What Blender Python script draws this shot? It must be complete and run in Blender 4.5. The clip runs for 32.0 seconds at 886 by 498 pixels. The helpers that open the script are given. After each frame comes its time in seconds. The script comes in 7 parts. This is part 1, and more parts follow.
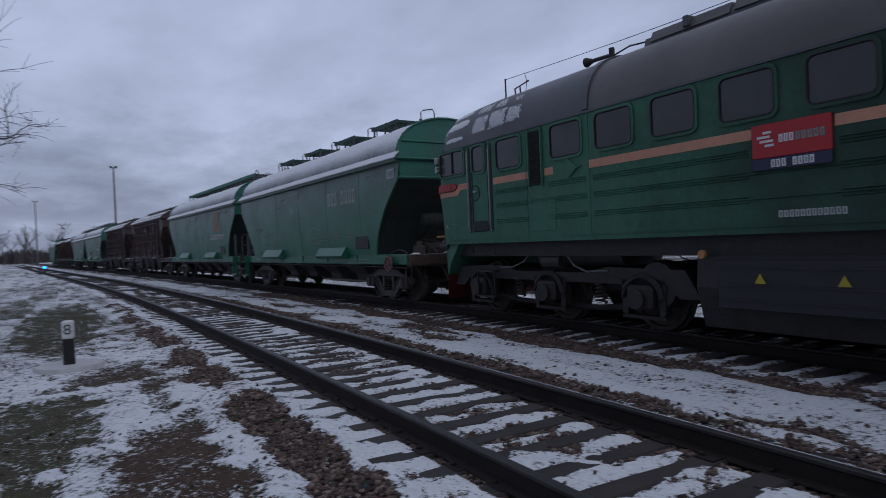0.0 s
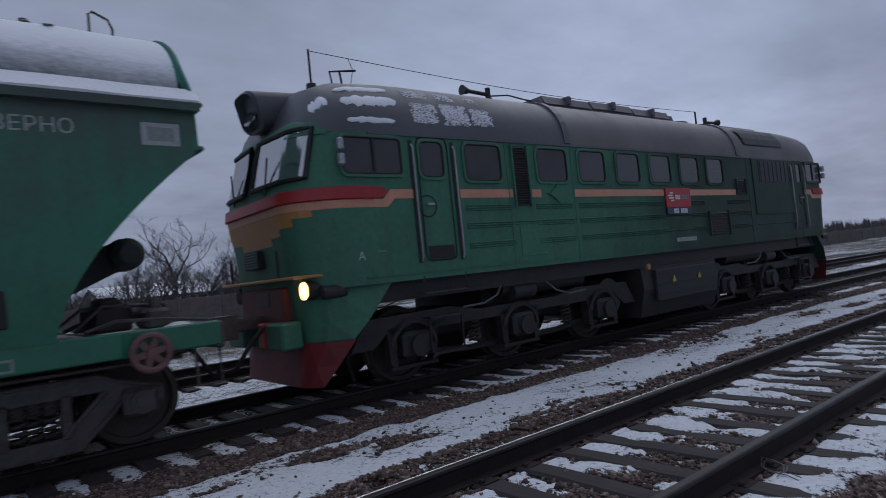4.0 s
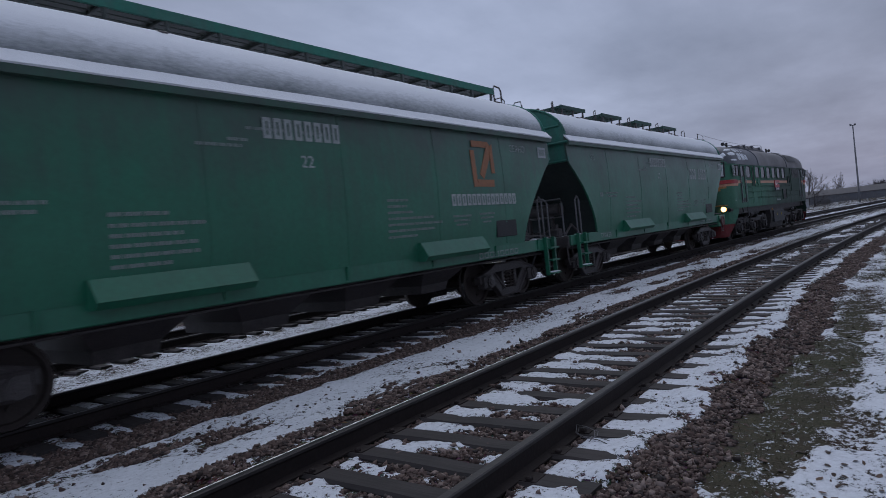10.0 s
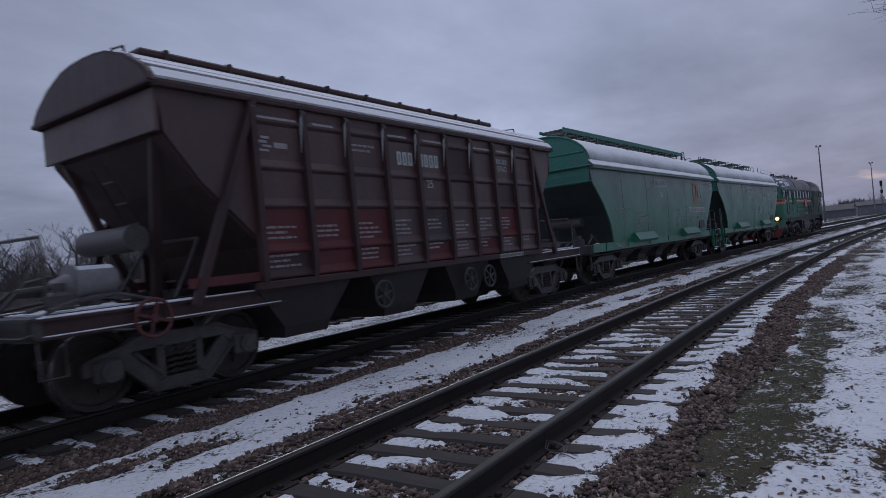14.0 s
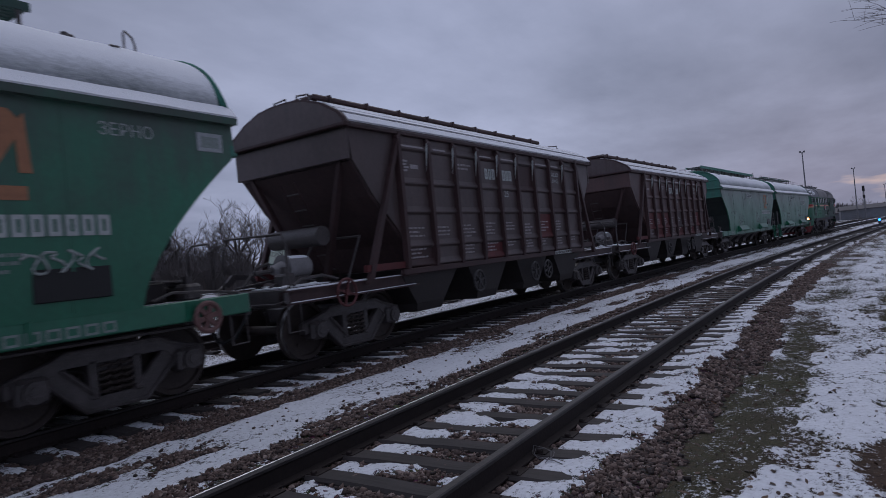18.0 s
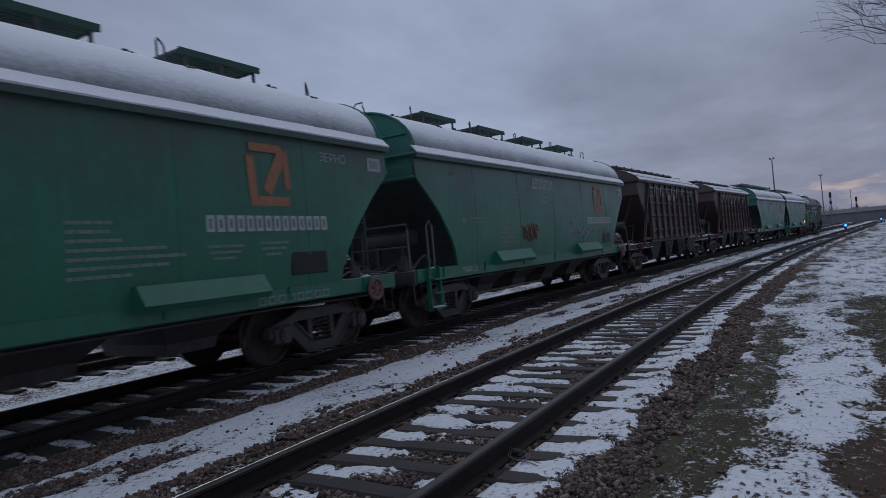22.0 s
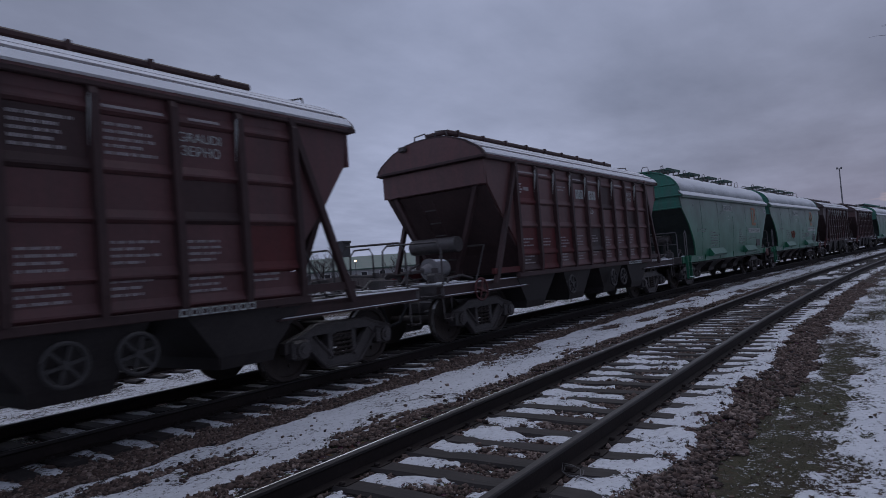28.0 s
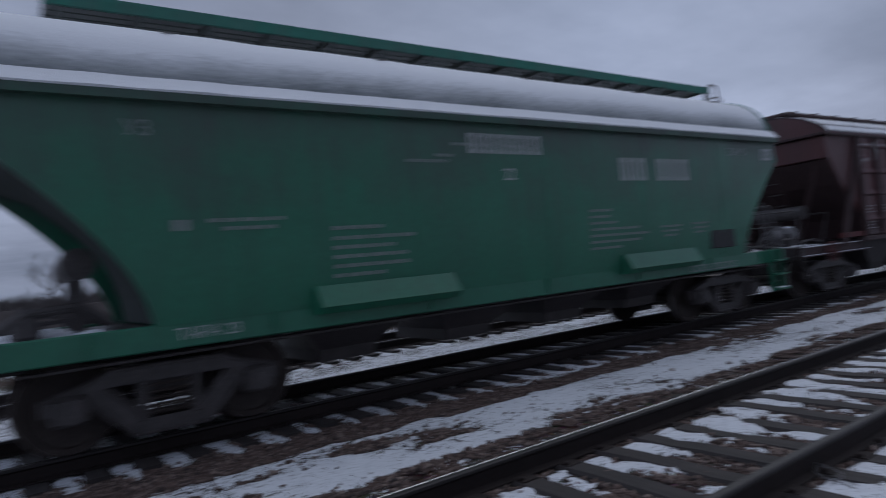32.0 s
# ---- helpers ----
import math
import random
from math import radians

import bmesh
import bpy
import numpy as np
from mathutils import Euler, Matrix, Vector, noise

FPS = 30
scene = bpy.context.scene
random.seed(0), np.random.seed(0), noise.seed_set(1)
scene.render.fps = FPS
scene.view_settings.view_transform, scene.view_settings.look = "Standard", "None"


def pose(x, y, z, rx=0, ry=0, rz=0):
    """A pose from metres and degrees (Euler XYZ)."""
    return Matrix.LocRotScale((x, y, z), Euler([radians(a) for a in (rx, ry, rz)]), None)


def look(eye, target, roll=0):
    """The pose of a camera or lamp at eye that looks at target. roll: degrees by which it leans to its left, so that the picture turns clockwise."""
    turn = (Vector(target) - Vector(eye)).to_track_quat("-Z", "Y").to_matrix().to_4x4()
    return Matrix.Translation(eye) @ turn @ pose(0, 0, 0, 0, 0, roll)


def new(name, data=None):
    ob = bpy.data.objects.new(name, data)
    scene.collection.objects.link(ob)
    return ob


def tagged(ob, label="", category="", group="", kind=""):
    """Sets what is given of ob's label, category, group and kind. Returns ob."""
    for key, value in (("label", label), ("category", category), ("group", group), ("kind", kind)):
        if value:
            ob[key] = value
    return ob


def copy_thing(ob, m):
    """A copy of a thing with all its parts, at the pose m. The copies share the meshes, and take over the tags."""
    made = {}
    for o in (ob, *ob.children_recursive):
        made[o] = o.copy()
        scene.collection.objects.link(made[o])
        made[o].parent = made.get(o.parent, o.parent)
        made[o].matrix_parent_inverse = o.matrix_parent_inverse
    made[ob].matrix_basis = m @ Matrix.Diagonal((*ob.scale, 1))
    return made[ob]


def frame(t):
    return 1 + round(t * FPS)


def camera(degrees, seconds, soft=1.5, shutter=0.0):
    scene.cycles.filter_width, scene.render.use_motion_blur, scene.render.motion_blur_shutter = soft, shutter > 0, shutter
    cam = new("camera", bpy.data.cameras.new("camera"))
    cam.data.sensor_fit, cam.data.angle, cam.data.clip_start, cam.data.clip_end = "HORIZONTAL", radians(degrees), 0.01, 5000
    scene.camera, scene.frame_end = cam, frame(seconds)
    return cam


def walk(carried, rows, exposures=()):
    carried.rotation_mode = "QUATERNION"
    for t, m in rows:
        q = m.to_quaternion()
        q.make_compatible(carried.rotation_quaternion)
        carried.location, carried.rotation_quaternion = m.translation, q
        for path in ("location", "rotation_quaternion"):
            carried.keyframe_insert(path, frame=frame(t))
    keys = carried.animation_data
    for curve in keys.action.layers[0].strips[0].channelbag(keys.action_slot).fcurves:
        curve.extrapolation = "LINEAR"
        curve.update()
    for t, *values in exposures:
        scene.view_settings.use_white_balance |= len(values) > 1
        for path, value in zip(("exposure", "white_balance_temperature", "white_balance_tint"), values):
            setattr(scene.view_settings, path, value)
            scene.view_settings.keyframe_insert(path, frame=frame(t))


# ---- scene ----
# camera: a person on foot beside the line, turning with the train
cam = camera(70.43, 32.0, soft=0.45, shutter=0.35)
PATH = [
    (0.0, pose(-0.858, -0.110, 1.668, 89.32, 2.44, 59.99)),
    (0.5, pose(-0.833, -0.037, 1.693, 89.76, 2.10, 51.75)),
    (1.0, pose(-0.807, -0.006, 1.720, 90.73, 2.52, 40.45)),
    (1.5, pose(-0.693, 0.035, 1.794, 92.73, 2.66, 24.74)),
    (2.0, pose(-0.489, 0.180, 1.834, 94.26, 3.04, 4.56)),
    (2.5, pose(-0.241, 0.076, 1.823, 93.77, 4.19, -10.90)),
    (3.0, pose(0.023, 0.111, 1.776, 93.11, 3.05, -21.79)),
    (3.5, pose(0.094, 0.063, 1.673, 92.71, 3.31, -32.04)),
    (4.0, pose(0.032, 0.102, 1.680, 92.00, 5.87, -40.04)),
    (4.5, pose(0.048, 0.162, 1.657, 90.89, 5.82, -42.68)),
    (6.5, pose(0.158, 0.127, 1.652, 89.11, 5.62, -49.84)),
    (7.0, pose(0.166, 0.110, 1.661, 89.66, 5.50, -53.18)),
    (7.5, pose(0.168, 0.109, 1.658, 89.66, 5.30, -55.07)),
    (8.0, pose(0.159, 0.113, 1.658, 89.53, 5.27, -55.07)),
    (8.5, pose(0.161, 0.110, 1.660, 89.11, 5.37, -54.65)),
    (9.0, pose(0.162, 0.109, 1.656, 89.04, 5.62, -54.78)),
    (9.5, pose(0.165, 0.109, 1.661, 89.13, 6.10, -54.56)),
    (10.0, pose(0.171, 0.104, 1.659, 89.03, 6.11, -54.31)),
    (10.5, pose(0.172, 0.106, 1.661, 88.82, 6.17, -54.78)),
    (11.0, pose(0.172, 0.106, 1.661, 89.00, 5.83, -55.40)),
    (11.5, pose(0.167, 0.103, 1.662, 89.35, 5.64, -55.42)),
    (12.0, pose(0.161, 0.093, 1.663, 89.70, 5.69, -55.27)),
    (12.5, pose(0.159, 0.090, 1.664, 89.44, 5.58, -55.73)),
    (13.0, pose(0.167, 0.080, 1.663, 89.51, 5.47, -55.99)),
    (13.5, pose(0.162, 0.075, 1.667, 89.75, 5.41, -56.13)),
    (14.0, pose(0.163, 0.067, 1.669, 90.05, 5.42, -56.54)),
    (14.5, pose(0.155, 0.068, 1.664, 90.45, 5.46, -56.56)),
    (16.5, pose(0.157, 0.045, 1.675, 90.63, 5.52, -57.30)),
    (17.0, pose(0.157, 0.045, 1.674, 90.70, 5.52, -57.73)),
    (17.5, pose(0.164, 0.050, 1.674, 90.43, 5.61, -57.72)),
    (18.0, pose(0.161, 0.053, 1.677, 90.40, 5.52, -57.61)),
    (18.5, pose(0.160, 0.052, 1.677, 90.60, 5.44, -57.91)),
    (19.0, pose(0.152, 0.056, 1.677, 90.71, 5.07, -58.28)),
    (19.5, pose(0.153, 0.059, 1.675, 90.63, 4.95, -58.40)),
    (20.0, pose(0.148, 0.066, 1.677, 90.72, 4.89, -58.09)),
    (20.5, pose(0.155, 0.061, 1.679, 90.54, 4.93, -58.56)),
    (21.0, pose(0.147, 0.061, 1.677, 90.67, 4.98, -59.18)),
    (21.5, pose(0.148, 0.056, 1.678, 90.42, 5.21, -59.52)),
    (22.0, pose(0.147, 0.055, 1.679, 90.43, 5.18, -59.78)),
    (22.5, pose(0.147, 0.059, 1.675, 90.28, 5.14, -59.63)),
    (23.0, pose(0.147, 0.058, 1.674, 90.17, 5.07, -59.62)),
    (23.5, pose(0.148, 0.059, 1.678, 90.14, 5.07, -60.20)),
    (24.0, pose(0.144, 0.059, 1.679, 89.87, 5.11, -60.26)),
    (24.5, pose(0.148, 0.060, 1.679, 89.90, 5.11, -60.01)),
    (25.0, pose(0.132, 0.050, 1.692, 91.73, 5.43, -59.62)),
    (25.5, pose(0.120, 0.061, 1.698, 92.15, 4.57, -55.81)),
    (27.5, pose(0.130, 0.072, 1.687, 91.79, 4.65, -55.62)),
    (28.0, pose(0.127, 0.073, 1.691, 91.73, 4.55, -55.16)),
    (28.5, pose(0.127, 0.076, 1.686, 91.98, 4.55, -55.35)),
    (29.0, pose(0.122, 0.070, 1.691, 92.33, 4.62, -55.09)),
    (29.5, pose(0.119, 0.051, 1.689, 92.27, 4.26, -55.53)),
    (30.0, pose(0.122, 0.047, 1.685, 92.34, 4.07, -57.67)),
    (30.5, pose(0.117, 0.045, 1.691, 92.02, 4.37, -58.33)),
    (31.0, pose(0.144, 0.017, 1.693, 91.98, 4.71, -57.28)),
    (31.5, pose(0.160, 0.019, 1.700, 92.11, 5.28, -52.79)),
    (32.0, pose(0.091, 0.101, 1.703, 91.65, 5.53, -35.88)),
]
walk(cam, PATH, exposures=[(0.0, 0.10, 6500, 10), (1.0, 0.22, 6500, 10), (2.0, 0.46, 6500, 10), (3.0, 0.58, 6500, 8), (4.0, 0.32, 6500, 9), (4.5, 0.30, 6500, 8), (9.0, 0.33, 6500, 9), (14.0, 0.29, 6500, 13),
                            (18.0, 0.20, 6580, 15), (20.0, 0.17, 6550, 12), (22.0, 0.13, 6440, 8), (25.0, 0.09, 6440, 8), (28.0, -0.02, 6500, 14), (30.0, -0.03, 6500, 14), (31.0, -0.04, 6500, 10), (32.0, 0.22, 6500, 9)])

# ---- light: overcast dusk, a last glow low in the east-west line of the track ----
world = bpy.data.worlds.new("dusk_sky")
scene.world = world
world.use_nodes = True


def tree_of(mat):
    mat.use_nodes = True
    nt = mat.node_tree
    nt.nodes.clear()
    return nt


def node(nt, kind, loc=(0, 0), **props):
    n = nt.nodes.new(kind)
    for key, value in props.items():
        if key in n.inputs:
            n.inputs[key].default_value = value
    return n


def ramp(nt, src, stops):
    n = nt.nodes.new("ShaderNodeValToRGB")
    el = n.color_ramp.elements
    el[0].position, el[0].color = stops[0][0], (*stops[0][1], 1)
    el[1].position, el[1].color = stops[-1][0], (*stops[-1][1], 1)
    for p, c in stops[1:-1]:
        e = el.new(p)
        e.color = (*c, 1)
    nt.links.new(src, n.inputs[0])
    return n.outputs[0]


def mixc(nt, fac, a, b, mode="MIX"):
    n = nt.nodes.new("ShaderNodeMix")
    n.data_type, n.blend_type = "RGBA", mode
    for sock, v in ((n.inputs[0], fac), (n.inputs[6], a), (n.inputs[7], b)):
        if isinstance(v, bpy.types.NodeSocket):
            nt.links.new(v, sock)
        elif isinstance(v, (int, float)):
            sock.default_value = v
        else:
            sock.default_value = (*v, 1)
    return n.outputs[2]


def math_n(nt, op, a, b=0.0, clamp=False):
    n = nt.nodes.new("ShaderNodeMath")
    n.operation, n.use_clamp = op, clamp
    for sock, v in ((n.inputs[0], a), (n.inputs[1], b)):
        if isinstance(v, bpy.types.NodeSocket):
            nt.links.new(v, sock)
        else:
            sock.default_value = v
    return n.outputs[0]


def noise_n(nt, vec, scale, detail=4.0, rough=0.55):
    n = nt.nodes.new("ShaderNodeTexNoise")
    n.inputs["Scale"].default_value, n.inputs["Detail"].default_value, n.inputs["Roughness"].default_value = scale, detail, rough
    if vec is not None:
        nt.links.new(vec, n.inputs["Vector"])
    return n.outputs["Fac"]


def mapping_n(nt, vec, scale=(1, 1, 1), loc=(0, 0, 0)):
    n = nt.nodes.new("ShaderNodeMapping")
    n.inputs["Scale"].default_value, n.inputs["Location"].default_value = scale, loc
    nt.links.new(vec, n.inputs["Vector"])
    return n.outputs[0]


def build_world():
    nt = world.node_tree
    nt.nodes.clear()
    co = nt.nodes.new("ShaderNodeTexCoord").outputs["Generated"]
    sky = nt.nodes.new("ShaderNodeTexSky")
    sky.sky_type, sky.sun_disc = "NISHITA", False
    sky.sun_elevation, sky.sun_rotation = radians(2.0), radians(90)
    sky.air_density, sky.dust_density = 1.5, 2.0
    # cloud deck: the way is flattened so that the clouds close up towards the horizon
    sep = nt.nodes.new("ShaderNodeSeparateXYZ")
    nt.links.new(co, sep.inputs[0])
    up = math_n(nt, "MAXIMUM", sep.outputs[2], 0.0)
    den = math_n(nt, "ADD", up, 0.14)
    comb = nt.nodes.new("ShaderNodeCombineXYZ")
    nt.links.new(math_n(nt, "DIVIDE", sep.outputs[0], den), comb.inputs[0])
    nt.links.new(math_n(nt, "DIVIDE", sep.outputs[1], den), comb.inputs[1])
    big = noise_n(nt, mapping_n(nt, comb.outputs[0], (0.55, 0.75, 1), (3.1, 1.7, 0)), 1.0, 5, 0.5)
    small = noise_n(nt, mapping_n(nt, comb.outputs[0], (1.6, 2.3, 1), (0.4, 5.2, 0)), 1.0, 6, 0.58)
    field = math_n(nt, "ADD", math_n(nt, "MULTIPLY", big, 0.62), math_n(nt, "MULTIPLY", small, 0.38))
    cloud = ramp(nt, field, [(0.32, SKY_DARK), (0.5, SKY_MID), (0.68, SKY_LIGHT)])
    # glow gaps between the clouds, low towards +x
    glow_dir = ramp(nt, sep.outputs[0], [(0.965, (0, 0, 0)), (0.998, (1, 1, 1))])
    low = ramp(nt, sep.outputs[2], [(0.0, (0.15, 0.15, 0.15)), (0.04, (1, 1, 1)), (0.075, (0.9, 0.9, 0.9)), (0.13, (0, 0, 0))])
    streak = ramp(nt, noise_n(nt, mapping_n(nt, co, (7, 7, 30), (1.3, 0.2, 0.4)), 1.0, 4, 0.5), [(0.645, (0, 0, 0)), (0.78, (0.62,) * 3)])
    glow = mixc(nt, 1.0, mixc(nt, 1.0, glow_dir, low, "MULTIPLY"), streak, "MULTIPLY")
    lit = mixc(nt, glow, cloud, (0.95, 0.70, 0.55))
    # sky dimmed on the unseen side away from the line, darkening the train's flanks
    side = ramp(nt, math_n(nt, "ADD", math_n(nt, "MULTIPLY", sep.outputs[1], 0.5), 0.5), [(0.0, (0.66,) * 3), (0.55, (1.0,) * 3), (1.0, (1.05,) * 3)])
    lit = mixc(nt, 1.0, lit, side, "MULTIPLY")
    along = ramp(nt, math_n(nt, "ADD", math_n(nt, "MULTIPLY", sep.outputs[0], 0.5), 0.5), [(0.05, (1.42,) * 3), (0.36, (1.30,) * 3), (0.46, (0.94,) * 3), (0.58, (0.74,) * 3), (0.69, (0.70,) * 3), (0.79, (0.92,) * 3), (0.88, (1.18,) * 3), (0.94, (1.08,) * 3), (0.99, (0.80,) * 3)])
    lit = mixc(nt, 1.0, lit, along, "MULTIPLY")
    # a heavier bank low down, most of all behind the train
    away = ramp(nt, math_n(nt, "ADD", math_n(nt, "MULTIPLY", sep.outputs[0], 0.5), 0.5), [(0.30, (0.70,) * 3), (0.80, (0.95,) * 3)])
    high = ramp(nt, math_n(nt, "ADD", sep.outputs[2], math_n(nt, "MULTIPLY", math_n(nt, "SUBTRACT", small, 0.5), 0.25)), [(0.06, (0, 0, 0)), (0.20, (1, 1, 1))])
    lit = mixc(nt, 1.0, lit, mixc(nt, high, away, (1.0, 1.0, 1.0)), "MULTIPLY")
    total = mixc(nt, 0.0012, lit, sky.outputs[0], "ADD")
    bg = nt.nodes.new("ShaderNodeBackground")
    nt.links.new(total, bg.inputs[0])
    bg.inputs[1].default_value = SKY_STRENGTH
    out = nt.nodes.new("ShaderNodeOutputWorld")
    nt.links.new(bg.outputs[0], out.inputs[0])


SKY_DARK, SKY_MID, SKY_LIGHT = (0.172, 0.204, 0.290), (0.230, 0.267, 0.372), (0.300, 0.344, 0.474)
SKY_STRENGTH = 1.12
build_world()
sun = new("sun", bpy.data.lights.new("sun", "SUN"))
sun.data.energy, sun.data.angle, sun.data.color = 0.5, radians(60), (0.96, 0.97, 1.0)
sun.matrix_world = look((14, 6, 24), (0, 0, 0))
scene.view_settings.exposure = 0.0


# ---- materials ----
def shader(name, build, metallic=0.0, rough=0.6, bump=0.0, spec=0.5):
    """build(nt, co, rnd) gives a colour, a roughness or None, and a height or None."""
    mat = bpy.data.materials.new(name)
    nt = tree_of(mat)
    out, bsdf = nt.nodes.new("ShaderNodeOutputMaterial"), nt.nodes.new("ShaderNodeBsdfPrincipled")
    nt.links.new(bsdf.outputs[0], out.inputs[0])
    tc = nt.nodes.new("ShaderNodeTexCoord")
    info = nt.nodes.new("ShaderNodeObjectInfo")
    col, ro, height = build(nt, tc.outputs["Object"], info.outputs["Random"])
    bsdf.inputs["Metallic"].default_value, bsdf.inputs["Roughness"].default_value = metallic, rough
    bsdf.inputs["Specular IOR Level"].default_value = spec
    if isinstance(col, bpy.types.NodeSocket):
        nt.links.new(col, bsdf.inputs["Base Color"])
    else:
        bsdf.inputs["Base Color"].default_value = (*col, 1)
    if ro is not None:
        nt.links.new(ro, bsdf.inputs["Roughness"])
    if height is not None and bump:
        b = nt.nodes.new("ShaderNodeBump")
        b.inputs["Strength"].default_value, b.inputs["Distance"].default_value = 1.0, bump
        nt.links.new(height, b.inputs["Height"])
        nt.links.new(b.outputs[0], bsdf.inputs["Normal"])
    return mat


def painted(name, base, dirt, amount=0.5, streak=True, rough=0.5, fresh=None, dusty=None, metallic=0.0, spec=0.3):
    """Paint with grime streaks that run down, blotches and fine grain."""
    def build(nt, co, rnd):
        blot = noise_n(nt, co, 0.9, 6, 0.6)
        fine = noise_n(nt, co, 14, 4, 0.6)
        run = noise_n(nt, mapping_n(nt, co, (5.0, 5.0, 0.35)), 1.0, 5, 0.6)
        m = math_n(nt, "MULTIPLY", math_n(nt, "ADD", blot, run if streak else fine), 0.5)
        fac = ramp(nt, m, [(0.42, (0, 0, 0)), (0.66, (amount,) * 3)])
        c = mixc(nt, fac, base, dirt)
        shade = ramp(nt, fine, [(0.3, (0.86,) * 3), (0.7, (1.08,) * 3)])
        c = mixc(nt, 1.0, c, shade, "MULTIPLY")
        if dusty:
            sep = nt.nodes.new("ShaderNodeSeparateXYZ")
            nt.links.new(co, sep.inputs[0])
            lev = math_n(nt, "ADD", math_n(nt, "MULTIPLY", sep.outputs[2], 0.36), math_n(nt, "ADD", math_n(nt, "MULTIPLY", blot, 0.85), math_n(nt, "MULTIPLY", run, 0.35)))
            c = mixc(nt, math_n(nt, "MULTIPLY", math_n(nt, "SUBTRACT", lev, 1.40, True), 1.6), c, dusty)
        if fresh:
            c = mixc(nt, math_n(nt, "MULTIPLY", rnd, 0.5), c, fresh)
        ro = math_n(nt, "ADD", math_n(nt, "MULTIPLY", blot, 0.35), rough - 0.17)
        return c, ro, noise_n(nt, co, 5, 3, 0.5)
    return shader(name, build, bump=0.004, metallic=metallic, spec=spec)


def plain(name, base, var=0.25, scale=6.0, rough=0.6, metallic=0.0, bump=0.003, spec=0.5):
    def build(nt, co, rnd):
        a, b = noise_n(nt, co, scale, 5, 0.6), noise_n(nt, co, scale * 6, 3, 0.6)
        f = math_n(nt, "ADD", math_n(nt, "MULTIPLY", a, 0.6), math_n(nt, "MULTIPLY", b, 0.4))
        k = ramp(nt, f, [(0.3, (1 - var,) * 3), (0.7, (1 + var,) * 3)])
        return mixc(nt, 1.0, base, k, "MULTIPLY"), math_n(nt, "ADD", math_n(nt, "MULTIPLY", a, 0.3), rough - 0.15), b
    return shader(name, build, metallic, rough, bump, spec)


# dusty greys the upper sides: dust plus eave shade put into the colour
GREEN = painted("hopper_green_paint", (0.018, 0.158, 0.090), (0.024, 0.092, 0.060), 0.55, rough=0.36, dusty=(0.056, 0.068, 0.062), spec=0.6)
GREEN_END = painted("hopper_end_green_paint", (0.034, 0.180, 0.132), (0.080, 0.125, 0.115), 0.75, rough=0.6)


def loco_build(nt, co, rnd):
    """Green paint under road dirt, darkened in the colour along the engine room."""
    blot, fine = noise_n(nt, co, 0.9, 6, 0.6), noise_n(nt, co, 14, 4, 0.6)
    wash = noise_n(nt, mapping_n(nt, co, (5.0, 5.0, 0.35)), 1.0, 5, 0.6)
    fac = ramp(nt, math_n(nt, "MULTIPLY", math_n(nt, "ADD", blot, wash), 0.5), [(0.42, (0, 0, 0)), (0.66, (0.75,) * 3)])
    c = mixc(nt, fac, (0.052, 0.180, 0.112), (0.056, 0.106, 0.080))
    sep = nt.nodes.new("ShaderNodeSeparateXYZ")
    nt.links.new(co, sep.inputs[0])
    # rear darkening blended into the colour along x, broken by blotches
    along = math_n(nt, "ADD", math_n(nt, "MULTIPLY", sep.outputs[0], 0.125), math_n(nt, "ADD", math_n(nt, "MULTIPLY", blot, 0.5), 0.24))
    rear_dark = ramp(nt, along, [(0.16, (0, 0, 0)), (0.62, (0.90,) * 3)])
    c = mixc(nt, rear_dark, c, (0.021, 0.041, 0.030))
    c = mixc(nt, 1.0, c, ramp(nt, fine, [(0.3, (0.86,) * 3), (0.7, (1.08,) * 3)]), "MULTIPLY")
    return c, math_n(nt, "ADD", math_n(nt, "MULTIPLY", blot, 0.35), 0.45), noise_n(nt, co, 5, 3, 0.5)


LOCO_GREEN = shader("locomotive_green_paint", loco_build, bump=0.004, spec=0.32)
LOCO_ROOF_REAR = painted("dusty_roof_paint", (0.125, 0.112, 0.112), (0.076, 0.068, 0.068), 0.8, streak=False, rough=0.48, spec=0.55)
LOCO_ROOF = painted("roof_grey_paint", (0.090, 0.092, 0.108), (0.054, 0.054, 0.063), 0.8, streak=False, rough=0.46, spec=0.55)
BROWN = painted("oxide_brown_paint", (0.136, 0.058, 0.057), (0.085, 0.050, 0.050), 0.8, rough=0.47, spec=0.45)
BROWN_DEEP = painted("deep_oxide_brown_paint", (0.114, 0.044, 0.046), (0.068, 0.038, 0.039), 0.8, rough=0.47, spec=0.45)
# platform green, darkened for the shade on its underside
PLATFORM_SHADE = painted("weathered_platform_paint", (0.030, 0.078, 0.062), (0.050, 0.066, 0.062), 0.7, rough=0.6)
PLOUGH_RED = painted("oily_plough_red_paint", (0.200, 0.018, 0.020), (0.060, 0.026, 0.028), 0.9, streak=False, rough=0.5)
RED_PANEL = painted("oxide_red_patch_paint", (0.120, 0.029, 0.030), (0.075, 0.032, 0.032), 0.7, rough=0.6)
BROWN_DARK = painted("dark_brown_paint", (0.062, 0.034, 0.034), (0.038, 0.026, 0.027), 0.7, rough=0.55)
UNDER = plain("grimy_running_gear", (0.062, 0.053, 0.053), 0.6, 7, 0.48, bump=0.008, spec=0.55)
UNDER_LOCO = plain("oily_locomotive_gear", (0.032, 0.028, 0.028), 0.5, 5, 0.55, bump=0.006, spec=0.35)
END_BROWN = painted("grimy_brown_end_paint", (0.070, 0.042, 0.042), (0.045, 0.031, 0.031), 0.7, rough=0.7)
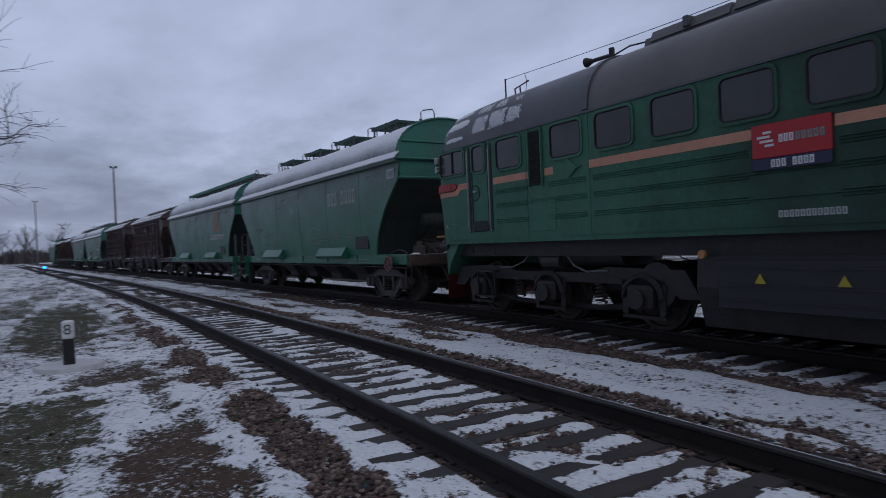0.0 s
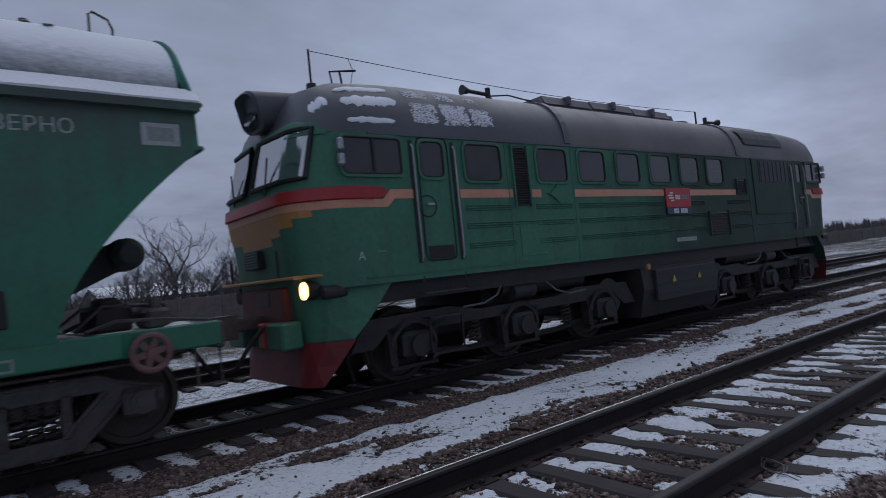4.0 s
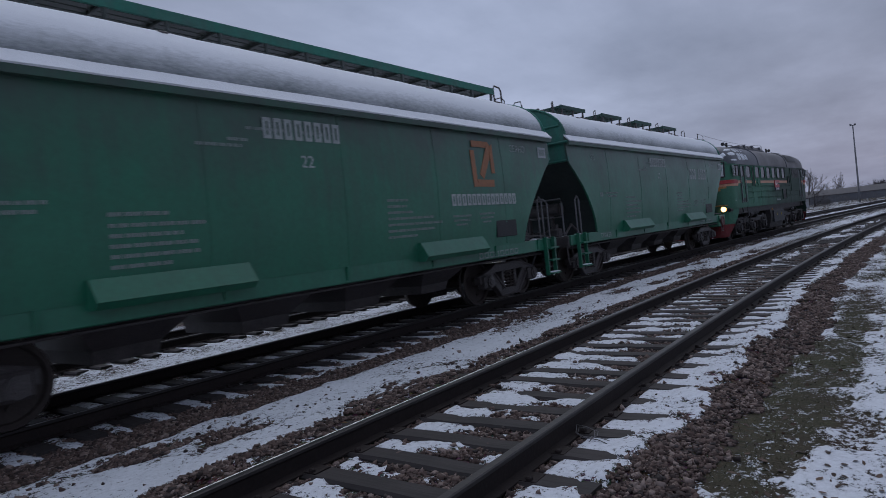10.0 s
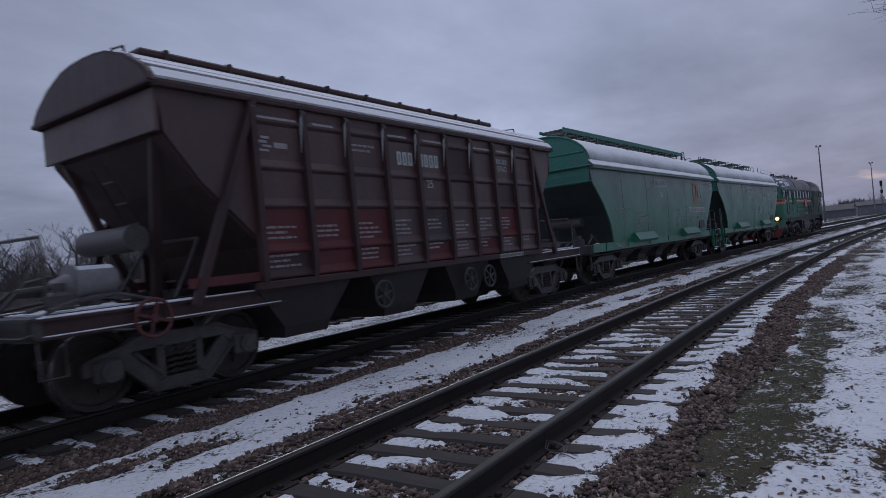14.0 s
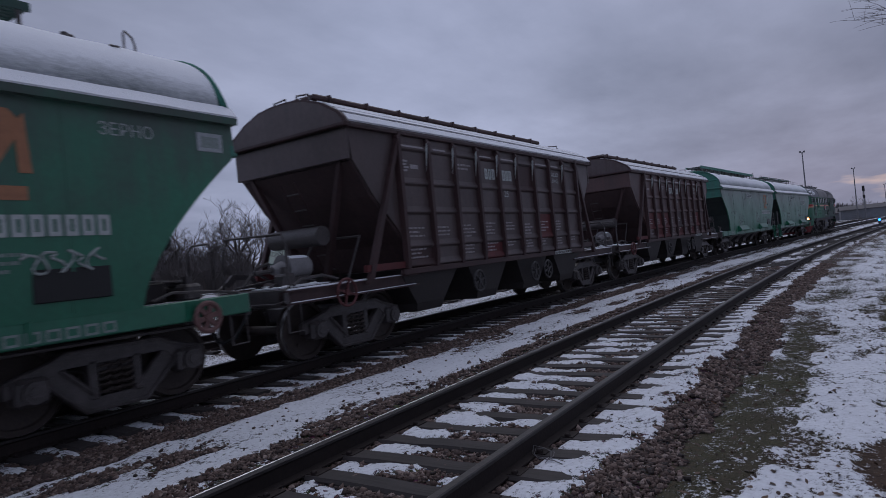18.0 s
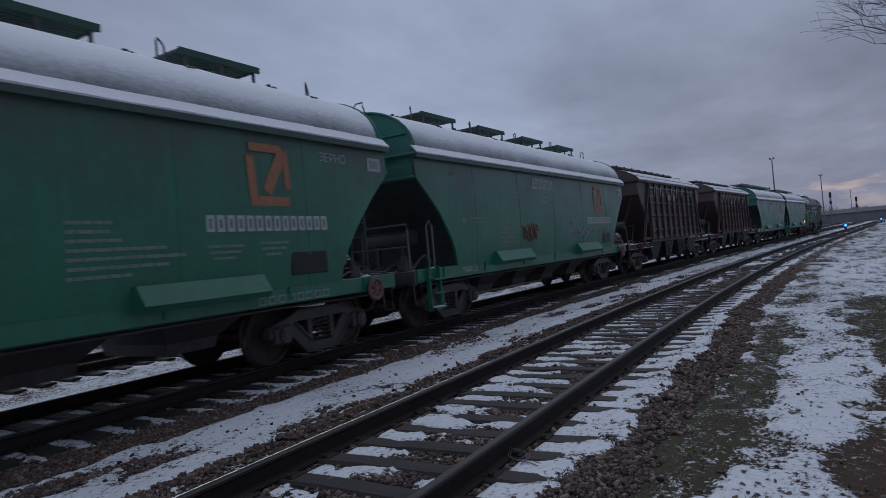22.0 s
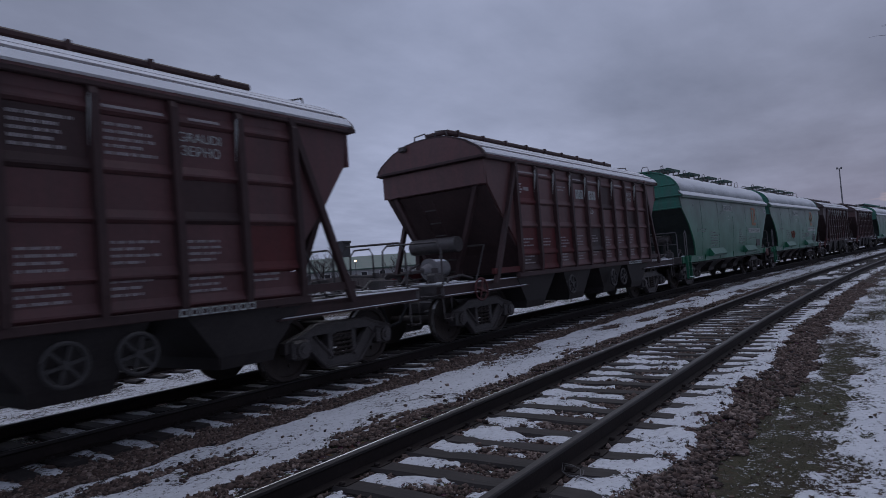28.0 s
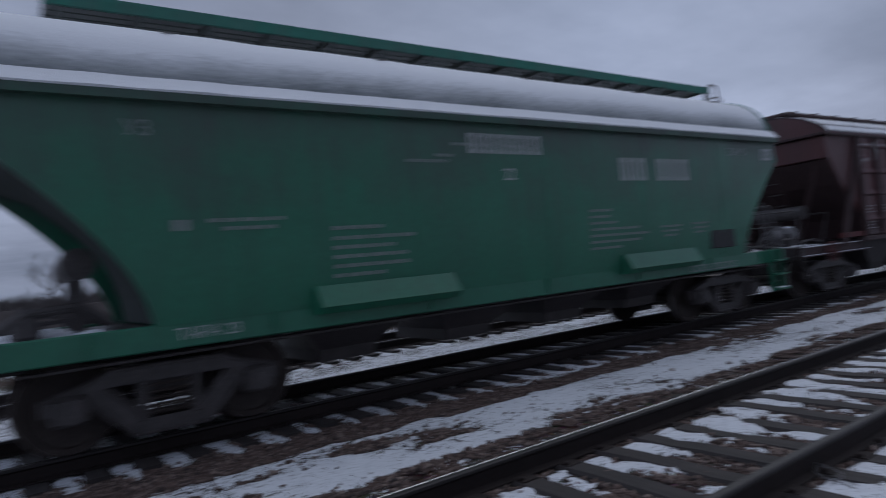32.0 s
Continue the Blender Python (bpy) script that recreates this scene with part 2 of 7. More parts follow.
BROWN_BLACK = painted("sooty_brown_paint", (0.088, 0.062, 0.061), (0.060, 0.046, 0.046), 0.8, rough=0.47, spec=0.45)
BROWN_MID = painted("old_brown_paint", (0.098, 0.053, 0.051), (0.061, 0.042, 0.042), 0.8, rough=0.47, spec=0.45)
SOOT = plain("sooty_hopper_steel", (0.030, 0.025, 0.025), 0.4, 4, 0.6, spec=0.35)
FROSTED = painted("frost_greyed_paint", (0.085, 0.060, 0.060), (0.13, 0.115, 0.12), 0.7, rough=0.7)
MARK_SOFT = plain("thin_white_paint", (0.34, 0.37, 0.36), 0.3, 25, 0.7)
WHEEL = plain("worn_wheel_steel", (0.058, 0.046, 0.042), 0.4, 6, 0.6, 0.2, spec=0.3)
TREAD = plain("bright_tread_steel", (0.30, 0.29, 0.29), 0.2, 8, 0.3, 0.9)
STEEL = plain("handrail_steel", (0.34, 0.36, 0.37), 0.25, 20, 0.4, 0.6)
RED_DULL = plain("dull_red_paint", (0.10, 0.026, 0.027), 0.3, 10, 0.6)
GREY_PATCH = painted("grey_patch_paint", (0.085, 0.068, 0.068), (0.06, 0.04, 0.04), 0.6, rough=0.65)
BLACK = plain("black_opening", (0.008, 0.008, 0.009), 0.3, 8, 0.5)
RUBBER = plain("rubber_gasket", (0.012, 0.012, 0.013), 0.2, 20, 0.6)
RED = plain("signal_red_paint", (0.34, 0.020, 0.022), 0.2, 6, 0.5)
ORANGE = plain("faded_orange_stripe_paint", (0.56, 0.27, 0.17), 0.15, 7, 0.55)
YELLOW_OCHRE = plain("ochre_paint", (0.42, 0.20, 0.06), 0.15, 7, 0.55)
SIGN_RED = plain("sign_red", (0.42, 0.014, 0.020), 0.1, 5, 0.4)
SIGN_BLUE = plain("sign_navy", (0.016, 0.018, 0.055), 0.1, 5, 0.4)
MARK = plain("white_stencil_paint", (0.42, 0.45, 0.44), 0.3, 25, 0.7)
MARK_DIM = plain("dusty_stencil_paint", (0.22, 0.26, 0.245), 0.35, 25, 0.7)
MARK_BROWN = plain("faded_stencil_paint", (0.34, 0.31, 0.315), 0.4, 25, 0.7)
MARK_ORANGE = plain("orange_emblem_paint", (0.34, 0.150, 0.075), 0.25, 12, 0.6)
WARN = plain("warning_yellow", (0.42, 0.33, 0.03), 0.2, 20, 0.5)
WHITE = plain("white_enamel", (0.68, 0.68, 0.68), 0.15, 12, 0.5)
MAST = plain("galvanised_mast", (0.16, 0.16, 0.17), 0.2, 3, 0.5, 0.4)
BARK = plain("dark_bark", (0.066, 0.057, 0.054), 0.35, 9, 0.85)
TWIG = plain("bare_twigs", (0.098, 0.086, 0.086), 0.35, 3, 0.85)
FENCE = plain("grey_concrete_fence", (0.125, 0.106, 0.102), 0.4, 1.5, 0.85)
WALL = plain("pale_rendered_wall", (0.42, 0.42, 0.43), 0.15, 1.0, 0.85)
SHED = plain("shed_cladding", (0.13, 0.135, 0.15), 0.2, 0.8, 0.7)
ROOF_GREEN = plain("green_metal_roof", (0.055, 0.105, 0.085), 0.2, 0.7, 0.5)
ROOF_DARK = plain("dark_roofing", (0.06, 0.055, 0.06), 0.25, 1.2, 0.7)
SLEEPER = None


def glass(name, base, ior=1.5):
    mat = bpy.data.materials.new(name)
    nt = tree_of(mat)
    out, bsdf = nt.nodes.new("ShaderNodeOutputMaterial"), nt.nodes.new("ShaderNodeBsdfPrincipled")
    nt.links.new(bsdf.outputs[0], out.inputs[0])
    co = nt.nodes.new("ShaderNodeTexCoord").outputs["Object"]
    f = noise_n(nt, co, 3.0, 4, 0.6)
    nt.links.new(mixc(nt, f, base, [c * 1.9 for c in base]), bsdf.inputs["Base Color"])
    nt.links.new(math_n(nt, "ADD", math_n(nt, "MULTIPLY", f, 0.18), 0.02), bsdf.inputs["Roughness"])
    bsdf.inputs["Specular IOR Level"].default_value, bsdf.inputs["IOR"].default_value = 0.6, ior
    return mat


GLASS = glass("dusty_window_glass", (0.026, 0.026, 0.030))
SCREEN = glass("windscreen_glass", (0.04, 0.045, 0.05), 3.0)


def glow(name, col, power):
    mat = bpy.data.materials.new(name)
    nt = tree_of(mat)
    out, em = nt.nodes.new("ShaderNodeOutputMaterial"), nt.nodes.new("ShaderNodeEmission")
    em.inputs[0].default_value, em.inputs[1].default_value = (*col, 1), power
    nt.links.new(em.outputs[0], out.inputs[0])
    return mat


LAMP_WARM = glow("lit_headlamp", (1.0, 0.50, 0.15), 5.0)
LAMP_BLUE = glow("lit_blue_signal", (0.01, 0.16, 1.0), 9.0)
LAMP_DIM = glow("lit_street_lamp", (1.0, 0.72, 0.42), 4.0)


def wood_build(nt, co, rnd):
    g = noise_n(nt, mapping_n(nt, co, (14, 1.2, 14)), 1.0, 5, 0.6)
    b = noise_n(nt, co, 3.0, 4, 0.6)
    c = mixc(nt, g, (0.014, 0.012, 0.012), (0.044, 0.036, 0.035))
    c = mixc(nt, math_n(nt, "MULTIPLY", rnd, 0.6), c, (0.036, 0.028, 0.026))
    return mixc(nt, 1.0, c, ramp(nt, b, [(0.3, (0.75,) * 3), (0.7, (1.2,) * 3)]), "MULTIPLY"), None, g


SLEEPER = shader("weathered_sleeper_wood", wood_build, rough=0.8, bump=0.006)


def rail_build(nt, co, rnd):
    a, b = noise_n(nt, co, 2.2, 5, 0.6), noise_n(nt, co, 30, 3, 0.6)
    c = mixc(nt, a, (0.012, 0.009, 0.009), (0.028, 0.019, 0.017))
    return mixc(nt, 1.0, c, ramp(nt, b, [(0.3, (0.8,) * 3), (0.7, (1.15,) * 3)]), "MULTIPLY"), None, b


RAIL = shader("rusty_rail_steel", rail_build, metallic=0.0, rough=0.75, bump=0.003, spec=0.25)
RAIL_HEAD = plain("rolled_rail_head", (0.026, 0.022, 0.022), 0.35, 3, 0.5, 0.2)
RAIL_BRIGHT = plain("polished_rail_edge", (0.62, 0.62, 0.64), 0.15, 2, 0.22, 1.0)


def snow_build(nt, co, rnd):
    a, b = noise_n(nt, co, 1.3, 5, 0.6), noise_n(nt, co, 22, 4, 0.6)
    return mixc(nt, a, (0.74, 0.76, 0.80), (0.86, 0.87, 0.90)), None, b


SNOW = shader("fresh_snow", snow_build, rough=0.75, bump=0.012, spec=0.3)


def roof_snow_build(nt, co, rnd):
    """Snow that thins out to frosted paint where the roof steepens."""
    sep = nt.nodes.new("ShaderNodeSeparateXYZ")
    nt.links.new(co, sep.inputs[0])
    fine = noise_n(nt, mapping_n(nt, co, (9, 26, 26)), 1.0, 5, 0.65)
    big = noise_n(nt, co, 0.8, 4, 0.6)
    h = math_n(nt, "ADD", sep.outputs[2], math_n(nt, "MULTIPLY", math_n(nt, "ADD", fine, big), 0.36))
    f = ramp(nt, math_n(nt, "SUBTRACT", h, 3.43), [(0.52, (0, 0, 0)), (1.0, (1, 1, 1))])
    return mixc(nt, f, (0.060, 0.085, 0.082), (0.76, 0.78, 0.82)), None, fine


ROOF_SNOW = shader("thin_roof_snow", roof_snow_build, rough=0.7, bump=0.006, spec=0.3)


def ground_build(nt, co, rnd):
    at = nt.nodes.new("ShaderNodeAttribute")
    at.attribute_name = "cover"
    sep = nt.nodes.new("ShaderNodeSeparateColor")
    nt.links.new(at.outputs["Color"], sep.inputs[0])
    snow, grass, stone = sep.outputs[0], sep.outputs[1], sep.outputs[2]
    n1, n2, n3, n4 = noise_n(nt, co, 9, 6, 0.7), noise_n(nt, co, 22, 5, 0.7), noise_n(nt, co, 2.0, 5, 0.6), noise_n(nt, co, 95, 3, 0.6)
    tint = ramp(nt, math_n(nt, "ADD", math_n(nt, "MULTIPLY", n2, 0.5), math_n(nt, "MULTIPLY", n4, 0.5)), [(0.36, (0, 0, 0)), (0.62, (1, 1, 1))])
    earth = mixc(nt, tint, (0.018, 0.011, 0.008), (0.092, 0.052, 0.036))
    turf = mixc(nt, tint, (0.017, 0.020, 0.010), (0.092, 0.088, 0.048))
    turf = mixc(nt, ramp(nt, n3, [(0.4, (0, 0, 0)), (0.65, (0.7,) * 3)]), turf, (0.050, 0.040, 0.028))
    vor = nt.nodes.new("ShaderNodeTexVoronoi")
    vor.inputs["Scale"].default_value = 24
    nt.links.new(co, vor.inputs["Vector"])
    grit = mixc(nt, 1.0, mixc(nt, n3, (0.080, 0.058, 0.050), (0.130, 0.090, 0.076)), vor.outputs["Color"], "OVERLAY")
    # stone cells darkened towards the gaps between them, in the colour
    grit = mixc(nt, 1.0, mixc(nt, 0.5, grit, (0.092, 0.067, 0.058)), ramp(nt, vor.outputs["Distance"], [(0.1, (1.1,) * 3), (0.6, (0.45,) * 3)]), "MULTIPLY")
    c = mixc(nt, grass, earth, turf)
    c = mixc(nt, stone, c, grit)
    m = math_n(nt, "ADD", snow, math_n(nt, "ADD", math_n(nt, "MULTIPLY", n2, 2.6), math_n(nt, "ADD", math_n(nt, "MULTIPLY", n1, 1.8), math_n(nt, "MULTIPLY", n4, 1.4))))
    edge = ramp(nt, math_n(nt, "MULTIPLY", m, 0.27), [(0.904, (0, 0, 0)), (0.922, (1, 1, 1))])
    white = mixc(nt, n3, (0.62, 0.64, 0.69), (0.78, 0.80, 0.84))
    white = mixc(nt, 1.0, white, ramp(nt, n2, [(0.3, (0.80,) * 3), (0.6, (1.0,) * 3)]), "MULTIPLY")
    h = math_n(nt, "ADD", math_n(nt, "MULTIPLY", edge, 0.55), math_n(nt, "MULTIPLY", n2, 0.45))
    return mixc(nt, edge, c, white), None, h


GROUND = shader("snow_patched_ground", ground_build, rough=0.85, bump=0.03, spec=0.2)


def stone_build(nt, co, rnd):
    geo = nt.nodes.new("ShaderNodeNewGeometry").outputs["Random Per Island"]
    c = ramp(nt, geo, [(0.0, (0.026, 0.019, 0.018)), (0.40, (0.084, 0.053, 0.044)), (0.75, (0.132, 0.088, 0.073)), (1.0, (0.26, 0.20, 0.175))])
    f = noise_n(nt, co, 40, 4, 0.6)
    return mixc(nt, 1.0, c, ramp(nt, f, [(0.3, (0.75,) * 3), (0.7, (1.2,) * 3)]), "MULTIPLY"), None, f


STONE = shader("crushed_ballast_stone", stone_build, rough=0.85, bump=0.004)


def blade_build(nt, co, rnd):
    geo = nt.nodes.new("ShaderNodeNewGeometry").outputs["Random Per Island"]
    return ramp(nt, geo, [(0.0, (0.020, 0.026, 0.011)), (0.6, (0.056, 0.060, 0.028)), (1.0, (0.14, 0.105, 0.062))]), None, None


BLADE = shader("withered_grass", blade_build, rough=0.8)


def leaf_build(nt, co, rnd):
    geo = nt.nodes.new("ShaderNodeNewGeometry").outputs["Random Per Island"]
    return ramp(nt, geo, [(0.0, (0.020, 0.012, 0.009)), (0.6, (0.055, 0.030, 0.020)), (1.0, (0.11, 0.060, 0.036))]), None, None


LEAF = shader("withered_leaf", leaf_build, rough=0.7)


# ---- building blocks ----
class Geo:
    def __init__(self):
        self.v, self.f, self.slot, self.now = [], [], [], 0

    def add(self, verts, faces):
        n = len(self.v)
        self.v += [tuple(p) for p in verts]
        self.f += [[n + i for i in face] for face in faces]
        self.slot += [self.now] * len(faces)
        return self

    def box(self, x0, x1, y0, y1, z0, z1, b=0.0):
        if b <= 0:
            v = [(x, y, z) for x in (x0, x1) for y in (y0, y1) for z in (z0, z1)]
            return self.add(v, [(0, 1, 3, 2), (4, 6, 7, 5), (0, 4, 5, 1), (2, 3, 7, 6), (0, 2, 6, 4), (1, 5, 7, 3)])
        b = min(b, (x1 - x0) * 0.45, (y1 - y0) * 0.45, (z1 - z0) * 0.45)
        ring = lambda i, z: [(x0 + i, y0 + b, z), (x0 + b, y0 + i, z), (x1 - b, y0 + i, z), (x1 - i, y0 + b, z),
                             (x1 - i, y1 - b, z), (x1 - b, y1 - i, z), (x0 + b, y1 - i, z), (x0 + i, y1 - b, z)]
        inner = lambda z: [(x0 + b, y0 + b, z), (x0 + b, y0 + b, z), (x1 - b, y0 + b, z), (x1 - b, y0 + b, z),
                           (x1 - b, y1 - b, z), (x1 - b, y1 - b, z), (x0 + b, y1 - b, z), (x0 + b, y1 - b, z)]
        q = lambda z: [(x0 + b, y0 + b, z), (x1 - b, y0 + b, z), (x1 - b, y1 - b, z), (x0 + b, y1 - b, z)]
        v = q(z0) + ring(0, z0 + b) + ring(0, z1 - b) + q(z1)
        f = [(3, 2, 1, 0), (20, 21, 22, 23)]
        for k in range(8):
            f.append((4 + k, 4 + (k + 1) % 8, 12 + (k + 1) % 8, 12 + k))
        for k in range(4):
            f.append((k, (k + 1) % 4, 4 + (2 * k + 2) % 8, 4 + 2 * k + 1))
            f.append((k, 4 + 2 * k + 1, 4 + 2 * k))
            f.append((20 + (k + 1) % 4, 20 + k, 12 + 2 * k + 1, 12 + (2 * k + 2) % 8))
            f.append((20 + k, 12 + 2 * k, 12 + 2 * k + 1))
        return self.add(v, f)

    def cyl(self, p, q, r, n=12, r2=None):
        p, q = Vector(p), Vector(q)
        r2 = r if r2 is None else r2
        ax = (q - p).normalized()
        s = ax.orthogonal().normalized()
        t = ax.cross(s)
        ring = lambda o, rr: [o + (s * math.cos(2 * math.pi * k / n) + t * math.sin(2 * math.pi * k / n)) * rr for k in range(n)]
        f = [(k, (k + 1) % n, n + (k + 1) % n, n + k) for k in range(n)]
        return self.add(ring(p, r) + ring(q, r2), f + [tuple(range(n - 1, -1, -1)), tuple(range(n, 2 * n))])

    def tube(self, pts, r, n=6):
        pts = [Vector(p) for p in pts]
        v, f = [], []
        for i, p in enumerate(pts):
            ax = (pts[min(i + 1, len(pts) - 1)] - pts[max(i - 1, 0)]).normalized()
            s = ax.cross(Vector((0.31, 0.27, 0.91))).normalized()
            t = ax.cross(s)
            v += [p + (s * math.cos(2 * math.pi * k / n) + t * math.sin(2 * math.pi * k / n)) * r for k in range(n)]
        for i in range(len(pts) - 1):
            f += [(i * n + k, i * n + (k + 1) % n, i * n + n + (k + 1) % n, i * n + n + k) for k in range(n)]
        f += [tuple(range(n - 1, -1, -1)), tuple(range(len(v) - n, len(v)))]
        return self.add(v, f)

    def prism(self, poly, axis, lo, hi):
        """poly in the two other axes, in their order; pushed out along axis."""
        put = {"x": lambda a, b, c: (c, a, b), "y": lambda a, b, c: (a, c, b), "z": lambda a, b, c: (a, b, c)}[axis]
        n = len(poly)
        v = [put(a, b, lo) for a, b in poly] + [put(a, b, hi) for a, b in poly]
        return self.add(v, [(k, (k + 1) % n, n + (k + 1) % n, n + k) for k in range(n)] + [tuple(range(n - 1, -1, -1)), tuple(range(n, 2 * n))])

    def loft(self, rings, cap=True):
        n = len(rings[0])
        v = [p for r in rings for p in r]
        f = [(i * n + k, i * n + (k + 1) % n, i * n + n + (k + 1) % n, i * n + n + k) for i in range(len(rings) - 1) for k in range(n)]
        if cap:
            f += [tuple(range(n - 1, -1, -1)), tuple(range(len(v) - n, len(v)))]
        return self.add(v, f)

    def sheet(self, rows):
        n = len(rows[0])
        v = [p for r in rows for p in r]
        return self.add(v, [(i * n + k, i * n + k + 1, i * n + n + k + 1, i * n + n + k) for i in range(len(rows) - 1) for k in range(n - 1)])

    def mesh(self, name, mats, smooth=False):
        me = bpy.data.meshes.new(name)
        me.from_pydata(self.v, [], self.f)
        for m in mats if isinstance(mats, (list, tuple)) else [mats]:
            me.materials.append(m)
        if any(self.slot):
            me.polygons.foreach_set("material_index", self.slot)
        bm = bmesh.new()
        bm.from_mesh(me)
        bmesh.ops.recalc_face_normals(bm, faces=bm.faces)
        bm.to_mesh(me)
        bm.free()
        if smooth:
            me.polygons.foreach_set("use_smooth", [True] * len(me.polygons))
            me.set_sharp_from_angle(angle=radians(38))
        return me


def part(name, geo, mat, parent, label="", smooth=False, at=None):
    ob = new(name, geo.mesh(name, mat, smooth) if isinstance(geo, Geo) else geo)
    ob.parent = parent
    if at is not None:
        ob.matrix_basis = at
    if label:
        ob["label"] = label
    return ob


def thing(name, label, category, group="", kind="", geo=None, mat=None, smooth=False):
    ob = new(name, geo.mesh(name, mat, smooth) if geo else None)
    return tagged(ob, label, category, group, kind)


def lettering(text, size, parent, at, mat, name="lettering"):
    cu = bpy.data.curves.new(name, "FONT")
    cu.body, cu.size, cu.extrude, cu.align_x, cu.align_y = text, size, 0.001, "CENTER", "CENTER"
    cu.materials.append(mat)
    ob = new(name, cu)
    ob.parent = parent
    ob.matrix_basis = at
    return ob


# ---- the line: a long bend that straightens out at both ends ----
NEAR_Y, BEND, SKEW, EASE, SPACING = 3.134, 0.002655, 4.5e-06, -7.4e-07, 5.212
RAIL_Z = 0.18
_x = np.linspace(-460, 460, 9201)
_k = np.where(np.abs(_x) < 60, np.maximum(BEND + SKEW * _x + EASE * _x * _x, 0), 0)
_dy = -np.cumsum(_k) * 0.1
_dy -= _dy[4600]
_y = np.cumsum(_dy) * 0.1
_y += NEAR_Y - _y[4600]
_n = np.stack([-_dy, np.ones_like(_dy)], 1) / np.sqrt(1 + _dy * _dy)[:, None]


class Line:
    """The track whose middle runs a fixed distance beside the near track."""
    def __init__(self, off):
        self.p = np.stack([_x, _y], 1) + off * _n
        s = np.r_[0, np.cumsum(np.linalg.norm(np.diff(self.p, axis=0), axis=1))]
        self.s = s - np.interp(0, self.p[:, 0], s)

    def at(self, s, side=0.0):
        c = lambda a: np.interp(s, self.s, a)
        return np.array([c(self.p[:, 0]) + side * c(_n[:, 0]), c(self.p[:, 1]) + side * c(_n[:, 1])])

    def heading(self, s):
        return math.atan2(*(self.at(s + 0.5) - self.at(s - 0.5))[::-1])


near_line, train_line, far_line = Line(0.0), Line(SPACING), Line(SPACING + 4.9)


def lateral(x, y):
    """Distance beside the near track's middle, positive towards the train."""
    return (y - np.interp(x, _x, _y)) * np.interp(x, _x, _n[:, 1])


# ---- ground: one sheet, snow lying in patches over ballast, turf and earth ----
def lattice(ix, iy, seed):
    h = (ix * 374761393 + iy * 668265263 + seed * 1442695041) & 0xFFFFFFFF
    h = ((h ^ (h >> 13)) * 1274126177) & 0xFFFFFFFF
    return ((h ^ (h >> 16)) & 0xFFFF) / 65535.0


def value_noise(x, y, seed):
    ix, iy = np.floor(x).astype(np.int64), np.floor(y).astype(np.int64)
    fx, fy = x - ix, y - iy
    fx, fy = fx * fx * (3 - 2 * fx), fy * fy * (3 - 2 * fy)
    a, b = lattice(ix, iy, seed), lattice(ix + 1, iy, seed)
    c, d = lattice(ix, iy + 1, seed), lattice(ix + 1, iy + 1, seed)
    return (a * (1 - fx) + b * fx) * (1 - fy) + (c * (1 - fx) + d * fx) * fy


def fbm(x, y, scale, seed, octaves=4):
    out, amp, tot = 0, 1.0, 0
    for k in range(octaves):
        out = out + amp * value_noise(x * scale, y * scale, seed + 17 * k)
        tot, amp, scale = tot + amp, amp * 0.55, scale * 2.1
    return out / tot


def bump_step(v, a, b, soft=0.12):
    up = np.clip((v - a + soft) / (2 * soft), 0, 1)
    down = np.clip((b + soft - v) / (2 * soft), 0, 1)
    return up * up * (3 - 2 * up) * down * down * (3 - 2 * down)


SLEEPER_STEP, NEAR_PHASE, TRAIN_PHASE = 0.48, -0.02, -0.11


# bare patches beside the line: x, y, half-length, half-width, depth, and what lies bare: 0 earth, 1 turf, 2 stones
BARE = [(-21.0, -0.65, 6.5, 0.95, 0.97, 1), (-8.3, -0.66, 1.9, 0.68, 0.95, 1), (-5.9, 0.50, 1.7, 0.46, 0.97, 0), (-10.9, 0.15, 0.8, 0.50, 0.9, 0), (-9.3, 0.62, 1.1, 0.16, 0.7, 0),
        (-6.6, 1.42, 1.9, 0.28, 0.97, 2), (-11.5, 1.30, 1.4, 0.20, 0.7, 2), (5.7, 0.93, 2.9, 0.30, 0.90, 1), (9.6, 0.66, 2.6, 0.20, 0.8, 1),
        (12.9, -1.15, 4.6, 0.70, 0.97, 1), (5.5, -0.55, 1.5, 0.58, 0.97, 0), (7.5, -0.66, 0.9, 0.26, 0.95, 0), (9.3, -0.98, 0.9, 0.36, 0.95, 1),
        (-27, -2.2, 5.0, 0.6, 0.6, 1), (-34, -1.6, 4.0, 0.5, 0.5, 1), (24, -2.4, 4.0, 0.4, 0.7, 1), (33, -3.6, 5.0, 0.5, 0.6, 1)]


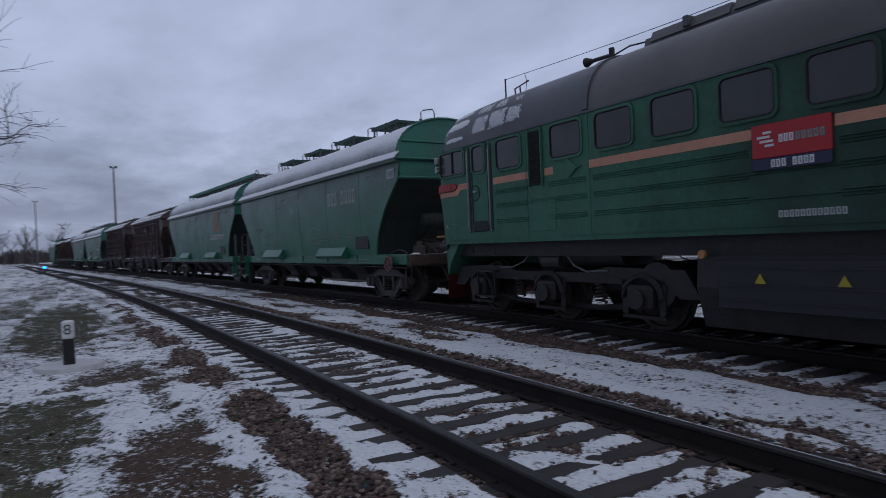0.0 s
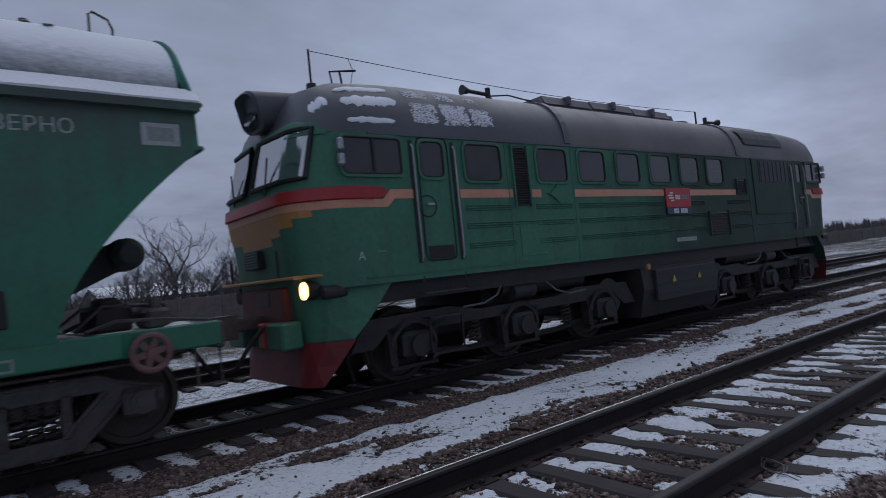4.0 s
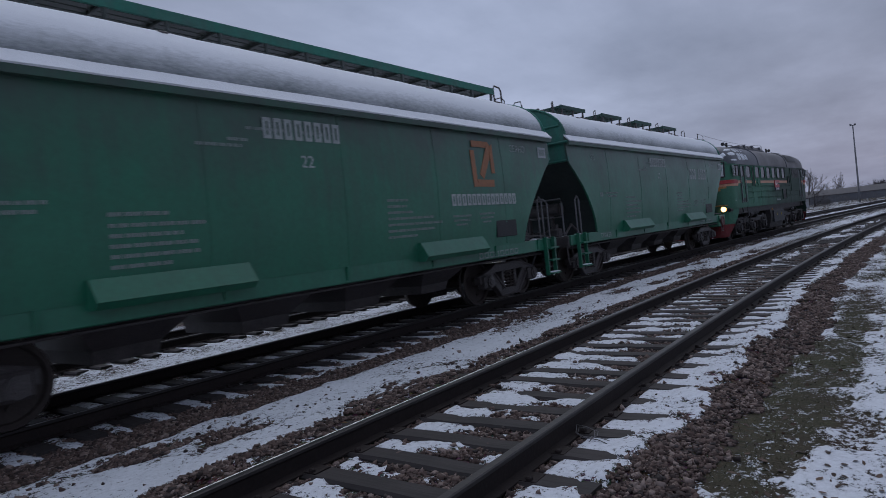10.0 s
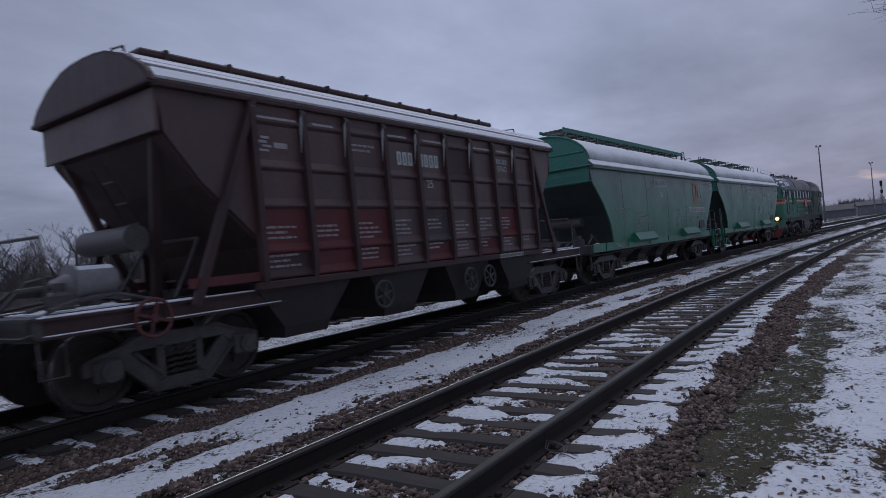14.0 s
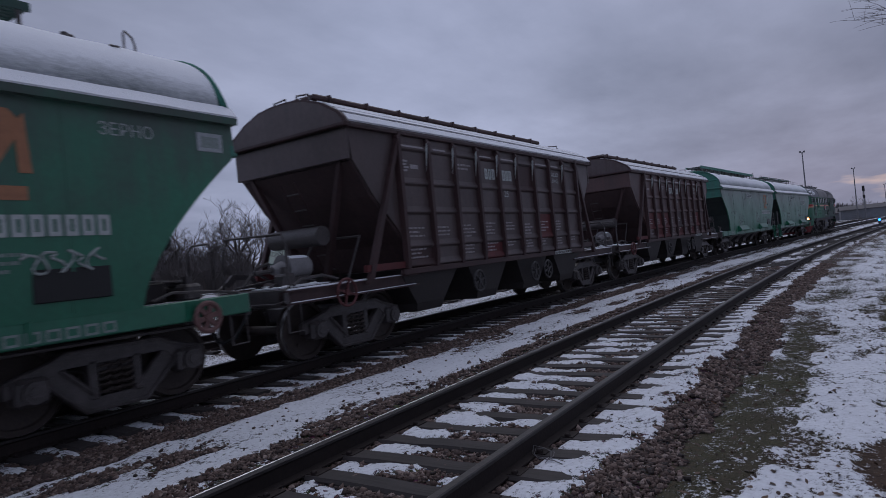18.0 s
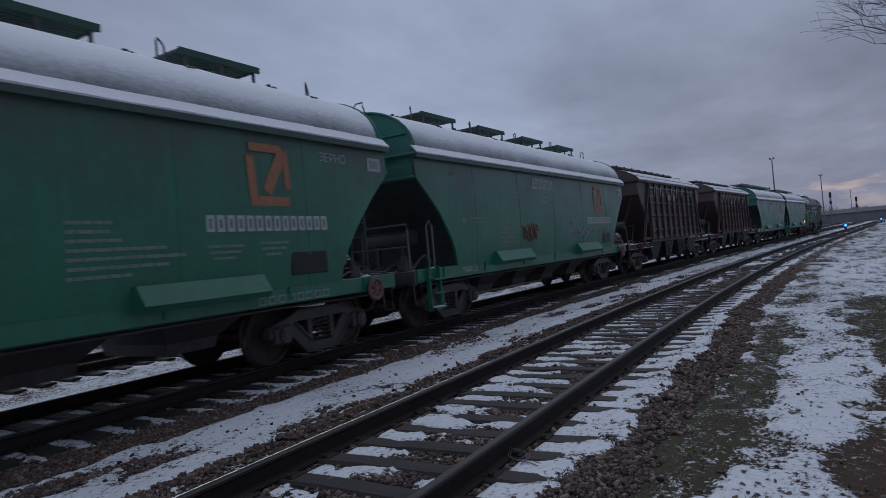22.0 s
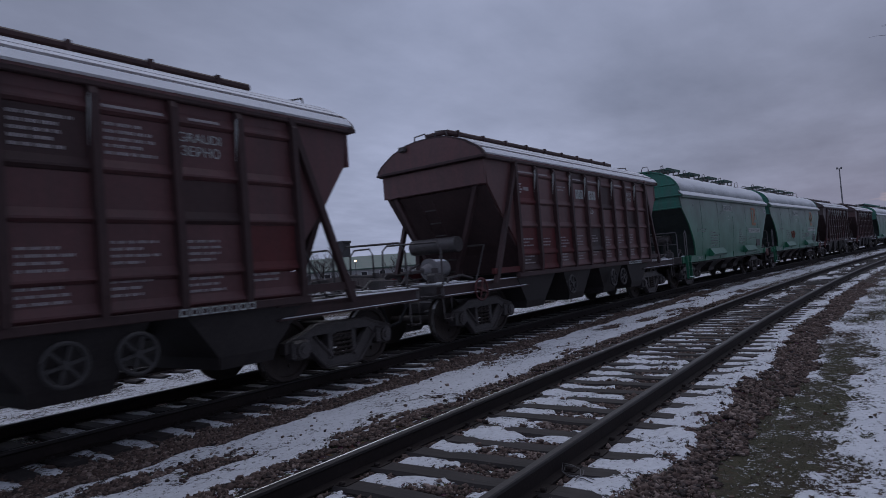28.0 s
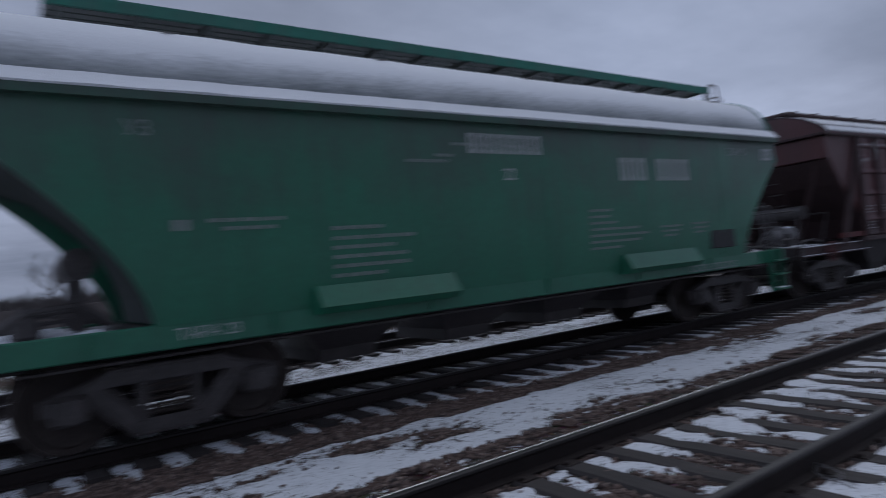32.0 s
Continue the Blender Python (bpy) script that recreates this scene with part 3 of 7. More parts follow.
def cover(x, y):
    """Snow, turf and stone shares of the ground."""
    v = lateral(x, y)
    wob = (fbm(x, y, 0.55, 3) - 0.5) * 0.55 + (fbm(x, y, 2.6, 9) - 0.5) * 0.25
    w = v + wob
    mid, big, fine = fbm(x, y, 1.5, 21), fbm(x, y, 0.28, 5), fbm(x, y, 5.0, 31)
    long_n = fbm(x * 0.75, v * 2.2, 1.0, 41)
    snow = 0.74 + 0.9 * (big - 0.5) + 0.55 * (mid - 0.5)
    stone = np.zeros_like(v)
    crib = np.abs(((np.interp(x, near_line.p[:, 0], near_line.s) - NEAR_PHASE) / SLEEPER_STEP + 0.5) % 1.0 - 0.5) * 2
    crib_far = np.abs(((np.interp(x, train_line.p[:, 0], train_line.s) - TRAIN_PHASE) / SLEEPER_STEP + 0.5) % 1.0 - 0.5) * 2
    turf = np.clip(0.55 + 2.2 * (fbm(x, y, 0.6, 51) - 0.45), 0, 1)

    def lay(mask, s, st):
        nonlocal snow, stone
        snow = snow * (1 - mask) + s * mask
        stone = np.maximum(stone * (1 - mask), mask * st)

    west = np.clip(-x / 4, 0, 1)
    u = v + wob * 0.9 + 0.22 * (fine - 0.5)
    lay(bump_step(w, -2.70, -1.85, 0.20), 0.55 + 1.6 * (mid - 0.5) + 1.0 * (fine - 0.5) + 0.12 * west, 0.10)
    lay(bump_step(u, -1.92, -1.36, 0.10), 0.12 + 1.0 * (mid - 0.5) + 0.40 * west, 1.0)
    lay(bump_step(u, -1.44, -0.78, 0.06), 0.74 + 0.45 * (crib - 0.4) + 0.7 * (mid - 0.5) + 0.3 * (fine - 0.5), 1.0)
    far_half = np.clip((v + 0.10) / 0.45, 0, 1)
    lay(bump_step(v, -0.86, 0.80, 0.05), 0.20 + 0.75 * (crib - 0.45) + 0.42 * np.maximum(far_half, 0.75 * west) + 1.0 * (mid - 0.5) + 1.5 * (fine - 0.5), 1.0)
    # swept bare along both rails
    for side in (-1, 1):
        lay(bump_step(v, side * 0.797 - 0.13, side * 0.797 + 0.13, 0.035), 0.12 + 0.6 * (fine - 0.5), 1.0)
    lay(bump_step(w, 0.78, 1.72, 0.14), 0.20 + 0.9 * (mid - 0.5), 1.0)
    lay(bump_step(w, 1.72, 3.05, 0.16), 0.80 + 1.5 * (long_n - 0.52), 0.6)
    lay(bump_step(w, 3.05, 3.72, 0.16), 0.26 + 0.9 * (mid - 0.5), 1.0)
    for c in (SPACING, SPACING + 4.9):
        lay(bump_step(v, c - 1.55, c + 1.55, 0.10), 0.42 + 0.7 * (crib_far - 0.4) + 1.2 * (mid - 0.5), 1.0)
    lay(bump_step(v, SPACING + 0.84, SPACING + 1.75, 0.1), 0.16 + 0.9 * (mid - 0.5), 1.0)
    lay(bump_step(w, SPACING + 1.6, SPACING + 3.3, 0.2), 0.62 + 1.0 * (long_n - 0.5), 0.8)
    # rough meadow beyond the siding, half thawed
    lay(bump_step(v, 13.5, 1900.0, 1.5), 0.34 + 1.3 * (big - 0.5) + 0.7 * (mid - 0.5), 0.0)
    # leaves and stones that have thawed through, beyond the ballast
    spots = np.clip((fbm(x * 0.8, y, 3.4, 131, 3) - 0.60) / 0.06, 0, 1) * (v < -2.1)
    snow = snow * (1 - 0.55 * spots)
    for px, py, rx, ry, depth, bare in BARE:
        d = ((x - px) / rx) ** 2 + ((y - py) / ry) ** 2 + 1.7 * (mid - 0.5) + 1.3 * (fine - 0.5)
        m = np.clip((1.25 - d) / 0.55, 0, 1) * depth
        snow = snow * (1 - m) + (0.10 + 0.8 * (fine - 0.5)) * m
        turf = turf * (1 - m) + (0.95 if bare == 1 else 0.12) * m
        stone = np.maximum(stone, m) if bare == 2 else stone * (1 - m * 0.8)
    return np.clip(snow, 0, 1), np.clip(turf, 0, 1), np.clip(stone, 0, 1), v


def ground_height(x, y, snow, v):
    z = -0.045 + 0.030 * np.clip((snow - 0.42) / 0.25, 0, 1) + (fbm(x, y, 3.0, 61) - 0.5) * 0.03
    side = np.clip((-v - 1.5) / 1.2, 0, 1)
    z = z - 0.02 * side + (fbm(x, y, 0.25, 71) - 0.5) * 0.10 * side
    crib = bump_step(v, -0.70, 0.70, 0.06)
    z = z + crib * 0.12 * np.clip(fbm(x, y, 1.4, 101) - 0.50, 0, 0.15)
    bed = bump_step(v, -1.75, 1.75, 0.2)
    z = z + bed * (0.018 + 0.035 * np.clip((np.abs(v) - 1.12) / 0.22, 0, 1) * (fbm(x, y, 2.2, 111) > 0.42))
    far = np.clip((np.abs(v) - 14) / 30, 0, 1)
    return z - 0.25 * far + (fbm(x, y, 0.03, 81) - 0.5) * 1.0 * far


def graded(lo, hi, step, reach, growth):
    a = list(np.arange(lo, hi + step / 2, step))
    left, right, d = [], [], step
    p, q = a[0], a[-1]
    while q < reach:
        d *= growth
        p, q = p - d, q + d
        left.append(p)
        right.append(q)
    return np.array(left[::-1] + a + right)


def build_ground():
    gx, gy = graded(-13, 12, 0.058, 1800, 1.05), graded(-3.2, 6.6, 0.055, 1800, 1.055)
    x, y = [a.ravel() for a in np.meshgrid(gx, gy)]
    snow, turf, stone, v = cover(x, y)
    z = ground_height(x, y, snow, v)
    nx, ny = len(gx), len(gy)
    i = (np.arange(ny - 1)[:, None] * nx + np.arange(nx - 1)[None]).ravel()
    quads = np.stack([i, i + 1, i + nx + 1, i + nx], 1)
    me = bpy.data.meshes.new("ground")
    me.vertices.add(nx * ny)
    me.vertices.foreach_set("co", np.stack([x, y, z], 1).astype(np.float32).ravel())
    me.loops.add(quads.size)
    me.loops.foreach_set("vertex_index", quads.astype(np.int32).ravel())
    me.polygons.add(len(quads))
    me.polygons.foreach_set("loop_start", np.arange(0, quads.size, 4, dtype=np.int32))
    me.polygons.foreach_set("use_smooth", np.ones(len(quads), bool))
    attr = me.attributes.new("cover", "FLOAT_COLOR", "POINT")
    attr.data.foreach_set("color", np.stack([snow, turf, stone, np.ones_like(snow)], 1).astype(np.float32).ravel())
    me.update(calc_edges=True)
    me.materials.append(GROUND)
    tagged(new("ground", me), "trackside ground with patchy snow over gravel, turf and earth", "ground", kind="structure")


build_ground()
rng = np.random.default_rng(7)


def scattered(name, label, category, base_v, base_f, pos, scale, mat, squash=0.7, jitter=0.25):
    """Many small loose pieces as one mesh: the same few shapes, each turned, scaled and dented its own way."""
    n, k = len(pos), len(base_v)
    ang = rng.uniform(0, 2 * np.pi, (n, 3))
    ca, sa = np.cos(ang), np.sin(ang)
    p = base_v[None] * (1 + rng.uniform(-jitter, jitter, (n, k, 1))) * rng.uniform(0.7, 1.3, (n, 1, 3))
    x, y, z = p[..., 0], p[..., 1], p[..., 2]
    x, z = x * ca[:, :1] + z * sa[:, :1], -x * sa[:, :1] + z * ca[:, :1]
    x, y = x * ca[:, 1:2] - y * sa[:, 1:2], x * sa[:, 1:2] + y * ca[:, 1:2]
    v = np.stack([x, y, z * squash], -1) * scale[:, None, None] + pos[:, None]
    f = (base_f[None] + (np.arange(n) * k)[:, None, None]).reshape(-1, 3)
    me = bpy.data.meshes.new(name)
    me.vertices.add(n * k)
    me.vertices.foreach_set("co", v.astype(np.float32).ravel())
    me.loops.add(f.size)
    me.loops.foreach_set("vertex_index", f.astype(np.int32).ravel())
    me.polygons.add(len(f))
    me.polygons.foreach_set("loop_start", np.arange(0, f.size, 3, dtype=np.int32))
    me.update(calc_edges=True)
    me.materials.append(mat)
    return tagged(new(name, me), label, category, kind="stuff")


def build_stones():
    # split stone: a prism with skewed ends
    bv = np.array([(-1, -0.7, -0.6), (1, -0.6, -0.7), (0.1, 1.0, -0.6), (-0.8, -0.5, 0.7), (0.7, -0.8, 0.6), (0.3, 0.8, 0.8)], float)
    bf = np.array([(0, 2, 1), (3, 4, 5), (0, 1, 4), (0, 4, 3), (1, 2, 5), (1, 5, 4), (2, 0, 3), (2, 3, 5)])
    n = 800000
    u = rng.uniform(-1, 1, n)
    x = np.sign(u) * np.abs(u) ** 1.7 * 26 + 0.5
    y = np.interp(x, _x, _y) + rng.uniform(-2.9, 4.2, n)
    snow, turf, stone, v = cover(x, y)
    grain = (fbm(x, y, 9.0, 91) - 0.5) * 0.5
    keep = (stone > 0.3) & ((snow + grain < 0.50) | (rng.uniform(0, 1, n) < 0.004)) & (np.abs(np.abs(v) - 0.797) > 0.06)
    # no stones on the sleepers' tops
    s = np.interp(x, near_line.p[:, 0], near_line.s) - NEAR_PHASE
    on_sleeper = (np.abs(v) < 1.42) & (np.abs((s / SLEEPER_STEP + 0.5) % 1.0 - 0.5) * SLEEPER_STEP < 0.125)
    keep &= ~(on_sleeper & (rng.uniform(0, 1, n) > 0.04))
    x, y, snow, v = x[keep][:165000], y[keep][:165000], snow[keep][:165000], v[keep][:165000]
    size = rng.uniform(0.010, 0.025, len(x)) * (1 + 0.5 * (rng.uniform(0, 1, len(x)) > 0.93))
    z = ground_height(x, y, snow, v) + size * 0.35
    scattered("ballast_stones", "loose brown and grey crushed ballast stones", "ballast", bv, bf, np.stack([x, y, z], 1), size, STONE, 0.8, 0.3)
    # tufts of withered grass
    n = 400000
    x, y = rng.uniform(-24, 22, n), rng.uniform(-3.5, 1.6, n)
    snow, turf, stone, v = cover(x, y)
    keep = (turf > 0.5) & (snow < 0.45) & (stone < 0.5) & (v < -1.7)
    x, y, snow, v = x[keep][:70000], y[keep][:70000], snow[keep][:70000], v[keep][:70000]
    tv = np.array([(-0.05, 0, 0), (0.05, 0, 0), (0.25, 0.1, 1.0)], float)
    z = ground_height(x, y, snow, v)
    grass = scattered("withered_grass", "short withered grass between snow patches", "grass", tv, np.array([(0, 1, 2)]),
                      np.stack([x, y, z], 1), rng.uniform(0.015, 0.05, len(x)), BLADE, 1.0, 0.1)
    # fallen leaves, curled and dark, on snow and turf
    n = 9000
    x, y = rng.uniform(-16, 17, n), rng.uniform(-4.5, 1.6, n)
    snow, turf, stone, v = cover(x, y)
    keep = (v < -1.7) & (fbm(x, y, 0.7, 141) + rng.uniform(-0.2, 0.2, n) > 0.50)
    x, y, snow, v = x[keep], y[keep], snow[keep], v[keep]
    lv = np.array([(-1, 0, 0), (-0.3, 0.6, 0.25), (0.5, 0.5, 0.1), (1.1, 0, 0.3), (0.4, -0.55, 0.2), (-0.4, -0.5, 0.05)], float)
    size = rng.uniform(0.014, 0.036, len(x))
    scattered("fallen_leaves", "dark curled fallen leaves on snow and turf", "leaves", lv, np.array([(0, 1, 5), (1, 4, 5), (1, 2, 4), (2, 3, 4)]),
              np.stack([x, y, ground_height(x, y, snow, v) + 0.008], 1), size, LEAF, 0.5, 0.2)
    return grass


build_stones()


# ---- tracks ----
def rail_profile(head_only=False):
    if head_only:
        return [(-0.036, 0.150), (-0.0365, 0.172), (-0.028, 0.180), (0.028, 0.180), (0.0365, 0.172), (0.036, 0.150)]
    return [(-0.075, 0.0), (-0.075, 0.012), (-0.012, 0.030), (-0.009, 0.130), (-0.034, 0.149), (0.034, 0.149), (0.009, 0.130), (0.012, 0.030), (0.075, 0.012), (0.075, 0.0)]


def swept(line, off, prof, s0, s1, step):
    g = Geo()
    rings = []
    for s in np.arange(s0, s1 + step / 2, step):
        c, h = line.at(s, off), line.heading(s)
        nx, ny = -math.sin(h), math.cos(h)
        rings.append([(c[0] + a * nx, c[1] + a * ny, b) for a, b in prof])
    return g.loft(rings)


def sleeper_mesh(k):
    r = random.Random(k)
    g = Geo()
    L, w, h = 1.33, 0.112, 0.16
    rings = []
    for i in range(9):
        y = -L + 2 * L * i / 8
        j = lambda: r.uniform(-0.006, 0.006)
        top = 0.012 + j()
        rings.append([(-w + j(), y, -h), (w + j(), y, -h), (w + j(), y, top - 0.025), (w - 0.02 + j(), y, top), (-w + 0.02 + j(), y, top), (-w + j(), y, top - 0.025)])
    return g.loft(rings).mesh("sleeper", SLEEPER)


SLEEPERS = [sleeper_mesh(k) for k in range(5)]


def track(line, label, near_span, far_span, polished, phase=0.0):
    """near_span: the stretch whose sleepers are single pieces."""
    tr = thing("railway_track", label, "railway track", kind="structure")
    for side, bright in ((-1, polished[0]), (1, polished[1])):
        off = side * 0.797
        rail = part("rail", swept(line, off, rail_profile(), -far_span, far_span, 1.5), RAIL, tr, "rusty steel rail")
        part("rail_head", swept(line, off, rail_profile(True), -far_span, far_span, 1.5), TREAD if bright == 2 else RAIL_HEAD, rail)
        if bright == 1:
            edge = [(0.020, 0.1795), (0.030, 0.1825), (0.0375, 0.174), (0.030, 0.17)]
            part("worn_running_edge", swept(line, off, edge, -far_span, far_span, 1.5), RAIL_BRIGHT, rail, "polished bright running edge")
    r = random.Random(11)
    plates, rest = Geo(), Geo()
    for i in range(int(far_span / SLEEPER_STEP)):
        for sg in (-1, 1):
            s = phase + sg * (i + (0 if sg > 0 else 1)) * SLEEPER_STEP
            c, h = line.at(s), line.heading(s)
            turn = pose(c[0], c[1], r.uniform(-0.008, 0.004), 0, 0, math.degrees(h) + r.uniform(-1.2, 1.2)) @ Matrix.Translation((0, r.uniform(-0.05, 0.05), 0))
            if abs(s) < near_span:
                ob = new("sleeper", SLEEPERS[r.randrange(5)])
                ob.parent, ob.matrix_basis = tr, turn
                if abs(s) < 30:
                    for side in (-1, 1):
                        for dx, dy in ((0.055, 0.095), (-0.055, -0.095)):
                            p = turn @ Vector((dx, side * 0.797 + dy, 0))
                            plates.box(p.x - 0.022, p.x + 0.022, p.y - 0.022, p.y + 0.022, p.z, p.z + 0.045, 0.008)
                        p = turn @ Vector((0, side * 0.797, 0))
                        plates.box(p.x - 0.08, p.x + 0.08, p.y - 0.15, p.y + 0.15, p.z, p.z + 0.02)
            elif abs(s) < 170:
                co = [turn @ Vector((x, y, z)) for x in (-0.115, 0.115) for y in (-1.36, 1.36) for z in (-0.1, 0.012)]
                rest.add(co, [(0, 1, 3, 2), (4, 6, 7, 5), (0, 4, 5, 1), (2, 3, 7, 6), (0, 2, 6, 4), (1, 5, 7, 3)])
    tagged(part("fastenings", plates, RAIL, tr, "rusty spikes and base plates"), kind="stuff")
    if rest.v:
        tagged(part("distant_sleepers", rest, SLEEPER, tr), kind="stuff")
    return tr


track(near_line, "empty railway track on dark wooden sleepers in snow and ballast", 72, 300, (0, 1), NEAR_PHASE)
track(train_line, "railway track under the passing freight train", 72, 300, (1, 1), TRAIN_PHASE)
track(far_line, "siding track behind the train, half covered in snow", 20, 220, (0, 0))


# ---- parts shared by all vehicles ----
def hand_wheel(parent, name, label, mat, at, r, t, spokes, wide=0.018):
    """Rim with a hub and spokes as pieces of its own."""
    pts = [(r * math.cos(a), 0, r * math.sin(a)) for a in np.linspace(0, 2 * math.pi, 25)]
    rim = part(name, Geo().tube(pts, t, 8), mat, parent, label, True, at)
    part("hub", Geo().cyl((0, -0.03, 0), (0, 0.05, 0), 0.05, 10), mat, rim)
    for k in range(spokes):
        a = 2 * math.pi * k / spokes + 0.3
        part("spoke", Geo().box(-wide, wide, -0.012, 0.012, 0.03, r), mat, rim, at=Matrix.Rotation(a, 4, "Y"))
    return rim


def wheelset_mesh(r, name):
    """Two flanged wheels on an axle along y."""
    g = Geo()
    prof = [(0.70, 0.10), (0.70, r - 0.09), (0.705, r - 0.02), (0.71, r + 0.028), (0.735, r + 0.028), (0.75, r), (0.835, r - 0.006), (0.84, r - 0.07), (0.80, r - 0.085), (0.775, r * 0.5), (0.80, 0.12), (0.92, 0.10)]
    n = 28
    for s in (-1, 1):
        rings = [[(rr * math.cos(2 * math.pi * k / n), s * y, rr * math.sin(2 * math.pi * k / n)) for k in range(n)] for y, rr in prof]
        g.loft(rings)
    g.now = 1
    for s in (-1, 1):
        g.loft([[((r + 0.001) * math.cos(2 * math.pi * k / n), s * y, (r + 0.001) * math.sin(2 * math.pi * k / n)) for k in range(n)] for y in (0.755, 0.83)], cap=False)
    g.now = 0
    g.cyl((0, -1.05, 0), (0, 1.05, 0), 0.08, 12)
    # lightening marks so that the turning shows
    for s in (-1, 1):
        for k in range(3):
            a = 2 * math.pi * k / 3
            g.cyl((0.26 * math.cos(a), s * 0.77, 0.26 * math.sin(a)), (0.26 * math.cos(a), s * 0.80, 0.26 * math.sin(a)), 0.035, 8)
    return g.mesh(name, [WHEEL, TREAD], True)


WAGON_WHEELS, LOCO_WHEELS = wheelset_mesh(0.475, "wheelset"), wheelset_mesh(0.525, "wheelset")


def spring_geo(x, y, z0, z1, r=0.07, turns=5):
    pts = [(x + r * math.cos(a), y + r * math.sin(a), z0 + (z1 - z0) * a / (2 * math.pi * turns)) for a in np.linspace(0, 2 * math.pi * turns, turns * 10)]
    return Geo().tube(pts, 0.018, 5)


def bogie(parent, x, mat=None):
    """Two-axle freight bogie: bolster, cast side frames with windows, coil springs, wheelsets."""
    m = mat or UNDER
    b = part("bogie", Geo().box(-0.22, 0.22, -1.05, 1.05, 0.50, 0.80, 0.04).box(-0.5, 0.5, -0.15, 0.15, 0.45, 0.62, 0.03), m, parent, at=Matrix.Translation((x, 0, 0)))
    for s in (-1, 1):
        g = Geo()
        y0, y1 = s * 1.02 - 0.07, s * 1.02 + 0.07
        g.prism([(-1.17, 0.60), (-0.72, 0.72), (-0.55, 0.80), (0.55, 0.80), (0.72, 0.72), (1.17, 0.60), (1.17, 0.44), (0.78, 0.50), (0.62, 0.64), (-0.62, 0.64), (-0.78, 0.50), (-1.17, 0.44)], "y", y0, y1)
        g.prism([(-0.80, 0.52), (-0.62, 0.64), (-0.22, 0.26), (0.22, 0.26), (0.62, 0.64), (0.80, 0.52), (0.36, 0.10), (-0.36, 0.10)], "y", y0 + 0.02, y1 - 0.02)
        g.box(-0.31, -0.21, y0, y1, 0.24, 0.68, 0.01).box(0.21, 0.31, y0, y1, 0.24, 0.68, 0.01)
        frame_ob = part("side_frame", g, m, b)
        for chord in ([(-1.15, 0.60), (-0.72, 0.72), (-0.55, 0.80), (0.55, 0.80), (0.72, 0.72), (1.15, 0.60)], [(-0.78, 0.52), (-0.36, 0.12), (0.36, 0.12), (0.78, 0.52)], [(-0.60, 0.63), (-0.23, 0.27)], [(0.60, 0.63), (0.23, 0.27)]):
            part("flange", Geo().tube([(cx, s * 1.085, cz) for cx, cz in chord], 0.026, 6), m, frame_ob, smooth=True)
        for wx in (-0.925, 0.925):
            part("axle_box", Geo().box(wx - 0.17, wx + 0.17, s * 1.06 - 0.12, s * 1.06 + 0.12, 0.33, 0.62, 0.04).cyl((wx, s * 1.1, 0.475), (wx, s * 1.22, 0.475), 0.12, 14).cyl((wx, s * 1.22, 0.475), (wx, s * 1.235, 0.475), 0.07, 10), m, b)
        for dx in (-0.13, 0.0, 0.13):
            part("coil_spring", spring_geo(dx, s * 1.06, 0.27, 0.62, 0.062, 5), WHEEL, b, smooth=True)
        part("brake_rigging", Geo().tube([(-0.5, s * 0.62, 0.75), (-0.42, s * 0.62, 0.25), (0.42, s * 0.62, 0.25), (0.5, s * 0.62, 0.75)], 0.03), m, b)
    for wx in (-0.925, 0.925):
        part("wheelset", WAGON_WHEELS, None, b, at=Matrix.Translation((wx, 0, 0.475)))
    return b


def coupler(parent, x):
    s = 1 if x > 0 else -1
    lo, hi = sorted((x - s * 0.85, x))
    g = Geo().box(lo, hi - 0.12 if s > 0 else hi, -0.09, 0.09, 0.96, 1.14, 0.03)
    g.prism([(x - s * 0.32, -0.20), (x - s * 0.02, -0.21), (x - s * 0.02, -0.08), (x - s * 0.16, -0.02), (x - s * 0.16, 0.08), (x, 0.12), (x - s * 0.02, 0.24), (x - s * 0.22, 0.22)], "z", 0.88, 1.20)
    part("coupler", g, UNDER, parent)
    xs_ = x - s * 0.55
    part("air_hose", Geo().tube([(xs_, -0.45, 1.0), (xs_ + s * 0.2, -0.45, 0.80), (xs_ + s * 0.38, -0.40, 0.52), (xs_ + s * 0.55, -0.30, 0.46), (x, -0.2, 0.52)], 0.03, 7), RUBBER, parent, smooth=True)


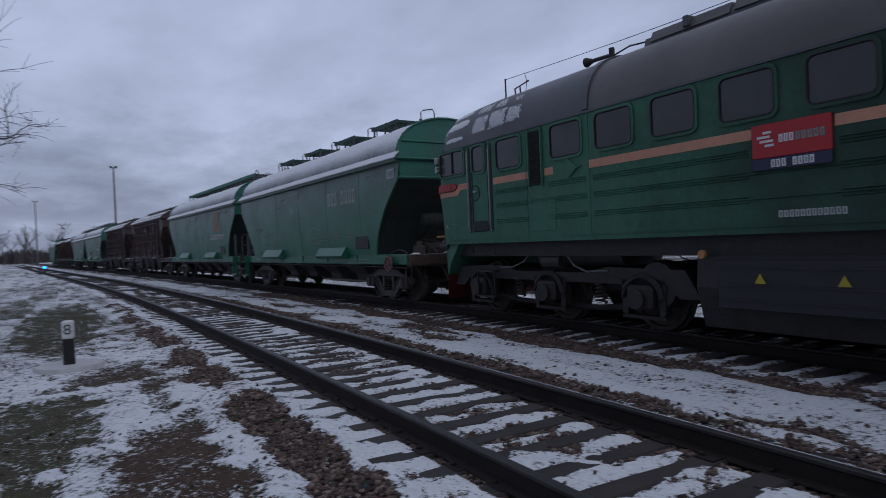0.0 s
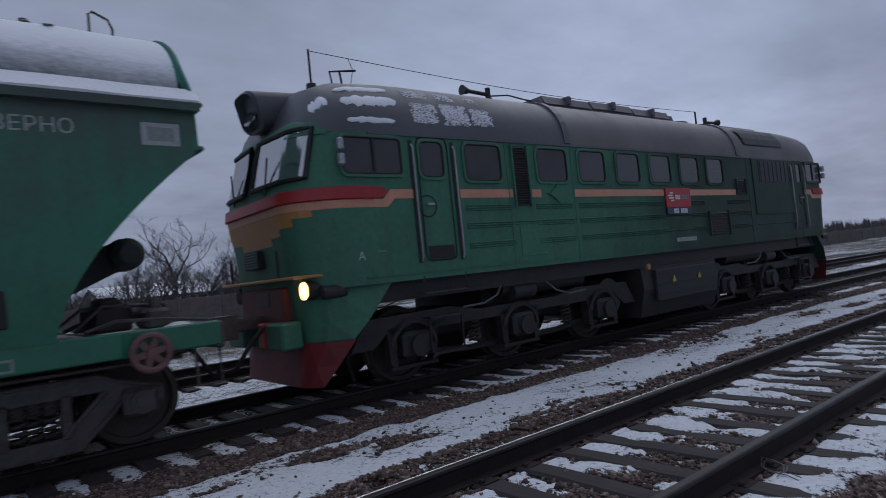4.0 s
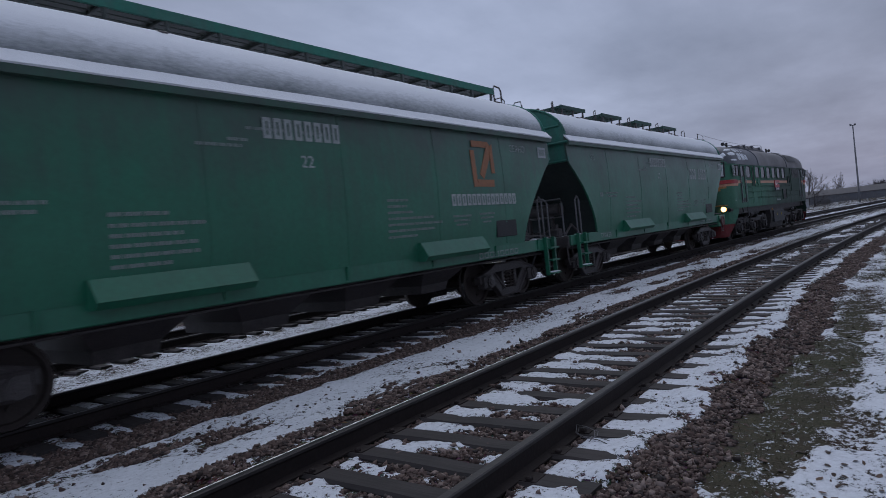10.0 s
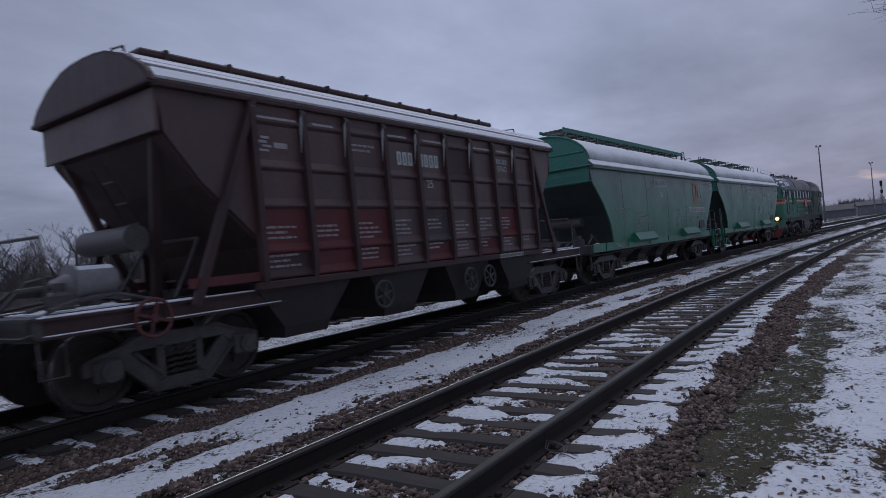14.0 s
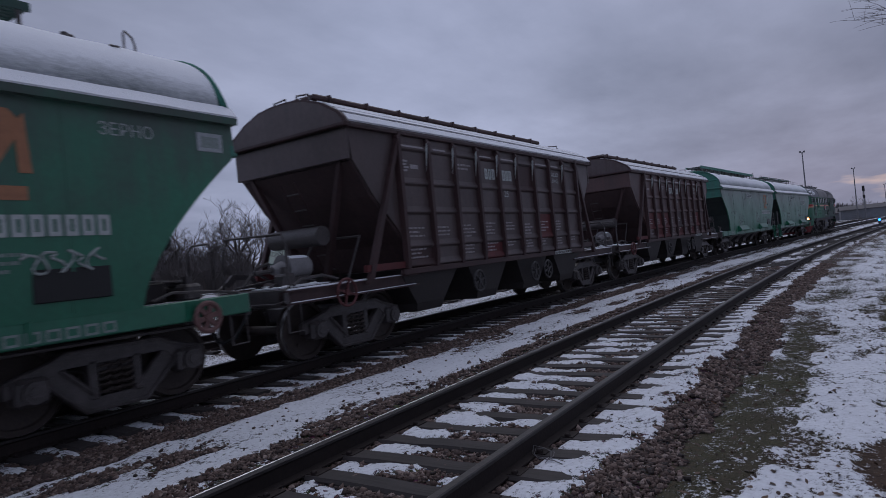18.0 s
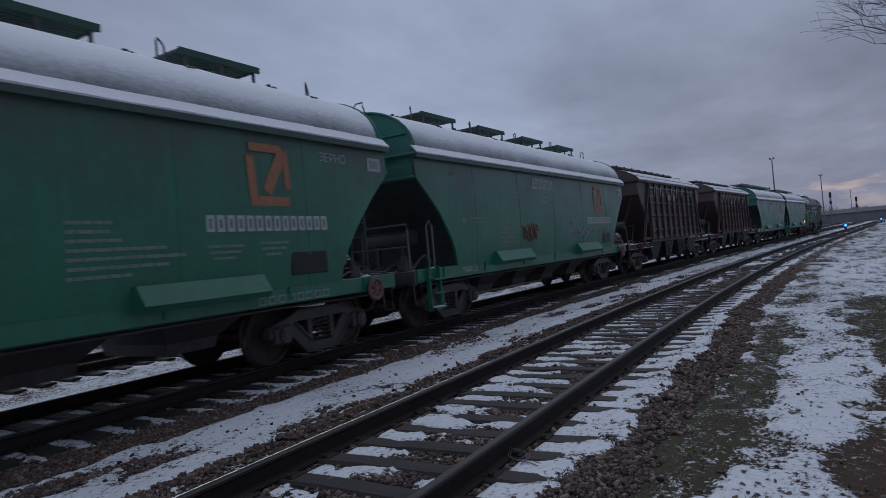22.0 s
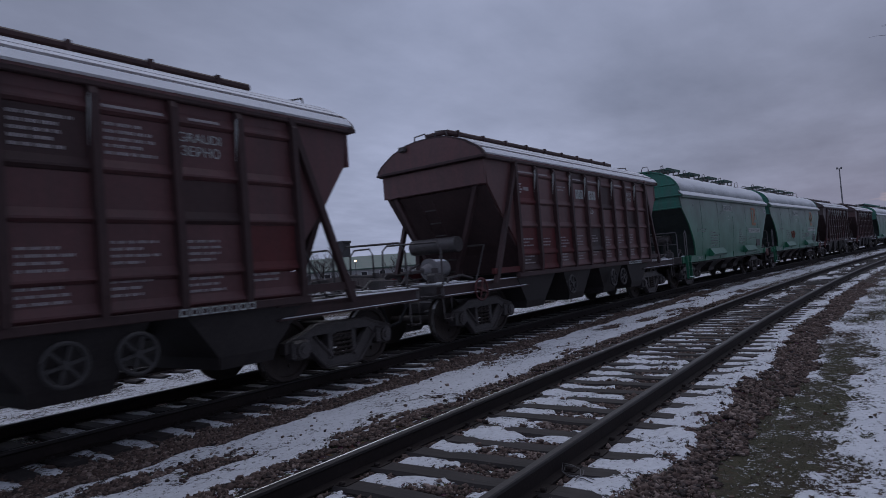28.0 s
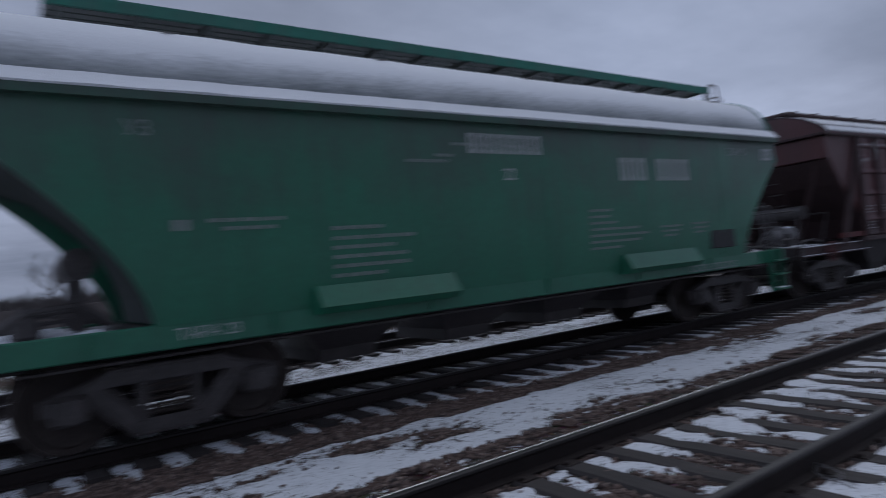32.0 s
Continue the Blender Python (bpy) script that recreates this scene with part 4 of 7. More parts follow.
def deck_clutter(w, e, seed):
    """Brake rods, pipes and a valve on the deck at one end, with snow lying on them."""
    r = random.Random(seed)
    for k in range(4):
        y = -1.15 + 0.52 * k + r.uniform(-0.1, 0.1)
        h = r.uniform(0.06, 0.26)
        part("brake_rod", Geo().tube([(e * 5.7, y, 1.25), (e * 6.0, y + 0.05, 1.25 + h), (e * 6.45, y + r.uniform(-0.2, 0.2), 1.22 + h), (e * 6.85, y + r.uniform(-0.25, 0.25), 1.24)], r.uniform(0.018, 0.032), 7), UNDER, w, smooth=True)
    part("distributor_valve", Geo().box(*sorted((e * 6.35, e * 6.62)), -0.95, -0.68, 1.19, 1.42, 0.04).cyl((e * 6.48, -0.82, 1.42), (e * 6.48, -0.82, 1.52), 0.07, 12), UNDER, w)
    part("lever_guide", Geo().prism([(e * 5.9, 1.19), (e * 6.1, 1.44), (e * 6.5, 1.47), (e * 6.7, 1.30), (e * 6.6, 1.26), (e * 6.42, 1.38), (e * 6.15, 1.36), (e * 6.02, 1.19)], "y", 0.45, 0.50), UNDER, w)
    for k in range(3):
        x, y = e * r.uniform(5.9, 6.75), r.uniform(-1.2, 0.9)
        part("snow_clot", Geo().loft([[(x + (0.17 - q) * math.cos(a) * (1 + 0.3 * math.sin(2 * a)), y + (0.10 - q * 0.5) * math.sin(a), 1.203 + q * 0.35) for a in np.linspace(0, 6.283, 10, endpoint=False)] for q in (0.0, 0.05, 0.11)]), SNOW, w, smooth=True)
    # uncoupling rod and hand hold along the beam
    part("uncoupling_rod", Geo().tube([(e * 7.02, -1.38, 1.02), (e * 7.04, -1.2, 0.98), (e * 7.04, -0.3, 0.98), (e * 7.1, -0.22, 1.12)], 0.016, 6), UNDER, w)
    part("beam_step", Geo().tube([(e * 6.96, -1.34, 0.95), (e * 6.96, -1.36, 0.55), (e * 6.70, -1.36, 0.55), (e * 6.70, -1.34, 0.95)], 0.018, 6), UNDER, w)


def bar_row(g, x0, x1, z, h, y, jag=None, gap=0.35):
    """A line of writing that cannot be read: word-long bars, proud of the side at y."""
    r = jag or random.Random(int(x0 * 100 + z * 1000))
    x = x0
    while x < x1 - 0.02:
        for _ in range(r.randint(2, 6)):
            g.box(x, x + h * 0.52, y - 0.003, y + 0.003, z - h * 0.40, z + h * 0.40)
            x += h * 0.72
            if x > x1 - 0.02:
                break
        x += gap * h
    return g


DARK_STEEL = plain("dark_hand_wheel_steel", (0.045, 0.042, 0.043), 0.3, 10, 0.6, 0.1)
STEEL_DULL = plain("dull_grey_metal", (0.13, 0.125, 0.13), 0.3, 10, 0.55, 0.2)
PALE_STEEL = plain("pale_grey_cylinder_paint", (0.24, 0.23, 0.235), 0.3, 10, 0.55, 0.1)
# grime plus the recess shade at the hopper ends, both in the colour
GRIME_SHADE_GREEN = painted("grimy_end_paint", (0.046, 0.058, 0.055), (0.030, 0.034, 0.034), 0.7, rough=0.75)


# ---- covered grain hopper with a barrel roof ----
def hopper_y(z):
    return float(np.interp(z, [1.2, 1.8, 2.4, 3.0, 3.55], [1.47, 1.53, 1.56, 1.555, 1.52]))


def hopper_x(z):
    return float(np.interp(z, [1.2, 1.6, 2.2, 2.6, 2.85, 3.05, 3.7], [5.42, 5.58, 5.95, 6.33, 6.62, 6.83, 6.85]))


def hopper_curve(z):
    """Half-length of the side sheets: a curved cut-away towards the bottom."""
    return 5.42 + 1.43 * min(max((z - 1.2) / 1.85, 0.0), 1.0) ** 1.6


def arch(t, dy=0.0, dz=0.0):
    return ((1.50 + dy) * math.cos(t), 3.60 + (0.99 + dz) * math.sin(t) ** 0.92)


def side_bars(parent, rows, mat, name="stencil", label=""):
    """rows: x0, x1, z, height of each line of stencil on the side that faces -y."""
    g = Geo()
    for x0, x1, z, h in rows:
        bar_row(g, x0, x1, z, h, -hopper_y(z) - 0.004)
    return tagged(part(name, g, mat, parent, label), kind="stuff")


def letter_blocks(parent, x0, x1, z0, z1, count, mat, y, skip=(), name="painted_name"):
    """Painted letters or figures kept as plain open blocks of their size and colour."""
    g = Geo()
    w = (x1 - x0) / count
    yy = -max(y(z0), y(z1)) - 0.004
    for k in range(count):
        if k not in skip:
            a, b, t = x0 + w * (k + 0.12), x0 + w * (k + 0.88), min(w * 0.28, (z1 - z0) * 0.20)
            for xa, xb, za, zb in ((a, a + t, z0, z1), (b - t, b, z0, z1), (a + t, b - t, z0, z0 + t), (a + t, b - t, z1 - t, z1)):
                g.box(xa, xb, yy - 0.003, yy + 0.003, za, zb)
    return tagged(part(name, g, mat, parent), kind="stuff")


def green_hopper():
    w = thing("grain_hopper_wagon", "green covered grain hopper wagon with a snow-covered barrel roof", "freight wagon", "wagons of the freight train")
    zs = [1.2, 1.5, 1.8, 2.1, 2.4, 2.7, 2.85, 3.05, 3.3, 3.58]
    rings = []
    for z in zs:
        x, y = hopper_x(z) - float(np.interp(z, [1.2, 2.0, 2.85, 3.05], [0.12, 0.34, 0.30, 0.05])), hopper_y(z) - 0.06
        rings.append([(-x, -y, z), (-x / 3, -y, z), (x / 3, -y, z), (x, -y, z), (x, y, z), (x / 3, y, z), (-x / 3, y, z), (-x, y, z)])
    part("end_slope", Geo().loft(rings), GRIME_SHADE_GREEN, w, "grimy sloped end sheet deep between the sides, shade in its colour")
    z2 = np.linspace(1.2, 3.58, 25)
    for s in (-1, 1):
        rings = []
        for z in z2:
            x, y = hopper_curve(z), hopper_y(z)
            rings.append([(-x, s * (y - 0.05), z), (-x, s * y, z), (-x / 3, s * y, z), (x / 3, s * y, z), (x, s * y, z), (x, s * (y - 0.05), z)])
        part("side_sheet", Geo().loft(rings), GREEN, w, "dusty green side sheet, grime streaks, eave shade in its colour", True)
    ts = np.linspace(0, math.pi, 19)
    part("roof", Geo().loft([[(x, *arch(t)) for t in ts] for x in (-6.72, 6.72)]), GREEN_END, w, smooth=True)
    t2 = np.linspace(radians(1.5), radians(178.5), 23)
    r = random.Random(5)
    rings = []
    for x in np.linspace(-6.70, 6.70, 30):
        k = 0.030 + r.uniform(-0.008, 0.008)
        rings.append([(x, *arch(t, 0.012 + k * math.sin(t), k)) for t in t2] + [(x, *arch(t, 0.002, 0.002)) for t in t2[::-1]])
    part("roof_snow", Geo().loft(rings), ROOF_SNOW, w, "snow lying on the roof, thin towards the eaves", True)
    for s in (-1, 1):
        part("eave_rail", Geo().prism([(s * 1.49, 3.46), (s * 1.63, 3.46), (s * 1.645, 3.54), (s * 1.50, 3.69)], "x", -6.87, 6.87), GREEN, w)
        g, r2 = Geo(), random.Random(9)
        rings = []
        for x in np.linspace(-6.86, 6.86, 40):
            top = r2.uniform(-0.004, 0.004)
            rings.append([(x, s * 1.50, 3.692), (x, s * 1.648, 3.542), (x, s * (1.662 + top), 3.562 + top), (x, s * 1.512, 3.722 + top)])
        part("eave_snow", g.loft(rings), SNOW, w, "ridge of snow along the eave", True)
        part("side_sill", Geo().box(-6.95, 6.95, *sorted((s * 1.36, s * 1.465)), 0.96, 1.22, 0.015), GREEN, w)
        # discharge cover boxes low on the side
        for x0 in (-3.72, 1.70):
            g = Geo().prism([(s * 1.45, 1.12), (s * 1.62, 1.12), (s * 1.70, 1.20), (s * 1.55, 1.44), (s * 1.45, 1.44)], "x", x0, x0 + 1.95)
            part("discharge_cover", g, GREEN, w)
        part("inspection_plate", Geo().box(4.25, 5.05, *sorted((s * (hopper_y(1.6) - 0.02), s * (hopper_y(1.6) + 0.012))), 1.38, 1.82, 0.01), BLACK, w, "dark square plate")
    for e in (-1, 1):
        rim = [arch(t, 0.02, 0.02) for t in ts]
        foot = [(-1.52, 3.56), (-1.53, 3.30), (-1.56, 3.05), (1.56, 3.05), (1.53, 3.30), (1.52, 3.56)]
        lean = lambda z: 6.85 - 0.10 * min(max((z - 3.55) / 0.35, 0.0), 1.0)
        end = part("end_wall", Geo().loft([[(e * (lean(z) + d), y, z) for y, z in rim + foot] for d in (-0.06, 0.0)]), GREEN_END, w, "green end wall with pressed ridges")
        part("roof_rim", Geo().tube([(e * (lean(z) + 0.01), y, z) for y, z in rim], 0.028, 6), GREEN_END, end, smooth=True)
        for z, h in ((3.98, 1.36), (3.54, 1.60), (3.08, 1.54)):
            part("end_ridge", Geo().box(*sorted((e * (lean(z) - 0.01), e * (lean(z) + 0.07))), -h, h, z - 0.03, z + 0.03, 0.02), GREEN_END, end)
        # end platform, buffer beam and steps
        part("end_platform", Geo().box(*sorted((e * 5.3, e * 6.98)), -1.40, 1.40, 1.13, 1.18), UNDER, w)
        part("platform_snow", Geo().box(*sorted((e * 5.9, e * 6.96)), -1.30, 1.30, 1.184, 1.20, 0.006), SNOW, w)
        part("buffer_beam", Geo().box(*sorted((e * 6.90, e * 7.0)), -1.42, 1.42, 0.92, 1.21, 0.02), UNDER, w)
        deck_clutter(w, e, 3 + e)
        coupler(w, e * 7.36)
        bogie(w, e * 5.25)
    part("brake_reservoir", Geo().cyl((-5.98, -0.75, 1.92), (-5.98, 0.45, 1.92), 0.17, 18), UNDER, w, "dark brake reservoir", True)
    for y in (-0.5, 0.2):
        part("reservoir_bracket", Geo().box(-6.04, -5.92, y, y + 0.06, 1.18, 1.78), UNDER, w)
    part("centre_sill", Geo().box(-7.0, 7.0, -0.22, 0.22, 0.82, 1.14, 0.02), UNDER, w)
    for x in (-3.0, -1.0, 1.0, 3.0):
        rings = [[(x - a, -b, z), (x + a, -b, z), (x + a, b, z), (x - a, b, z)] for z, a, b in ((1.21, 0.98, 1.40), (0.62, 0.42, 0.75), (0.46, 0.40, 0.7))]
        part("discharge_hopper", Geo().loft(rings), UNDER, w)
    part("brake_pipe", Geo().tube([(-6.6, -1.2, 0.88), (-4, -1.2, 0.9), (4, -1.2, 0.9), (6.6, -1.2, 0.88)], 0.025), UNDER, w)
    for x in (-4.55, -2.25, 0.05, 2.35, 4.65):
        part("panel_seam", Geo().loft([[(x - 0.014, -hopper_y(z) + 0.004, z), (x + 0.014, -hopper_y(z) + 0.004, z), (x + 0.014, -hopper_y(z) - 0.006, z), (x - 0.014, -hopper_y(z) - 0.006, z)] for z in np.linspace(1.24, 3.45, 7)]), GREEN, w)
    for x in (-5.0, -2.3, 0.4, 3.1, 5.6):
        y, z = arch(radians(128))
        part("roof_rod", Geo().tube([(x, y - 0.05, z + 0.02), (x + 0.06, y - 0.16, z - 0.02)], 0.014, 5), UNDER, w)
    for x in (-6.0, -4.2, -2.1, 0.0, 2.1, 4.2, 6.0):
        part("sill_bracket", Geo().prism([(-1.40, 1.0), (-1.478, 1.0), (-1.50, 1.21), (-1.40, 1.21)], "x", x - 0.03, x + 0.03), GREEN, w)
    # stencils common to all
    side_bars(w, [(-3.45, -2.75, 2.10, 0.055), (-3.45, -2.30, 1.98, 0.055), (-3.45, -2.62, 1.87, 0.055), (-3.45, -2.40, 1.76, 0.055), (-3.45, -2.42, 1.65, 0.055), (-3.45, -2.75, 1.54, 0.055)], MARK_DIM)
    side_bars(w, [(0.96, 1.5, 2.18, 0.05), (0.96, 1.45, 2.08, 0.05), (0.96, 1.6, 1.98, 0.05), (0.96, 2.15, 1.88, 0.05), (0.96, 2.45, 1.78, 0.05), (0.96, 2.2, 1.68, 0.05), (0.96, 1.7, 1.58, 0.05)], MARK_DIM)
    side_bars(w, [(2.75, 3.35, 1.86, 0.045), (2.78, 3.3, 1.78, 0.045), (2.85, 3.2, 1.70, 0.045), (3.65, 4.2, 1.88, 0.045), (3.68, 4.15, 1.80, 0.045), (3.75, 4.05, 1.72, 0.045)], MARK_DIM)
    side_bars(w, [(-4.85, -4.0, 2.24, 0.05), (-4.7, -4.1, 2.15, 0.05), (-5.2, -5.05, 2.2, 0.14), (-1.9, -1.6, 3.0, 0.05), (-2.35, -1.7, 2.92, 0.05), (-1.6, -0.9, 3.16, 0.05), (-0.7, -0.25, 3.16, 0.05)], MARK_DIM)
    side_bars(w, [(-2.6, -1.7, 1.29, 0.05), (2.0, 3.2, 1.30, 0.05)], MARK_DIM)
    plate = Geo().box(6.28, 6.66, -hopper_y(3.2) - 0.014, -hopper_y(3.2), 3.08, 3.32, 0.004)
    fr = part("card_frame", plate, STEEL, w, "pale framed card holder")
    part("card", Geo().box(6.34, 6.60, -hopper_y(3.2) - 0.018, -hopper_y(3.2) - 0.012, 3.13, 3.27), MARK_DIM, fr)
    face = lambda x, z: pose(x, -hopper_y(z) - 0.006, z, 90, 0, 0)
    lettering("ЗЕРНО", 0.20, w, face(5.36, 3.22), MARK_SOFT)
    lettering("22", 0.24, w, face(-0.63, 2.74), MARK)
    lettering("ТАРА 23", 0.17, w, pose(-4.9, -1.472, 1.09, 90), MARK)
    lettering("УЗ", 0.22, w, face(-5.45, 3.18), MARK_DIM)
    letter_blocks(w, -1.36, 0.06, 3.04, 3.32, 8, MARK_SOFT, hopper_y, name="running_number")
    letter_blocks(w, 3.55, 5.1, 0.99, 1.11, 8, MARK_DIM, lambda z: 1.466, name="sill_number")
    return w


def end_steps(w, e):
    """Railing, side ladder and end ladder at one end; e is +1 for the leading end."""
    st = part("platform_railing", Geo().tube([(e * 6.95, -1.30, 1.2), (e * 6.95, -1.30, 2.05), (e * 6.90, -1.25, 2.15), (e * 6.90, -0.2, 2.15), (e * 6.90, -0.1, 2.05), (e * 6.95, -0.1, 1.2)], 0.02)
              .tube([(e * 6.93, -1.30, 1.70), (e * 6.93, -0.1, 1.70)], 0.016).tube([(e * 6.95, 1.30, 1.2), (e * 6.95, 1.30, 2.05), (e * 6.9, 1.2, 2.15), (e * 6.9, 0.4, 2.15), (e * 6.95, 0.35, 1.2)], 0.02)
              .tube([(e * 6.25, -1.42, 1.2), (e * 6.25, -1.42, 2.1), (e * 6.35, -1.42, 2.2), (e * 6.45, -1.42, 2.1), (e * 6.45, -1.42, 1.2)], 0.02), STEEL_DULL, w, "thin tubular railing", True)
    g = Geo()
    for x in (6.28, 6.66):
        g.box(*sorted((e * (x - 0.02), e * (x + 0.02))), -1.56, -1.47, 0.38, 1.25)
    part("step_ladder", g, GREEN, w)
    for z in (0.42, 0.72, 1.0):
        part("tread", Geo().box(*sorted((e * 6.28, e * 6.66)), -1.66, -1.46, z - 0.015, z + 0.015), GREEN, w)
    part("tread_snow", Geo().box(*sorted((e * 6.30, e * 6.64)), -1.65, -1.48, 0.436, 0.455, 0.008), SNOW, w)
    g = Geo()
    for y in (-0.25, 0.15):
        g.tube([(e * 6.98, y, 1.2), (e * 6.98, y, 3.02)], 0.016)
    for y in (-0.45, 0.35):
        part("end_grab_loop", Geo().tube([(e * 6.84, y, 4.45), (e * 6.95, y, 4.68), (e * 6.9, y + 0.05, 4.78), (e * 6.9, y + 0.22, 4.78), (e * 6.95, y + 0.27, 4.66), (e * 6.84, y + 0.27, 4.45)], 0.016), STEEL_DULL, w, smooth=True)
    for k in range(6):
        z, x = 1.4 + 0.3 * k, 6.98
        g.tube([(e * x, -0.25, z), (e * x, 0.15, z)], 0.014)
    part("end_ladder", g, STEEL_DULL, w, smooth=True)


def brake_end(w, e):
    hand_wheel(w, "brake_wheel", "faded red spoked brake wheel", BRAKE_MAT[0], Matrix.Translation((e * 6.20, -1.56, 0.99)), 0.175, 0.034, 6, 0.032)
    part("brake_shaft", Geo().cyl((e * 6.20, -1.5, 0.99), (e * 6.20, -0.6, 0.99), 0.025, 8), UNDER, w)
    gear = part("brake_gear", Geo().box(*sorted((e * 5.88, e * 6.30)), -0.62, 0.02, 1.18, 1.50, 0.05).box(*sorted((e * 5.98, e * 6.20)), -0.55, -0.1, 1.48, 1.58, 0.03), SOOT, w, "sooty brake gear on the deck")
    part("gear_housing", Geo().box(*sorted((e * 6.42, e * 6.68)), -0.66, -0.16, 1.18, 1.40, 0.05).cyl((e * 6.55, -0.70, 1.38), (e * 6.55, -0.12, 1.38), 0.10, 12), SOOT, gear)
    part("gear_rod", Geo().tube([(e * 6.28, -0.40, 1.34), (e * 6.44, -0.42, 1.36)], 0.05, 8), SOOT, gear)
    # tank and brackets take the end colour, which holds the shade they sit in
    tank = part("air_reservoir", Geo().cyl((e * 6.33, -0.52, 2.06), (e * 6.33, 0.95, 2.06), 0.18, 22).cyl((e * 6.33, -0.60, 2.06), (e * 6.33, -0.52, 2.06), 0.11, 22, 0.18), GRIME_SHADE_GREEN, w, "green air reservoir across the sloping end, shade in its colour", True)
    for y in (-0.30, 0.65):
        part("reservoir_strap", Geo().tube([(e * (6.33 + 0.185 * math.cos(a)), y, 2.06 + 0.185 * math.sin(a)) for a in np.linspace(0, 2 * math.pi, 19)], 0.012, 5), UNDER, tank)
        part("reservoir_bracket", Geo().prism([(e * 6.28, 1.92), (e * 6.36, 1.92), (e * 5.70, 1.62), (e * 5.55, 1.75), (e * 5.85, 2.10), (e * 6.16, 2.10)], "y", y - 0.03, y + 0.03), GRIME_SHADE_GREEN, tank)


BRAKE_MAT = [plain("faded_pink_red_paint", (0.15, 0.075, 0.068), 0.3, 12, 0.6)]


def roof_patches(w):
    """Hatch bar with short grated platforms on the ridge."""
    part("hatch_bar", Geo().tube([(-6.0, -0.05, 4.70), (6.0, -0.05, 4.70)], 0.035, 8), UNDER, w)
    for x in np.arange(-5.4, 6.0, 1.37):
        part("hatch_hinge", Geo().box(x - 0.05, x + 0.05, -0.22, 0.14, 4.58, 4.75, 0.02).cyl((x, -0.05, 4.73), (x, -0.05, 4.81), 0.045, 8), UNDER, w)
    for x in (-4.03, -1.29, 1.45, 4.20):
        p = part("roof_platform", Geo().box(x - 0.78, x + 0.78, -0.46, -0.42, 4.80, 4.90).box(x - 0.78, x + 0.78, 0.30, 0.34, 4.83, 4.88)
                 .box(x - 0.78, x - 0.74, -0.44, 0.34, 4.83, 4.88).box(x + 0.74, x + 0.78, -0.44, 0.34, 4.83, 4.88), PLATFORM_SHADE, w, "grated roof platform on legs")
        for k in range(7):
            y = -0.37 + 0.105 * k
            part("slat", Geo().box(x - 0.75, x + 0.75, y - 0.03, y + 0.03, 4.845, 4.87), PLATFORM_SHADE, p)
        for dx in (-0.66, 0.0, 0.66):
            part("leg", Geo().box(x + dx - 0.02, x + dx + 0.02, -0.44, -0.40, 4.52, 4.84), UNDER, p)
        part("grab_loop", Geo().tube([(x - 1.12, -0.40, 4.55), (x - 1.12, -0.40, 4.92), (x - 1.07, -0.37, 4.97), (x - 0.92, -0.25, 4.97), (x - 0.87, -0.23, 4.92), (x - 0.87, -0.23, 4.6)], 0.016), UNDER, w, smooth=True)
    part("grab_loop", Geo().tube([(6.15, -0.4, 4.5), (6.15, -0.4, 4.85), (6.2, -0.36, 4.9), (6.4, -0.2, 4.9), (6.45, -0.18, 4.8), (6.45, -0.18, 4.55)], 0.016), UNDER, w, smooth=True)


def roof_walkway(w):
    """Unbroken ridge walkway on brackets."""
    p = part("roof_walkway", Geo().box(-6.1, 6.45, -0.47, -0.42, 4.79, 4.93).box(-6.1, 6.45, 0.33, 0.38, 4.84, 4.93), GREEN_END, w, "long green ridge walkway on brackets")
    for k in range(5):
        y = -0.34 + 0.16 * k
        part("plank", Geo().box(-6.08, 6.43, y - 0.06, y + 0.06, 4.86, 4.895), GREEN, p)
    for x in np.arange(-5.95, 6.4, 0.82):
        part("bracket", Geo().box(x - 0.02, x + 0.02, -0.46, -0.41, 4.50, 4.85).box(x - 0.02, x + 0.02, -0.45, 0.35, 4.81, 4.85), GREEN, p)
    part("grab_loop", Geo().tube([(6.52, -0.42, 4.45), (6.52, -0.42, 4.95), (6.57, -0.42, 5.02), (6.80, -0.42, 5.0), (6.86, -0.42, 4.92), (6.86, -0.42, 4.42)], 0.02), UNDER, w, smooth=True)


def arrow_emblem(w):
    """The operator's angular emblem, kept as plain orange strokes, over a row of blocks."""
    x, z, s = 3.92, 2.86, 1.0
    y = -hopper_y(2.8) - 0.006
    strokes = [[(-0.36, 0.45), (0.22, 0.45), (0.22, 0.33), (-0.36, 0.33)], [(0.22, 0.45), (0.36, 0.30), (-0.02, -0.30), (-0.16, -0.20)],
               [(-0.44, 0.26), (-0.30, 0.26), (-0.26, -0.45), (-0.40, -0.45)], [(-0.26, -0.45), (0.34, -0.45), (0.34, -0.31), (-0.26, -0.31)], [(0.36, 0.42), (0.40, -0.18), (0.28, -0.18), (0.26, 0.30)]]
    g = Geo()
    for k, st in enumerate(strokes):
        g.prism([(x + a * s, z + b * s) for a, b in st], "y", y - 0.003 - 0.001 * k, y + 0.002)
    part("emblem", g, MARK_ORANGE, w, "angular orange arrow emblem")
    letter_blocks(w, 2.72, 5.08, 2.05, 2.27, 14, MARK, hopper_y, name="owner_name")


def owner_blocks(w, x0):
    letter_blocks(w, x0, x0 + 1.95, 2.66, 3.04, 8, MARK_SOFT, hopper_y, skip=(3,), name="owner_name")


